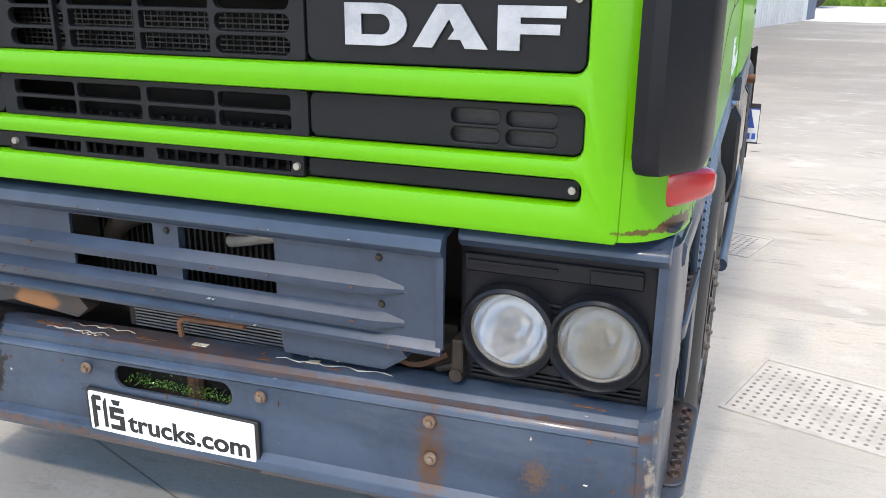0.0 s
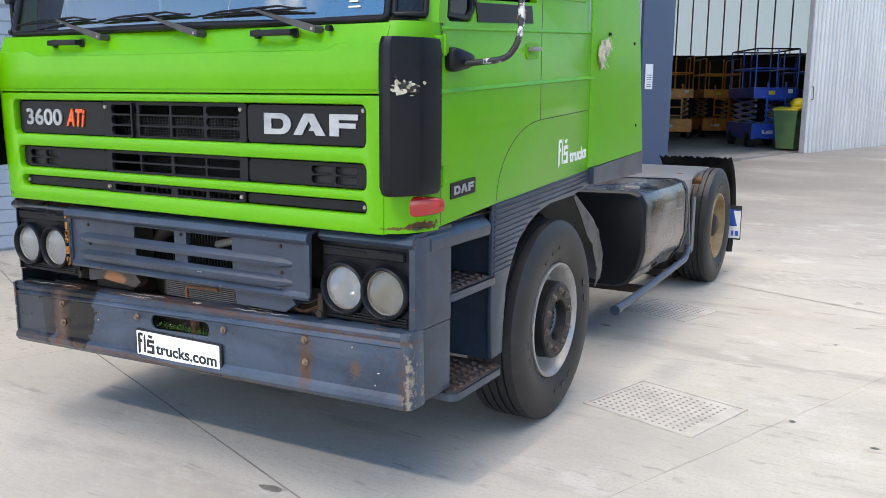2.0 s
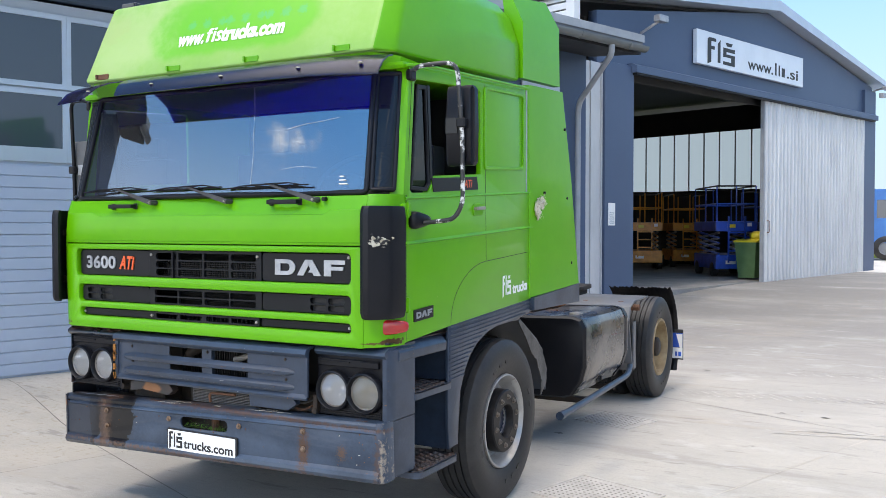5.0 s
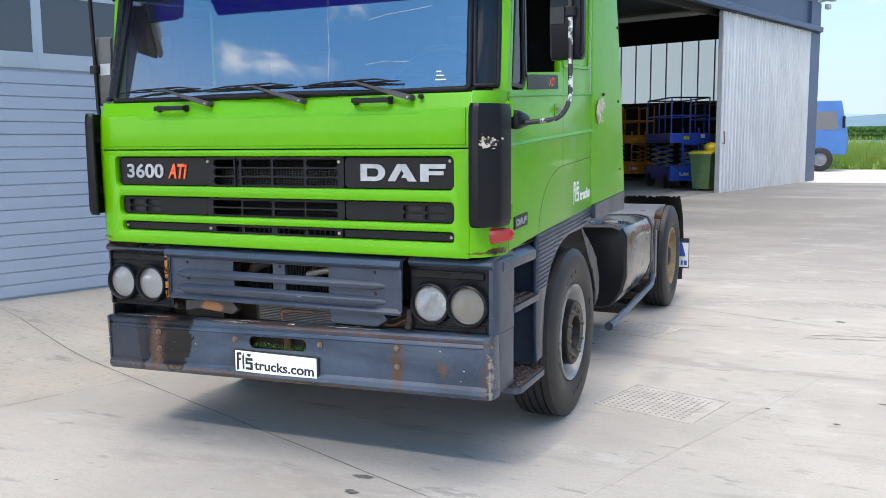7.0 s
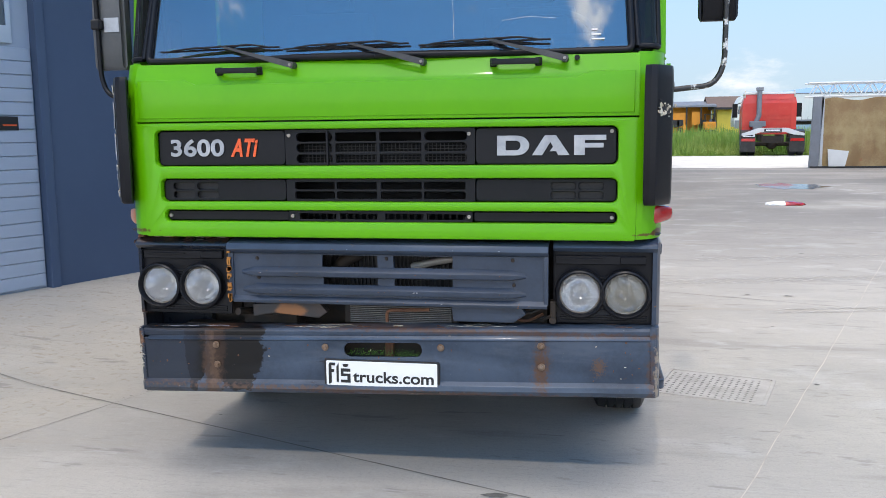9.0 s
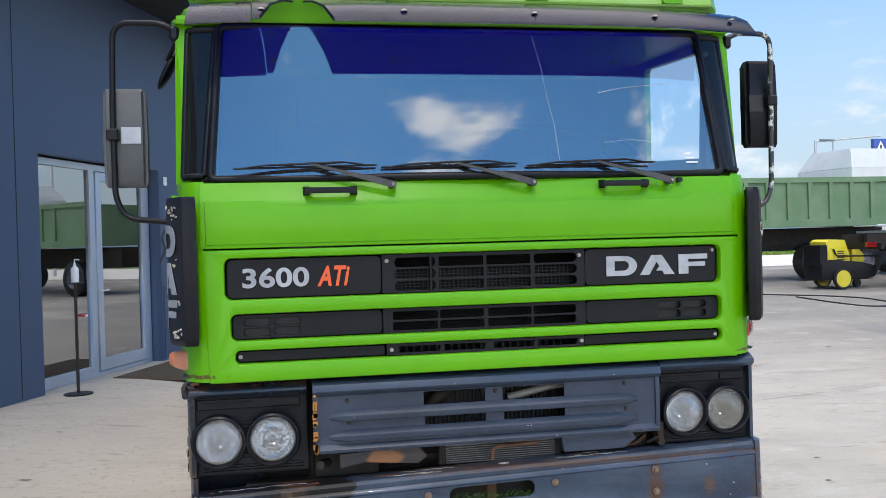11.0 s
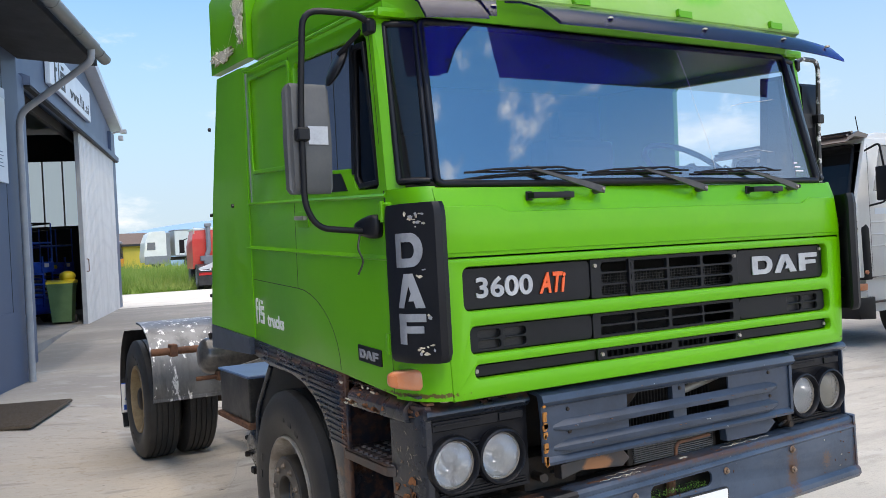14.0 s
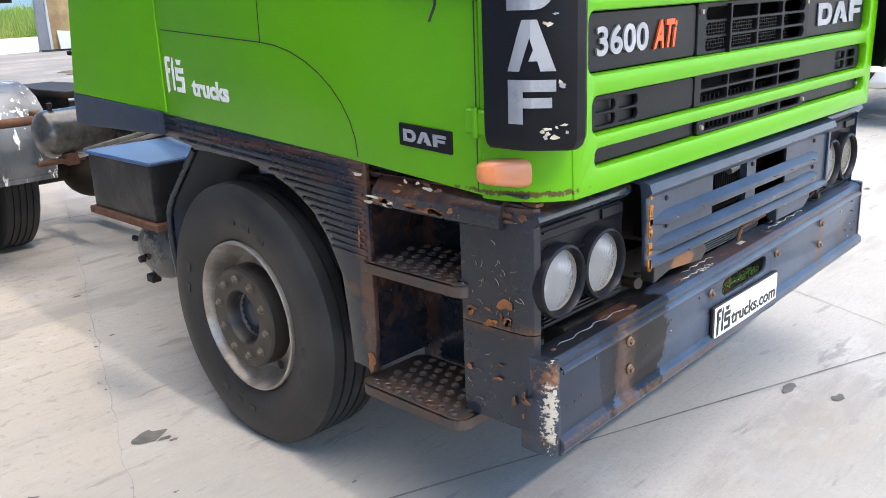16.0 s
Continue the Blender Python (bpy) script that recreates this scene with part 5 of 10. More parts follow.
def build_bumper():
    turn_m = Matrix.Translation((0.0, 0, 0.632)) @ Matrix.Rotation(radians(-1.55), 4, "Y")
    slot = round_rect(-0.175, 0.19, 0.0, 0.066, 0.03)
    face = sheet([[(-1.165, -0.125), (1.205, -0.125), (1.215, -0.115), (1.222, 0.09), (-1.185, 0.09), (-1.185, 0.08)], slot], 0.012, "xz", -0.038, 0.002)
    top = prism([(-0.030, 0.092), (-0.040, 0.100), (-0.042, 0.118), (-0.028, 0.131), (0.045, 0.138), (0.045, 0.126), (-0.02, 0.118), (-0.02, 0.092)], -1.183, 1.222, "x", bevel=0.003)
    rib = prism([(-0.032, 0.104), (-0.046, 0.090), (-0.050, 0.080), (-0.043, 0.072), (-0.032, 0.072)], -1.145, 1.203, "x", bevel=0.002)
    low = prism([(-0.043, -0.110), (-0.062, -0.128), (-0.066, -0.150), (-0.05, -0.172), (-0.036, -0.178), (-0.03, -0.165), (-0.03, -0.110)], -1.172, 1.212, "x", bevel=0.003)
    end_r = prism([(1.198, -0.049), (1.214, -0.047), (1.227, -0.038), (1.235, -0.022), (1.238, 0.0), (1.238, 0.06), (1.22, 0.06), (1.214, 0.0), (1.20, -0.03)], -0.174, 0.136, "z", bevel=0.004)
    end_l = prism([(-1.165, -0.048), (-1.182, -0.047), (-1.196, -0.034), (-1.203, -0.014), (-1.205, 0.0), (-1.204, 0.07), (-1.18, 0.07), (-1.175, -0.03)], -0.170, 0.134, "z", bevel=0.004)
    b = join(face, top, low, rib, end_r, end_l)
    b.transform(turn_m)
    bumper = part("bumper", b, BUMPER, truck, "dark grey steel bumper with rust and scrapes", 30)
    # rusty strap on the dented side, paint worn through
    rnd = random.Random(3)
    def blotch(x, z, w, h, mat, y=-0.0455, n=22, name="rust_patch", lo=0.6):
        poly = [(w * math.cos(a) * rnd.uniform(lo, 1.15), h * math.sin(a) * rnd.uniform(lo, 1.15)) for a in [2 * math.pi * i / n for i in range(n)]]
        s = sheet([poly], 0.003, "xz", 0, 0)
        s.transform(turn_m @ Matrix.Translation((x, y, z)))
        part(name, s, mat, bumper)
    for i in range(30):
        x = rnd.choice((rnd.uniform(0.95, 1.2), rnd.uniform(-1.19, -0.9), rnd.uniform(-1.1, 1.15)))
        blotch(x, rnd.uniform(-0.11, 0.1), rnd.uniform(0.002, 0.006), rnd.uniform(0.002, 0.008), rnd.choice((SEALANT, RUST, RUST, RUST)), -0.0452, 8, "paint_chip", 0.4)
    # long scratches on the upper lip
    for x0, x1, y in ((-0.42, -0.2, -0.01), (-0.36, -0.14, 0.02), (0.30, 0.62, 0.0), (-1.1, -0.75, 0.01), (0.36, 0.5, 0.03), (-0.3, -0.22, -0.02)):
        zz = 0.131 + (y + 0.03) * 0.095
        n = 14
        near = [(x0 + (x1 - x0) * i / n, y + 0.006 * math.sin(i * 1.7) + rnd.uniform(-0.002, 0.002)) for i in range(n + 1)]
        s = prism(near + [(px, py + rnd.uniform(0.0008, 0.005) * (1 if 0 < i < n else 0.1)) for i, (px, py) in reversed(list(enumerate(near)))], zz - 0.002, zz + 0.0010, "z")
        s.transform(turn_m)
        part("scratch", s, SEALANT if x0 > -0.6 else SILVER, bumper)
    for k in range(18):
        x, y = rnd.uniform(-1.15, 1.15), rnd.uniform(-0.02, 0.03)
        zz = 0.131 + (y + 0.03) * 0.095
        s = cuboid(x, x + rnd.uniform(0.01, 0.05), y, y + rnd.uniform(0.004, 0.02), zz - 0.002, zz + 0.0014)
        s.transform(turn_m)
        part("rust_patch", s, rnd.choice((RUST, RUST, SEALANT)), bumper)
    for x, z in ((-0.265, 0.045), (0.278, 0.045), (0.728, 0.055), (0.728, -0.04), (-0.80, 0.055), (-0.80, -0.04)):
        bm = join(lathe([(-0.047, 0.017), (-0.052, 0.015), (-0.053, 0.009), (-0.06, 0.009), (-0.062, 0.0001)], "y", 12, (x, 0, z)))
        bm.transform(turn_m)
        part("bumper_bolt", bm, BOLT_RUST, bumper, "rusty round-headed bolt", 40)
    eye = rod((0.02, 0.04, 0.55), (0.02, 0.04, 0.74), 0.022, 10)
    part("towing_pin", join(eye, pipe([(0.02, 0.0, 0.79), (0.02, -0.01, 0.845), (0.22, -0.01, 0.85)], 0.008, 8)), RUST, truck, "rusty towing pin")
    # moss in the slot
    moss = bmesh.new()
    for i in range(420):
        x, z, r, a = rnd.uniform(-0.16, 0.18), 0.632 + abs(rnd.gauss(0, 0.013)), rnd.uniform(0.003, 0.010), rnd.uniform(0, 6.28)
        y = rnd.uniform(-0.026, 0.0)
        moss.faces.new([moss.verts.new((x + r * math.cos(a + q) * k, y + 0.3 * r * math.sin(3 * a + q), z + r * math.sin(a + q) * k)) for q, k in ((0, 1.0), (0.5, 0.25), (3.6, 0.25))])
    part("moss", moss, surface("moss", (0.07, 0.19, 0.02), 0.9, tint=(0.20, 0.32, 0.06), scale=40), bumper, "bright green moss tufts", kind="stuff")
    part("bumper_beam", cuboid(-1.0, 1.0, 0.06, 0.14, 0.50, 0.745, 0.01), DARK, truck)
    # advertising plate
    plate = part("advert_plate", sheet([round_rect(-0.268, 0.272, 0.474, 0.618, 0.008)], 0.012, "xz", -0.054, 0.002), LETTER_BLACK, bumper, "white plate in a black holder")
    part("plate_face", sheet([round_rect(-0.258, 0.262, 0.497, 0.612, 0.006)], 0.006, "xz", -0.060, 0.001), PLATE_WHITE, plate)
    mark = company_mark(0.092)
    mark.transform(front_pose(-0.246, -0.0642, 0.511) @ Matrix.Diagonal((1.12, 1.0, 1, 1)))
    part("plate_mark", mark, LETTER_BLACK, plate)
    w = lettering("trucks.com", 0.05, Matrix(), 0.001, 0.0016)
    w.transform(front_pose(-0.130, -0.0638, 0.516) @ Matrix.Diagonal((0.378 / width_of(w), 1, 1, 1)))
    part("plate_letters", w, LETTER_BLACK, plate)
    small = bmesh.new()
    for x0, x1 in ((-0.235, -0.12), (0.145, 0.245)):
        for k in range(9):
            box(small, x0 + (x1 - x0) * k / 9, x0 + (x1 - x0) * (k + 0.72) / 9, -0.0615, -0.0605, 0.482, 0.488 + 0.003 * (k % 3 == 0))
    part("plate_small_print", small, PLATE_WHITE, plate, kind="stuff")
    wide = lettering("WORLDWIDE", 0.007, Matrix(), 0.0006)
    wide.transform(front_pose(-0.035, -0.0612, 0.482) @ Matrix.Diagonal((0.075 / width_of(wide), 1, 1, 1)))
    part("plate_small_letters", wide, PLATE_WHITE, plate)


BRACKET = surface("oily black bracket", (0.02, 0.02, 0.022), 0.5, tint=(0.05, 0.03, 0.02), scale=8, amount=0.8)
patch(BRACKET, (0.22, 0.09, 0.03), (-0.43, 0, 0.835), (0.07, 0, 0.03), 0.95, 14, 1.4)


def run_out(profile, x0, x1, fade=0.07):
    """A pressed rib along x whose ends run out into the panel."""
    rings = []
    for x, f in ((x0, 0.02), (x0 + fade, 1.0), (x1 - fade, 1.0), (x1, 0.02)):
        mid = sum(z for y, z in profile) / len(profile)
        rings.append([(x, profile[0][0] + (y - profile[0][0]) * f, mid + (z - mid) * (0.35 + 0.65 * f)) for y, z in profile])
    return loft(rings)


def build_centre_panel():
    openings = []
    for x0, x1 in ((-0.272, -0.012), (0.062, 0.332)):
        openings.append(round_rect(x0, x1, 1.040, 1.098, 0.004))
        openings.append(round_rect(x0 + 0.004, x1, 0.948, 0.998, 0.004))
    skin = sheet([[(-0.705, 0.872), (0.752, 0.886), (0.757, 1.150), (-0.724, 1.142)]] + openings, 0.008, "xz", -0.03)
    ribs = [prism([(-0.034, 1.10), (-0.052, 1.108), (-0.066, 1.125), (-0.056, 1.150), (-0.02, 1.162), (0.06, 1.168), (0.06, 1.155), (-0.02, 1.145)], -0.724, 0.757, "x", bevel=0.004),
            run_out([(-0.034, 0.994), (-0.056, 1.000), (-0.060, 1.006), (-0.060, 1.022), (-0.034, 1.044)], -0.66, 0.66),
            run_out([(-0.034, 0.912), (-0.056, 0.918), (-0.060, 0.924), (-0.060, 0.942), (-0.034, 0.962)], -0.66, 0.66),
            prism([(-0.034, 0.874), (-0.046, 0.872), (-0.05, 0.885), (-0.034, 0.905)], -0.705, 0.752, "x", bevel=0.003)]
    for x0, x1 in ((-0.724, -0.700), (0.738, 0.757)):
        ribs.append(prism([(x0, -0.034), (x0, -0.044), (x1, -0.044), (x1, -0.034)], 0.888, 1.11, "z", bevel=0.003))
    p = part("centre_panel", skin, GREY, truck, "dark grey ribbed lower front panel with openings", 30)
    for rib in ribs:
        part("panel_rib", rib, GREY, p, "", 30)
    part("panel_mullion", cuboid(-0.012, 0.062, -0.024, -0.008, 0.92, 1.11), GREY, p)
    rnd = random.Random(9)
    edge = bmesh.new()
    for i in range(26):
        z = rnd.uniform(0.88, 1.14)
        s = rnd.uniform(0.004, 0.014)
        box(edge, -0.727 + rnd.uniform(0, 0.012), -0.716 + rnd.uniform(0, 0.012), -0.060, -0.054 + 0.001, z - s, z + s)
    part("edge_rust", edge, surface("orange rust", (0.42, 0.17, 0.03), 0.8, tint=(0.2, 0.07, 0.02), scale=40), p, "orange rust along the panel's edge")
    for x, z in ((0.60, 1.085), (0.605, 0.975), (-0.585, 1.08), (0.03, 1.085), (-0.58, 0.99)):
        part("panel_screw", lathe([(-0.034, 0.009), (-0.04, 0.007), (-0.041, 0.0001)], "y", 10, (x, 0, z)), DARK, p)
    for i in range(24):
        x, z = rnd.uniform(-0.6, 0.7), rnd.choice((1.128, 1.016, 0.935, 0.885, 0.935))
        part("paint_chip", cuboid(x, x + rnd.uniform(0.002, 0.010), -0.0675, -0.058, z, z + rnd.uniform(0.001, 0.0028)), rnd.choice((SILVER, RUST, RUST, RUST)), p)
    # what shows behind it: radiator, hoses, oil cooler, brackets
    part("radiator", cuboid(-0.36, 0.42, 0.16, 0.22, 0.86, 1.17), HONEYCOMB, truck, "dark radiator core")
    fins = bmesh.new()
    for i in range(40):
        box(fins, -0.35 + i * 0.019, -0.344 + i * 0.019, 0.145, 0.162, 0.88, 1.15)
    part("radiator_mesh", fins, HONEYCOMB, truck, kind="stuff")
    cooler = part("oil_cooler", cuboid(-0.20, 0.34, 0.062, 0.10, 0.765, 0.885, 0.004, 1), DARK, truck, "finned oil cooler")
    cf = bmesh.new()
    for i in range(12):
        box(cf, -0.17, 0.31, 0.052, 0.062, 0.772 + i * 0.009, 0.7765 + i * 0.009)
    part("cooler_mesh", cf, surface("dusty cooler fins", (0.10, 0.105, 0.11), 0.45, metal=0.4, tint=(0.20, 0.18, 0.16), scale=20), cooler, kind="stuff")
    part("coolant_hose", pipe([(0.12, 0.1, 1.03), (0.28, 0.07, 1.07), (0.4, 0.1, 1.08)], 0.018, 8), RIM_STEEL, truck, "grey coolant hose", 50)
    part("air_hose", pipe([(-0.25, 0.1, 1.0), (-0.2, 0.06, 1.06), (-0.12, 0.1, 1.09)], 0.03, 8), DARK, truck, smooth=50)
    part("left_bracket", prism([(-0.62, 0.80), (-0.62, 0.86), (-0.30, 0.875), (-0.26, 0.83), (-0.30, 0.80), (-0.52, 0.82)], -0.02, 0.03, "y", bevel=0.006), BRACKET, truck, "dark bent bracket with orange rust")
    part("right_bracket", prism([(0.33, 0.80), (0.32, 0.87), (0.62, 0.89), (0.66, 0.84), (0.60, 0.80)], -0.015, 0.03, "y", bevel=0.01), GREY, truck)
    part("steering_box", join(cuboid(-0.72, -0.45, 0.1, 0.3, 0.72, 0.88, 0.02), rod((-0.66, 0.12, 0.8), (-0.7, -0.01, 0.82), 0.018)), DARK, truck)
    part("filter_box", cuboid(0.5, 0.75, 0.08, 0.3, 0.70, 0.9, 0.02), DARK, truck)
    part("panel_hinge", join(cuboid(0.762, 0.79, -0.005, 0.06, 0.80, 0.90, 0.004, 1), rod((0.775, -0.012, 0.815), (0.775, 0.03, 0.815), 0.016, 10), rod((0.72, 0.02, 0.81), (0.765, 0.01, 0.83), 0.008, 6)), DARK, truck, "dark greasy panel hinge")
    for k, (x0, x1, z) in enumerate(((0.60, 0.74, 0.86), (0.58, 0.73, 0.82), (0.42, 0.58, 0.80), (-0.62, -0.46, 0.82))):
        part("loose_cable", pipe([(x0, 0.05, z), ((x0 + x1) / 2, 0.02 + 0.01 * k, z - 0.025), (x1, 0.06, z + 0.01)], 0.007, 6, round_by=0.04), RUST if k == 1 else LETTER_BLACK, truck, "", 50)
    part("front_crossmember", cuboid(-1.1, 1.1, 0.24, 0.36, 0.62, 1.16), DARK, truck)


def build_lamp_unit(sx):
    xs = (0.893, 1.090) if sx > 0 else (-0.885, -1.097)
    xa, xb = (0.775, 1.205) if sx > 0 else (-1.188, -0.745)
    zt = 1.135 if sx > 0 else 1.125
    holes = [circle(x, 0.936, 0.094, 28) for x in xs]
    pan = sheet([round_rect(xa, xb, 0.80, zt, 0.006)] + holes, 0.012, "xz", 0.03, 0.002)
    extra = [cuboid(xa + 0.01, xb - 0.03, 0.012, 0.03, 1.065, 1.105, 0.003, 1), cuboid(xa + 0.02, xa + 0.22, 0.004, 0.014, 1.088, 1.093), cuboid(xb - 0.14, xb - 0.03, 0.004, 0.014, 1.07, 1.10, 0.002, 1)]
    mid = (xs[0] + xs[1]) / 2
    for i in range(11):
        z = 0.86 + i * 0.0145
        w = 0.012 + 0.03 * abs(i - 5) / 5
        extra.append(cuboid(mid - w, mid + w, 0.014, 0.026, z, z + 0.006))
    for i in range(3):
        extra.append(cuboid(xa + 0.03, xb - 0.02, 0.014, 0.026, 0.812 + i * 0.011, 0.817 + i * 0.011))
    part("lamp_panel", join(pan, *extra), BLACK, truck, "scuffed black headlamp panel", 30)
    # body behind, top cap and outer corner
    mat = GREY if sx > 0 else GREY_RUST
    part("lamp_housing", cuboid(min(xa, xb) + 0.005, max(xa, xb) - 0.005, 0.15, 0.28, 0.79, 1.12), DARK, truck)
    cap = prism([(0.006, zt - 0.012), (-0.012, zt + 0.006), (-0.006, zt + 0.022), (0.03, zt + 0.045), (0.12, zt + 0.052), (0.3, zt + 0.055), (0.3, zt - 0.01)], xa - (0.02 if sx < 0 else 0), xb + (0.02 if sx > 0 else 0), "x", bevel=0.008)
    part("lamp_cap", cap, mat, truck, "dark grey cap over the headlamps" if sx > 0 else "rusted dark cap over the headlamps", 30)
    near = 0.0 if sx > 0 else 0.018
    out = [(x - near, y) for x, y in ((1.203, 0.004), (1.222, 0.012), (1.234, 0.035), (1.240, 0.08), (1.242, 0.265), (1.225, 0.268), (1.222, 0.09), (1.205, 0.03))]
    corner = loft([[(sx * x, y, z) for x, y in out] for z in (0.80, 1.0, 1.165)])
    low = loft([[(sx * (x - 0.004), y + 0.004, z) for x, y in out] for z in (0.50, 0.65, 0.795)])
    part("corner_panel", corner, mat, truck, "dark grey corner panel" if sx > 0 else "rusted dark corner panel", 30)
    part("corner_panel", low, mat, truck, "", 30)
    for k, x in enumerate(xs):
        lamp = part("headlamp", lathe([(0.022, 0.110), (0.002, 0.111), (-0.012, 0.106), (-0.016, 0.099), (-0.010, 0.093), (0.012, 0.089), (0.03, 0.089)], "y", 36, (x, 0, 0.936)), BLACK, truck, "round headlamp with black bezel", 40)
        part("reflector_bowl", lathe([(0.03, 0.088), (0.06, 0.08), (0.09, 0.06), (0.11, 0.03), (0.115, 0.0001)], "y", 28, (x, 0, 0.936)), MIRROR_METAL, lamp, smooth=60)
        rim = lathe([(0.026, 0.089), (0.010, 0.0905), (0.008, 0.086), (0.016, 0.083)], "y", 32, (x, 0, 0.936))
        part("chrome_ring", rim, RIM_STEEL, lamp, smooth=60)
        lens = bmesh.new()
        rings = []
        for i in range(7):
            r = 0.084 * i / 6
            rings.append([(x + max(r, 0.0004) * math.cos(2 * math.pi * j / 32), -0.006 + 0.02 * (r / 0.084) ** 2 + (0.0012 if (j % 2) else 0) * (1 if i in (2, 3, 4) else 0), 0.936 + max(r, 0.0004) * math.sin(2 * math.pi * j / 32)) for j in range(32)])
        loft(rings, True, False, lens)
        glass = part("lamp_lens", lens, LENS_DIRTY if (sx > 0 and k == 1) else LENS_CLEAR, lamp, "ribbed glass lens", 60)
        flutes = bmesh.new()
        for i in range(21):
            xx = x - 0.07 + i * 0.007
            half = 0.98 * math.sqrt(max(0.0, 0.080 ** 2 - (xx - x) ** 2))
            box(flutes, xx - 0.0012, xx + 0.0012, 0.013, 0.0155, 0.936 - half, 0.936 + half * 0.9)
        part("lens_fluting", flutes, LENS_CLEAR, lamp, kind="stuff")
        part("bulb_shade", lathe([(0.02, 0.0001), (0.02, 0.014), (0.05, 0.016)], "y", 12, (x, 0, 0.93)), RIM_STEEL, lamp, smooth=40)


def lens_opaque(name, color, mixing):
    m = base_material(name, color, 0.12, 0.0, 0.5)
    nt = m.node_tree
    n, l = nt.nodes.new, nt.links.new
    b, out = nt.nodes["Principled BSDF"], nt.nodes["Material Output"]
    tr, mix, noi = n("ShaderNodeBsdfTransparent"), n("ShaderNodeMixShader"), n("ShaderNodeTexWave")
    noi.inputs["Scale"].default_value = 60
    noi.inputs["Distortion"].default_value = 2
    bump = n("ShaderNodeBump")
    bump.inputs["Strength"].default_value, bump.inputs["Distance"].default_value = 0.9, 0.004
    l(noi.outputs["Fac"], bump.inputs["Height"])
    l(bump.outputs["Normal"], b.inputs["Normal"])
    mix.inputs["Fac"].default_value = mixing
    l(tr.outputs[0], mix.inputs[1])
    l(b.outputs[0], mix.inputs[2])
    l(mix.outputs[0], out.inputs["Surface"])
    return m


# white mixed into the clear glass stands in for its bright reflection
LENS_CLEAR = lens_opaque("ribbed lamp glass", (0.93, 0.92, 0.89), 0.46)
LENS_DIRTY = lens_opaque("yellowed lamp glass", (0.58, 0.52, 0.40), 0.62)


def tread_plate(x0, x1, y0, y1, z):
    """A step of punched steel: raised round holes in rows, edge turned down."""
    holes, rims = [], []
    nx, ny = max(2, int((x1 - x0 - 0.02) / 0.045)), max(2, int((y1 - y0 - 0.02) / 0.055))
    for i in range(nx):
        for j in range(ny):
            cx = x0 + 0.03 + (x1 - x0 - 0.06) * i / (nx - 1)
            cy = y0 + 0.035 + (y1 - y0 - 0.07) * (j + (0.5 if i % 2 else 0)) / ny
            holes.append(circle(cx, cy, 0.0135, 8))
            rims.append(lathe([(z, 0.0175), (z + 0.009, 0.0145), (z + 0.007, 0.0125), (z - 0.006, 0.013)], "z", 8, (cx, cy, 0)))
    outline = round_rect(x0, x1, y0, y1, 0.045)
    plate = sheet([outline] + holes, 0.006, "xy", z)
    inner = round_rect(x0 + 0.005, x1 - 0.005, y0 + 0.005, y1 - 0.005, 0.042)
    lip = loft([[(x, y, zz) for x, y in way] for way, zz in ((inner, z - 0.002), (inner, z - 0.036), (outline, z - 0.036), (outline, z + 0.003), (inner, z + 0.0045))], True, False)
    return plate, join(*rims), lip


STEP = surface("worn step steel", (0.07, 0.062, 0.06), 0.42, metal=0.5, tint=(0.12, 0.07, 0.05), scale=12, amount=0.9, bump=0.1)


def build_steps(sx):
    for z, x1 in ((0.905, 1.25), (0.485, 1.285)):
        plate, rims, lip = tread_plate(0.985, x1, 0.235, 0.70, z)
        step = part("cab_step", sided(sx, plate), STEP, truck, "perforated steel cab step", 40)
        part("hole_rims", sided(sx, rims), STEP, step, "raised punched rims", 40, "stuff")
        part("step_lip", sided(sx, lip), GREY if sx > 0 else STEP, step, "turned-down edge", 40)
    # well behind the steps, beam above them, post in front of the wheel
    mat = GREY if sx > 0 else GREY_RUST
    well = part("step_well", sided(sx, cuboid(0.93, 0.95, 0.2, 0.72, 0.46, 1.15)), mat, truck, "dark step well")
    for q in ((0.95, 1.215, 0.705, 0.718, 0.50, 1.16), (0.95, 1.20, 0.2, 0.215, 0.50, 1.12), (0.95, 0.958, 0.44, 0.47, 0.5, 1.1), (0.951, 1.2, 0.216, 0.704, 1.15, 1.165)):
        part("well_panel", sided(sx, cuboid(*q)), mat, well)
    beam = prism([(1.18, 1.098), (1.238, 1.098), (1.246, 1.106), (1.248, 1.146), (1.241, 1.158), (1.205, 1.192), (1.18, 1.194)], 0.10, 0.615, "y", bevel=0.004)
    part("step_beam", sided(sx, beam), mat, truck, "dark grey beam over the steps", 30)
    sill = prism([(1.16, 1.186), (1.205, 1.196), (1.226, 1.196), (1.236, 1.205), (1.16, 1.21)], 0.02, 0.72, "y")
    part("cab_sill", sided(sx, sill), GREY_RUST, truck, "rusted sill under the cab")


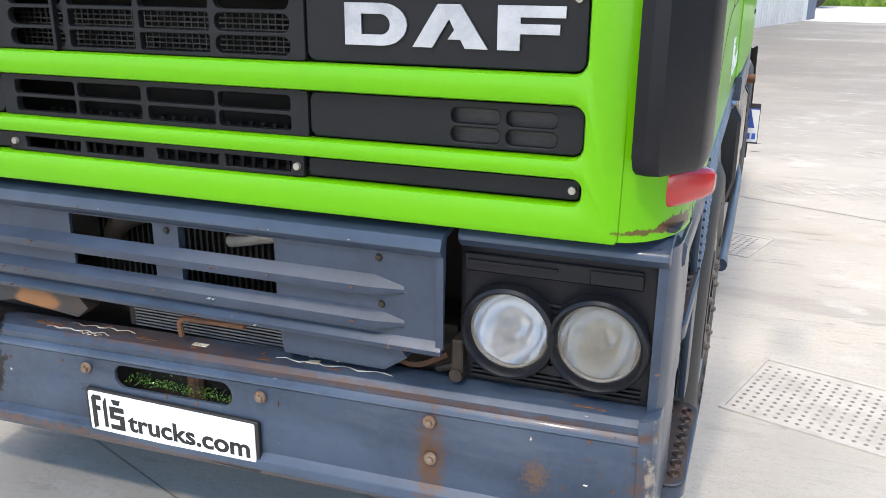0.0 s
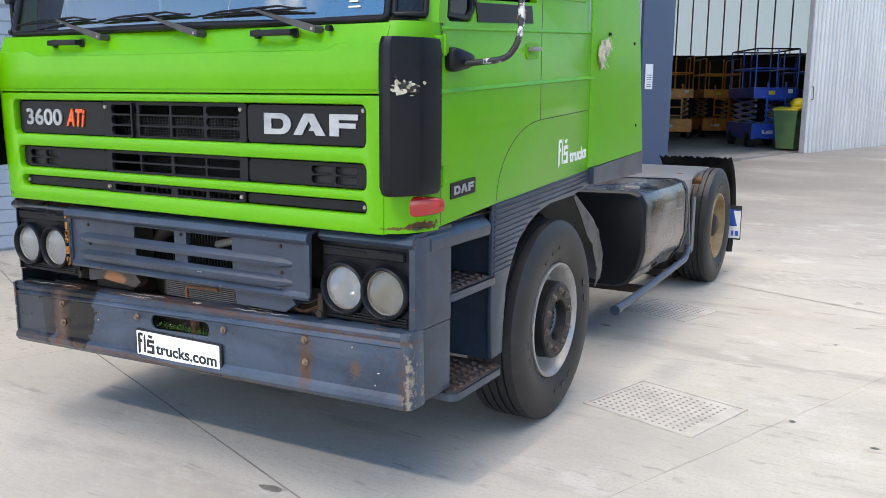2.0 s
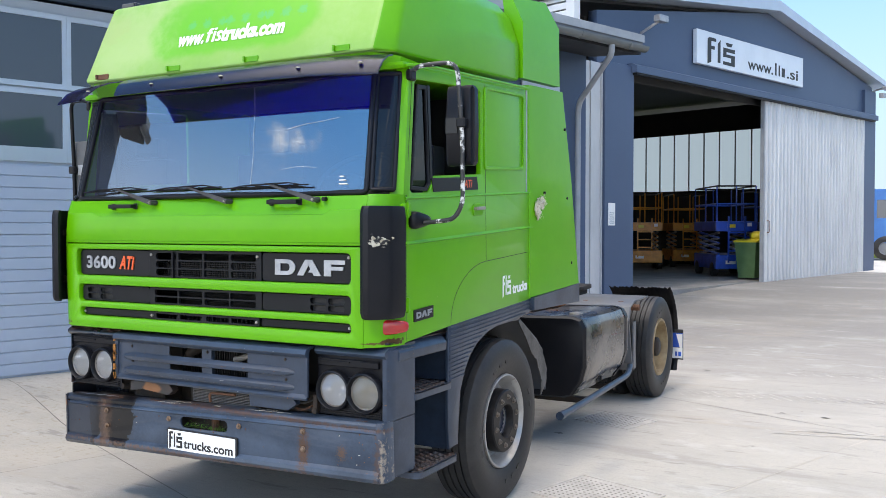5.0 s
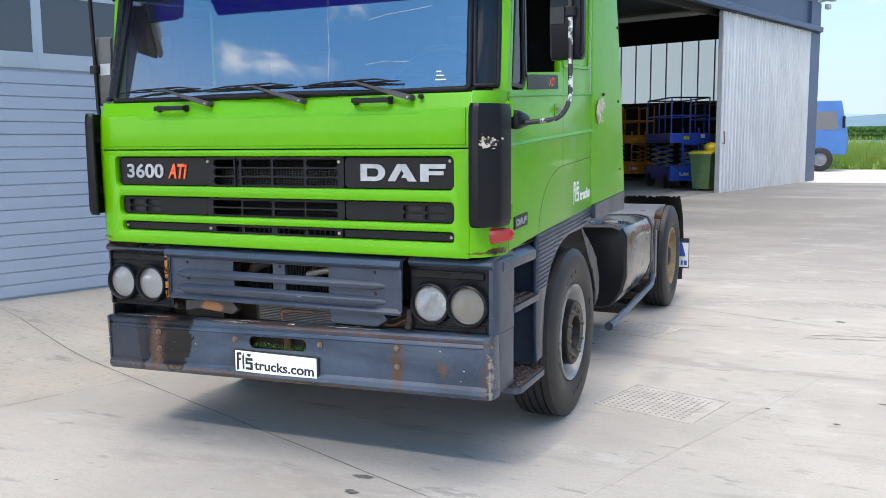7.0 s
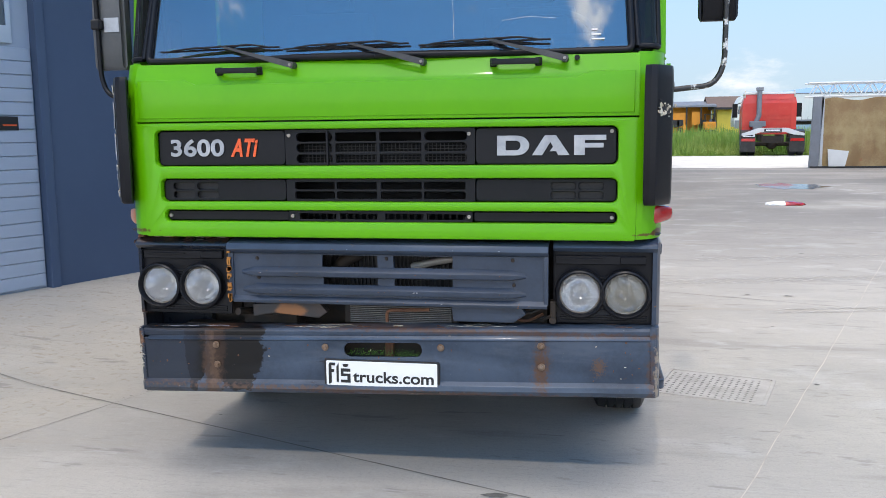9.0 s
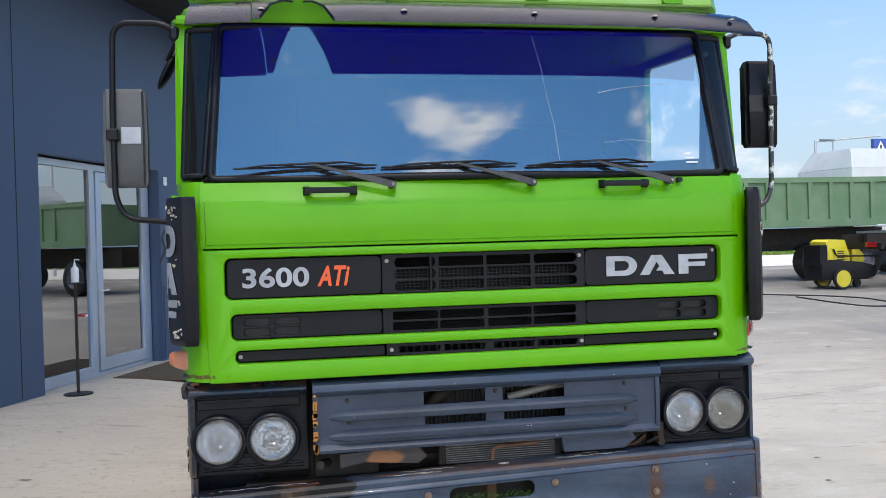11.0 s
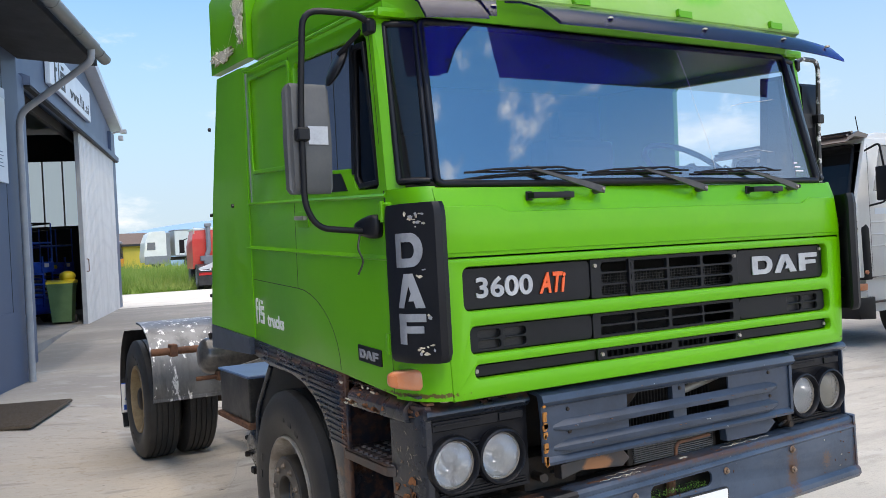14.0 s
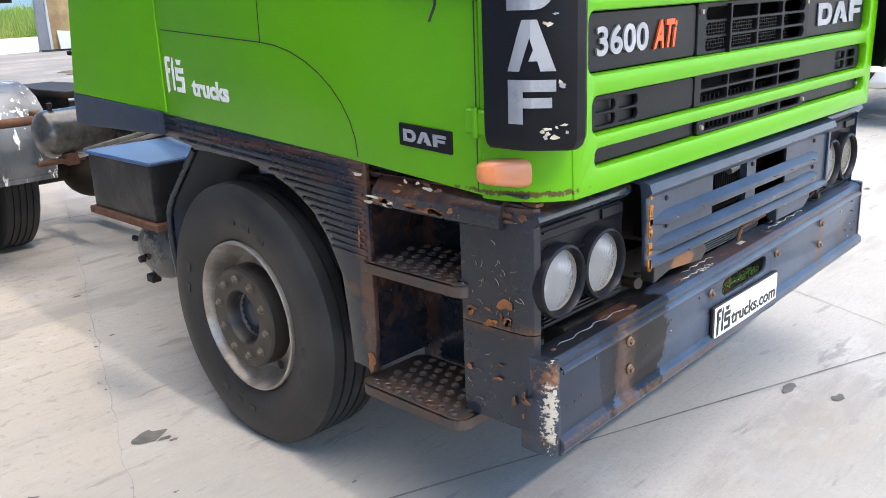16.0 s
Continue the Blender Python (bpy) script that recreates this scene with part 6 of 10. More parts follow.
def build_skirt(sx):
    low = [(1.90, 1.125), (1.62, 1.10), (1.30, 1.106), (1.16, 1.088), (1.03, 1.047), (0.93, 0.99), (0.86, 0.91), (0.80, 0.80), (0.778, 0.62), (0.77, 0.49), (0.66, 0.49), (0.645, 0.62), (0.645, 1.21), (1.90, 1.214)]
    mat = GREY if sx > 0 else GREY_RUST
    skirt = part("wheel_arch_panel", tilt(sheet([low], 0.02, "yz", 1.232 * sx, 0.004)), mat, truck, "ribbed dark wheel arch panel", 30)
    ribs = bmesh.new()

    def floor_at(y):
        pts = low[:10]
        for (ya, za), (yb, zb) in zip(pts, pts[1:]):
            if yb <= y <= ya:
                return za + (zb - za) * (ya - y) / (ya - yb + 1e-6)
        return 0.5
    for k in range(14):
        z = 1.196 - k * 0.0235
        ys = [0.66 + i * 0.02 for i in range(65)]
        ok = [y for y in ys if floor_at(y) < z - 0.012]
        if not ok:
            continue
        end = 0.66
        for y in ys:
            if floor_at(y) < z - 0.012:
                end = y
            else:
                break
        if floor_at(1.9) < z - 0.012:
            end = 1.94
        if end > 0.7:
            prism([(sx * 1.240, z - 0.006), (sx * 1.2485, z - 0.003), (sx * 1.2485, z + 0.003), (sx * 1.240, z + 0.006)], 0.66, end, "y", ribs)
    part("panel_ribs", tilt(ribs), mat, skirt)
    # liner: hidden over the wheel, its bent rear end hangs free behind the tyre
    rear = [(1.74, 1.165), (2.06, 0.985), (2.16, 0.90), (2.235, 0.76), (2.235, 0.60)] if sx > 0 else [(1.73, 1.165), (1.955, 0.94), (2.01, 0.86), (2.015, 0.74), (1.99, 0.58)]
    over = [(0.80, 0.52), (0.815, 0.80), (0.88, 0.94), (0.98, 1.05), (1.10, 1.11), (1.30, 1.155), (1.55, 1.17)] + rear
    xa, xb = sorted((sx * 0.80, sx * 1.205))
    liner = part("wheel_liner", prism(over + [(y + 0.006, z + 0.014) for y, z in reversed(over)], xa, xb, "x"), MUDGUARD_PLAIN, truck, "dark dirty wheel arch liner", 30)
    rnd = random.Random(17)
    if sx > 0:
        torn = [(y + rnd.uniform(-0.01, 0.01), z + rnd.uniform(-0.008, 0.008)) for (ya, za), (yb, zb) in zip(rear, rear[1:]) for y, z in [(ya + (yb - ya) * k / 4, za + (zb - za) * k / 4) for k in range(4)]]
        inner = [(y - 0.10 * min(1.0, k / 5 + 0.2), z - 0.07 * min(1.0, k / 5 + 0.2)) for k, (y, z) in enumerate(torn)]
        part("liner_edge", prism(torn + inner[::-1], 1.206, 1.214, "x"), MUDGUARD_TORN, liner, "torn dusty liner edge")
    else:
        part("liner_edge", pipe([(-1.20, y, z) for y, z in rear], 0.016, 8, round_by=0.08), GREY_RUST, liner, "rolled black liner edge", 50)


# ---- wheels ----
HUB_BLACK = surface("worn black hub paint", (0.016, 0.015, 0.015), 0.36, tint=(0.034, 0.029, 0.025), scale=12, amount=0.7, low=0.45, high=0.7)
HUB_BROWN = surface("stained hub steel", (0.042, 0.036, 0.031), 0.4, metal=0.3, tint=(0.030, 0.026, 0.023), scale=12, amount=0.8, low=0.45, high=0.7)
HUB_CAP = surface("dark blue hub cap", (0.012, 0.019, 0.036), 0.3, tint=(0.02, 0.028, 0.045), scale=14)
HUB_BLACK.node_tree.nodes["Principled BSDF"].inputs["Specular IOR Level"].default_value = 0.12
NUT = surface("brown wheel nut", (0.13, 0.105, 0.085), 0.42, metal=0.4, tint=(0.16, 0.13, 0.10), scale=30)

def tyre_profile(w, r_out, r_in):
    h = w / 2
    p = [(-h * 0.72, r_in), (-h * 0.86, r_in + 0.02), (-h * 1.0, r_in + (r_out - r_in) * 0.5), (-h * 0.97, r_out - 0.055), (-h * 0.86, r_out - 0.018), (-h * 0.78, r_out - 0.004)]
    grooves = 4
    for g in range(grooves):
        x = -h * 0.78 + (h * 1.56) * (g + 1) / (grooves + 1)
        p += [(x - 0.006, r_out), (x - 0.005, r_out - 0.012), (x + 0.005, r_out - 0.012), (x + 0.006, r_out)]
    return p + [(-a, b) for a, b in reversed(p[:6])]


def build_wheel(sx, y, kind, xc):
    """kind: front (disc outward) or rear (disc sunk). xc: the tyre's middle."""
    flip = 1 if sx > 0 else -1
    wheel = part("wheel", lathe([(flip * a, r) for a, r in ([(0.02, 0.0001), (0.02, 0.08)] if kind == "rear" else [(0.06, 0.0001), (0.06, 0.075)])], "x", 20, (xc, y, 0.532)), DARK, truck, "large worn truck wheel")
    t = lathe([(flip * a, r) for a, r in tyre_profile(0.305, 0.536, 0.298)], "x", 72, (xc, y, 0.532))
    tyre = part("tyre", t, RUBBER, wheel, "worn black truck tyre", 35)
    # raised marks on the wall
    marks = bmesh.new()
    for k in range(26):
        if k % 13 in (0, 1, 2, 7, 8):
            a = radians(k * 360 / 26)
            m = Matrix.Translation((xc, y, 0.532)) @ Matrix.Rotation(a, 4, "X") @ Matrix.Translation((flip * 0.149, 0, 0.40))
            b = cuboid(-0.002, 0.002, -0.02, 0.02, -0.018, 0.018)
            b.transform(m)
            me = bpy.data.meshes.new("m")
            b.to_mesh(me)
            b.free()
            marks.from_mesh(me)
            bpy.data.meshes.remove(me)
    part("tread_relief", marks, RUBBER, tyre, kind="stuff")
    if kind == "front":
        rim = [(0.122, 0.308), (0.137, 0.306), (0.140, 0.297), (0.128, 0.288), (0.10, 0.276), (0.06, 0.262), (0.035, 0.245), (0.05, 0.215), (0.09, 0.19), (0.098, 0.18), (0.098, 0.09), (0.07, 0.085), (0.03, 0.08)]
        mat = RIM_FRONT if sx > 0 else RIM_BROWN
    else:
        rim = [(0.122, 0.308), (0.135, 0.302), (0.137, 0.282), (0.12, 0.276), (0.06, 0.262), (-0.02, 0.255), (-0.06, 0.235), (-0.075, 0.19), (-0.075, 0.13), (-0.03, 0.12), (0.0, 0.09)]
        mat = RIM_TAN
    r = part("rim", lathe([(flip * a, q) for a, q in rim], "x", 56, (xc, y, 0.532)), mat, wheel, ("silver steel rim" if sx > 0 else "rust-stained grey rim") if kind == "front" else "dusty tan rim", 40)
    if kind == "front":
        part("hub_ring", lathe([(flip * a, q) for a, q in [(0.07, 0.208), (0.140, 0.205), (0.148, 0.196), (0.148, 0.112), (0.138, 0.104), (0.05, 0.10)]], "x", 48, (xc, y, 0.532)), HUB_BLACK if sx > 0 else HUB_BROWN, wheel, "black hub ring" if sx > 0 else "brown stained hub ring", 40)
        part("hub_cap", lathe([(flip * a, q) for a, q in [(0.10, 0.102), (0.104, 0.094), (0.085, 0.088), (0.08, 0.06), (0.098, 0.05), (0.102, 0.034), (0.098, 0.0001)]], "x", 20, (xc, y, 0.532)), HUB_CAP, wheel, smooth=40)
        nr, nx = 0.158, 0.146
    else:
        part("hub_cap", lathe([(flip * a, q) for a, q in [(-0.03, 0.12), (0.10, 0.10), (0.115, 0.08), (0.12, 0.0001)]], "x", 28, (xc, y, 0.532)), DARK, wheel, smooth=40)
        nr, nx = 0.165, -0.075
    for i in range(10):
        a = 2 * math.pi * (i + 0.3) / 10
        cy, cz = y + nr * math.cos(a), 0.532 + nr * math.sin(a)
        nut = lathe([(flip * (nx - 0.002), 0.020), (flip * (nx + 0.003), 0.020), (flip * (nx + 0.004), 0.0145), (flip * (nx + 0.014), 0.0135), (flip * (nx + 0.016), 0.008), (flip * (nx + 0.020), 0.007), (flip * (nx + 0.020), 0.0001)], "x", 8, (xc, cy, cz))
        part("wheel_nut", nut, NUT, wheel)
    if kind == "front":
        for i in range(10):
            a = 2 * math.pi * (i + 0.8) / 10
            if i % 2 == 0:
                part("hand_hole", lathe([(flip * 0.058, 0.021), (flip * 0.066, 0.0001)], "x", 12, (xc, y + 0.226 * math.cos(a), 0.532 + 0.226 * math.sin(a))), LETTER_BLACK, r)
    if kind == "rear":
        inner = lathe([(a, q) for a, q in tyre_profile(0.29, 0.534, 0.285)], "x", 64, (xc - sx * 0.335, y, 0.532))
        part("inner_tyre", inner, RUBBER, wheel, "", 35)
        part("inner_drum", lathe([(-0.14, 0.29), (-0.14, 0.0001), (0.14, 0.0001), (0.14, 0.29)], "x", 24, (xc - sx * 0.335, y, 0.532)), DARK, wheel)


# ---- chassis, tank, boxes, mudguards ----
DENTED = surface("dented dusty black steel", (0.035, 0.036, 0.038), 0.28, coat=0.4, tint=(0.12, 0.115, 0.105), scale=9, amount=0.9, bump=0.4, bump_scale=9, spots=(0.20, 0.19, 0.17), spot_scale=20, spot_at=0.64, spot_soft=0.04)
def build_chassis():
    for sx in (1, -1):
        part("chassis_rail", sided(sx, join(cuboid(0.36, 0.44, 0.5, 6.25, 0.70, 0.96, 0.005, 1))), DARK, truck, "dark chassis rail")
    part("chassis_floor", cuboid(-0.9, 0.9, 0.35, 2.1, 0.95, 1.0), DARK, truck)
    part("engine", join(cuboid(-0.36, 0.36, 0.35, 1.7, 0.55, 1.15, 0.05), cuboid(-0.2, 0.2, 1.7, 2.7, 0.6, 0.95, 0.08)), DARK, truck, "dark engine and gearbox")
    part("front_axle", join(rod((-1.0, 1.44, 0.48), (1.0, 1.44, 0.48), 0.06), cuboid(-0.45, -0.37, 0.8, 2.1, 0.55, 0.62), cuboid(0.37, 0.45, 0.8, 2.1, 0.55, 0.62)), DARK, truck)
    diff = bmesh.new()
    bmesh.ops.create_uvsphere(diff, u_segments=18, v_segments=12, radius=0.26)
    diff.transform(Matrix.Translation((0, 5.46, 0.505)))
    part("rear_axle", join(rod((-0.8, 5.46, 0.505), (0.8, 5.46, 0.505), 0.09), diff, rod((0, 2.6, 0.75), (0, 5.4, 0.55), 0.06)), DARK, truck, smooth=40)
    plate = sheet([[(-0.42, 4.75), (0.42, 4.75), (0.45, 5.2), (0.36, 5.75), (0.10, 5.75), (0.035, 5.3), (-0.035, 5.3), (-0.10, 5.75), (-0.36, 5.75), (-0.45, 5.2)]], 0.05, "xy", 1.14, 0.008)
    fw = part("fifth_wheel", plate, DARK, truck, "greasy fifth wheel coupling plate")
    part("coupling_base", join(cuboid(-0.4, -0.3, 5.0, 5.5, 0.96, 1.13, 0.01), cuboid(0.3, 0.4, 5.0, 5.5, 0.96, 1.13, 0.01), cuboid(-0.45, 0.45, 4.95, 5.55, 0.955, 0.975)), DARK, fw)
    part("cab_mount", join(cuboid(-0.5, 0.5, 2.0, 2.12, 0.95, 1.22, 0.01), cuboid(-0.7, -0.55, 2.4, 2.55, 0.95, 1.9, 0.02), rod((-0.9, 3.0, 0.95), (-0.55, 2.5, 1.4), 0.02)), DARK, truck)
    part("rear_crossbeam", cuboid(-0.45, 0.45, 6.15, 6.25, 0.68, 0.95), DARK, truck)
    # coiled hoses and clutter behind the cab
    part("air_line", join(pipe([(0.2, 2.9, 1.2), (0.1, 3.2, 1.35), (0.3, 3.5, 1.2), (0.15, 3.9, 1.15)], 0.014, 8, round_by=0.12), pipe([(-0.1, 2.9, 1.2), (-0.2, 3.3, 1.3), (0.0, 3.7, 1.18), (-0.1, 4.1, 1.12)], 0.014, 8, round_by=0.12)), LETTER_BLACK, truck, "black air lines", 50)
    part("catwalk", cuboid(-0.45, 0.55, 2.9, 4.0, 0.965, 0.985), STEP, truck, "worn steel catwalk")


def build_tank():
    def sec(y, s=1.0):
        pts = [(0.62, 0.44), (0.62, 1.03), (0.67, 1.06), (1.15, 1.072), (1.22, 1.05), (1.256, 0.985), (1.258, 0.66), (1.225, 0.54), (1.14, 0.42), (1.07, 0.40), (0.70, 0.39)]
        cx, cz = 0.94, 0.74
        return [(cx + (x - cx) * s, y, cz + (z - cz) * s) for x, z in pts]
    body = loft([sec(2.96, 0.90), sec(2.965, 0.955), sec(2.99, 0.985), sec(3.01), sec(3.5, 1.0), sec(3.85, 0.975), sec(4.0, 1.0), sec(4.16), sec(4.18, 0.97), sec(4.19, 0.93)])
    tank = part("fuel_tank", body, TANK_PAINT, truck, "scuffed black fuel tank", 35)
    for y in (4.07,):
        part("tank_strap", loft([sec(y, 1.012), sec(y + 0.06, 1.012)], True, True), BLACK, tank)
    part("end_cap", loft([sec(2.950, 0.93), sec(2.955, 0.96), sec(2.985, 1.008), sec(3.012, 1.010)], True, True), BLACK, tank, "black tank end", 25)
    part("filler_cap", lathe([(1.085, 0.055), (1.105, 0.058), (1.122, 0.052), (1.126, 0.03), (1.13, 0.0001)], "z", 24, (1.08, 3.22, -0.04)), RIM_STEEL, tank, "grey filler cap", 40)
    for y in (3.15, 3.85):
        part("tank_bracket", cuboid(0.44, 1.22, y, y + 0.06, 0.33, 0.38), DARK, tank)
    part("side_guard", join(pipe([(1.25, 2.44, 0.37), (1.255, 2.9, 0.38), (1.25, 4.2, 0.42), (1.20, 4.48, 0.50)], 0.027, 10, round_by=0.1), rod((1.25, 2.42, 0.37), (1.25, 2.50, 0.371), 0.033, 10)), GREY, truck, "grey bent side guard tube", 50)

    part("frame_bracket", cuboid(0.45, 0.62, 2.3, 2.9, 0.55, 0.98, 0.01, 1), DARK, truck)


BOX_STEEL = surface("scuffed steel box", (0.075, 0.068, 0.060), 0.4, metal=0.35, tint=(0.022, 0.020, 0.019), scale=4, amount=0.95, low=0.35, high=0.6, bump=0.15, bump_scale=12, spots=(0.13, 0.06, 0.03), spot_scale=6, spot_at=0.66, spot_soft=0.05)


def build_left_side():
    b = part("battery_box", prism([(-1.215, 0.80), (-1.215, 1.055), (-0.72, 1.055), (-0.72, 0.80)], 2.11, 2.70, "y", bevel=0.008), BOX_STEEL, truck, "dented dark battery box")
    part("box_lid", cuboid(-1.225, -0.71, 2.095, 2.72, 1.055, 1.072, 0.006, 1), GALV_BLUE, b, "lid with the sky's blue in its colour")
    part("box_tray", cuboid(-1.235, -0.71, 2.08, 2.73, 0.765, 0.80, 0.006, 1), RUST, b, "rusty tray")
    t = part("air_tank", lathe([(-1.16, 0.0001), (-1.155, 0.07), (-1.13, 0.115), (-1.10, 0.13), (-0.42, 0.13), (-0.40, 0.11)], "x", 28, (0, 3.45, 1.07)), TANK_PAINT, truck, "black cylindrical air tank", 40)
    part("tank_valve", lathe([(1.195, 0.012), (1.235, 0.016), (1.24, 0.0001)], "z", 8, (-1.07, 3.43, 0)), DARK, t)
    part("tank_fitting", join(rod((-1.2, 3.38, 0.925), (-0.95, 3.36, 0.93), 0.016), cuboid(-1.06, -0.99, 3.33, 3.41, 0.90, 0.965, 0.005, 1)), RUST, t)
    part("brace_rod", join(rod((-1.0, 3.3, 0.95), (-0.75, 2.5, 1.15), 0.012), rod((-0.95, 3.35, 0.97), (-0.65, 2.6, 1.17), 0.012)), RIM_STEEL, truck)
    pot = lathe([(-1.13, 0.0001), (-1.128, 0.035), (-1.118, 0.085), (-1.098, 0.125), (-1.065, 0.152), (-1.04, 0.160), (-1.03, 0.165), (-1.015, 0.162), (-0.62, 0.16), (-0.6, 0.12)], "x", 36, (0, 2.42, 0.60))
    for v in pot.verts:
        v.co.x += 0.012 * math.sin(23 * v.co.y) * math.sin(19 * v.co.z) * (1 if v.co.x < -1.0 else 0)
    unit = part("air_dryer", pot, DENTED, truck, "dented dusty black pot under the battery box", 40)
    part("pot_strap", join(lathe([(-0.95, 0.167), (-0.92, 0.167)], "x", 24, (0, 2.42, 0.60)), cuboid(-0.97, -0.9, 2.38, 2.46, 0.74, 0.80)), RUST, unit)
    part("pot_nut", lathe([(-1.15, 0.0001), (-1.15, 0.016), (-1.125, 0.02)], "x", 8, (0, 2.46, 0.55)), DARK, unit)
    part("pot_valve", rod((-1.08, 2.55, 0.62), (-1.09, 2.61, 0.62), 0.016, 8), DARK, unit)
    part("pot_drain", cuboid(-1.11, -1.06, 2.44, 2.50, 0.42, 0.46, 0.005, 1), DARK, unit)


def build_mudguards(sx):
    c = Vector((5.46, 0.505))
    mat = MUDGUARD if sx < 0 else MUDGUARD_PLAIN
    xa, xb = sorted((sx * 0.58, sx * 1.235))
    front = prism([(4.86, 0.42), (4.80, 0.50), (4.72, 0.92), (4.76, 1.05), (4.86, 1.10), (5.22, 1.115), (5.22, 1.10), (4.87, 1.085), (4.775, 1.04), (4.735, 0.92), (4.815, 0.505), (4.87, 0.43)], xa, xb, "x", bevel=0.003)
    if sx > 0:
        front.transform(Matrix.Translation((0, -0.42, 0)) @ Matrix.Translation((0, 4.8, 0)) @ Matrix.Diagonal((1, 1.35, 1, 1)) @ Matrix.Translation((0, -4.8, 0)))
    else:
        front.free()
        o = [(4.735, 0.60), (4.70, 0.66), (4.69, 0.80), (4.715, 0.94), (4.78, 1.06), (4.87, 1.145), (5.0, 1.205), (5.15, 1.235), (5.32, 1.24)]
        front = prism(o + [(y + 0.008, z - 0.016) for y, z in reversed(o)], xa, xb, "x")
    g = part("front_mudguard", front, mat, truck, "galvanised mudguard with white paint splashes" if sx < 0 else "dark grey rear mudguard", 30)
    if sx > 0:
        part("mudguard_edge", cuboid(1.225, 1.240, 4.42, 4.5, 0.44, 0.9, 0.003, 1), mat, g)
    else:
        part("mudguard_edge", cuboid(-1.235, -0.58, 4.72, 4.745, 0.585, 0.615, 0.004, 1), mat, g)
    part("mudguard_pipe", sided(sx, rod((0.3, 4.46, 1.03), (1.285, 4.46, 1.035), 0.03, 14)), RUST, truck, "rusty mudguard support tube", 40)
    for x in (0.72, 1.08):
        part("pipe_clamp", sided(sx, cuboid(x, x + 0.06, 4.42, 4.52, 0.99, 1.09, 0.006, 1)), RUST, truck)
    # ragged rubber flap at the back
    rnd = random.Random(21 + sx)
    rows = []
    n = 34
    a_list = [radians(a) for a in range(62, -32, -8)]
    for k, a in enumerate(a_list):
        row = []
        for i in range(n + 1):
            x = 0.56 + 0.70 * i / n
            ragged = (rnd.uniform(-0.035, 0.04) if k == 0 and sx > 0 else 0) + (0.012 if sx > 0 else 0.003) * math.sin(i * 2.1) * (1 - k / 14)
            aa = a + ragged
            row.append((sx * x, c.x + (0.68 + 0.008 * math.sin(i * 1.9)) * math.cos(aa), c.y + 0.72 * math.sin(aa)))
        rows.append(row)
    flap = loft(rows, False, False)
    bmesh.ops.solidify(flap, geom=flap.faces, thickness=0.012)
    part("rear_mudguard", flap, RUBBER, truck, "ragged black rear mudguard", 40)
    rim = 1.335 if sx > 0 else 1.275
    f2 = part("mud_flap", cuboid(*sorted((sx * 0.62, sx * rim)), 6.05, 6.06, 0.32, 0.66), RUBBER, truck, "black mud flap with blue and white print")
    part("flap_print", join(cuboid(*sorted((sx * 0.9, sx * (rim - 0.005))), 6.042, 6.0495, 0.46, 0.62)), BLUE_PAINT, f2)
    part("flap_print_light", join(prism([(sx * (rim - 0.005), 0.61), (sx * (rim - 0.075), 0.61), (sx * (rim - 0.035), 0.46), (sx * (rim - 0.005), 0.44)], 6.038, 6.041, "y"), cuboid(*sorted((sx * 0.9, sx * (rim - 0.005))), 6.042, 6.0495, 0.335, 0.455)), WHITE, f2)
    part("flap_bars", join(cuboid(*sorted((sx * (rim - 0.085), sx * (rim - 0.065))), 6.037, 6.0405, 0.36, 0.41), cuboid(*sorted((sx * (rim - 0.05), sx * (rim - 0.02))), 6.037, 6.0405, 0.36, 0.41)), BLUE_PAINT, f2)


BLUE_PAINT = surface("blue paint", (0.02, 0.09, 0.42), 0.4, coat=0.3, tint=(0.015, 0.05, 0.25), scale=5)


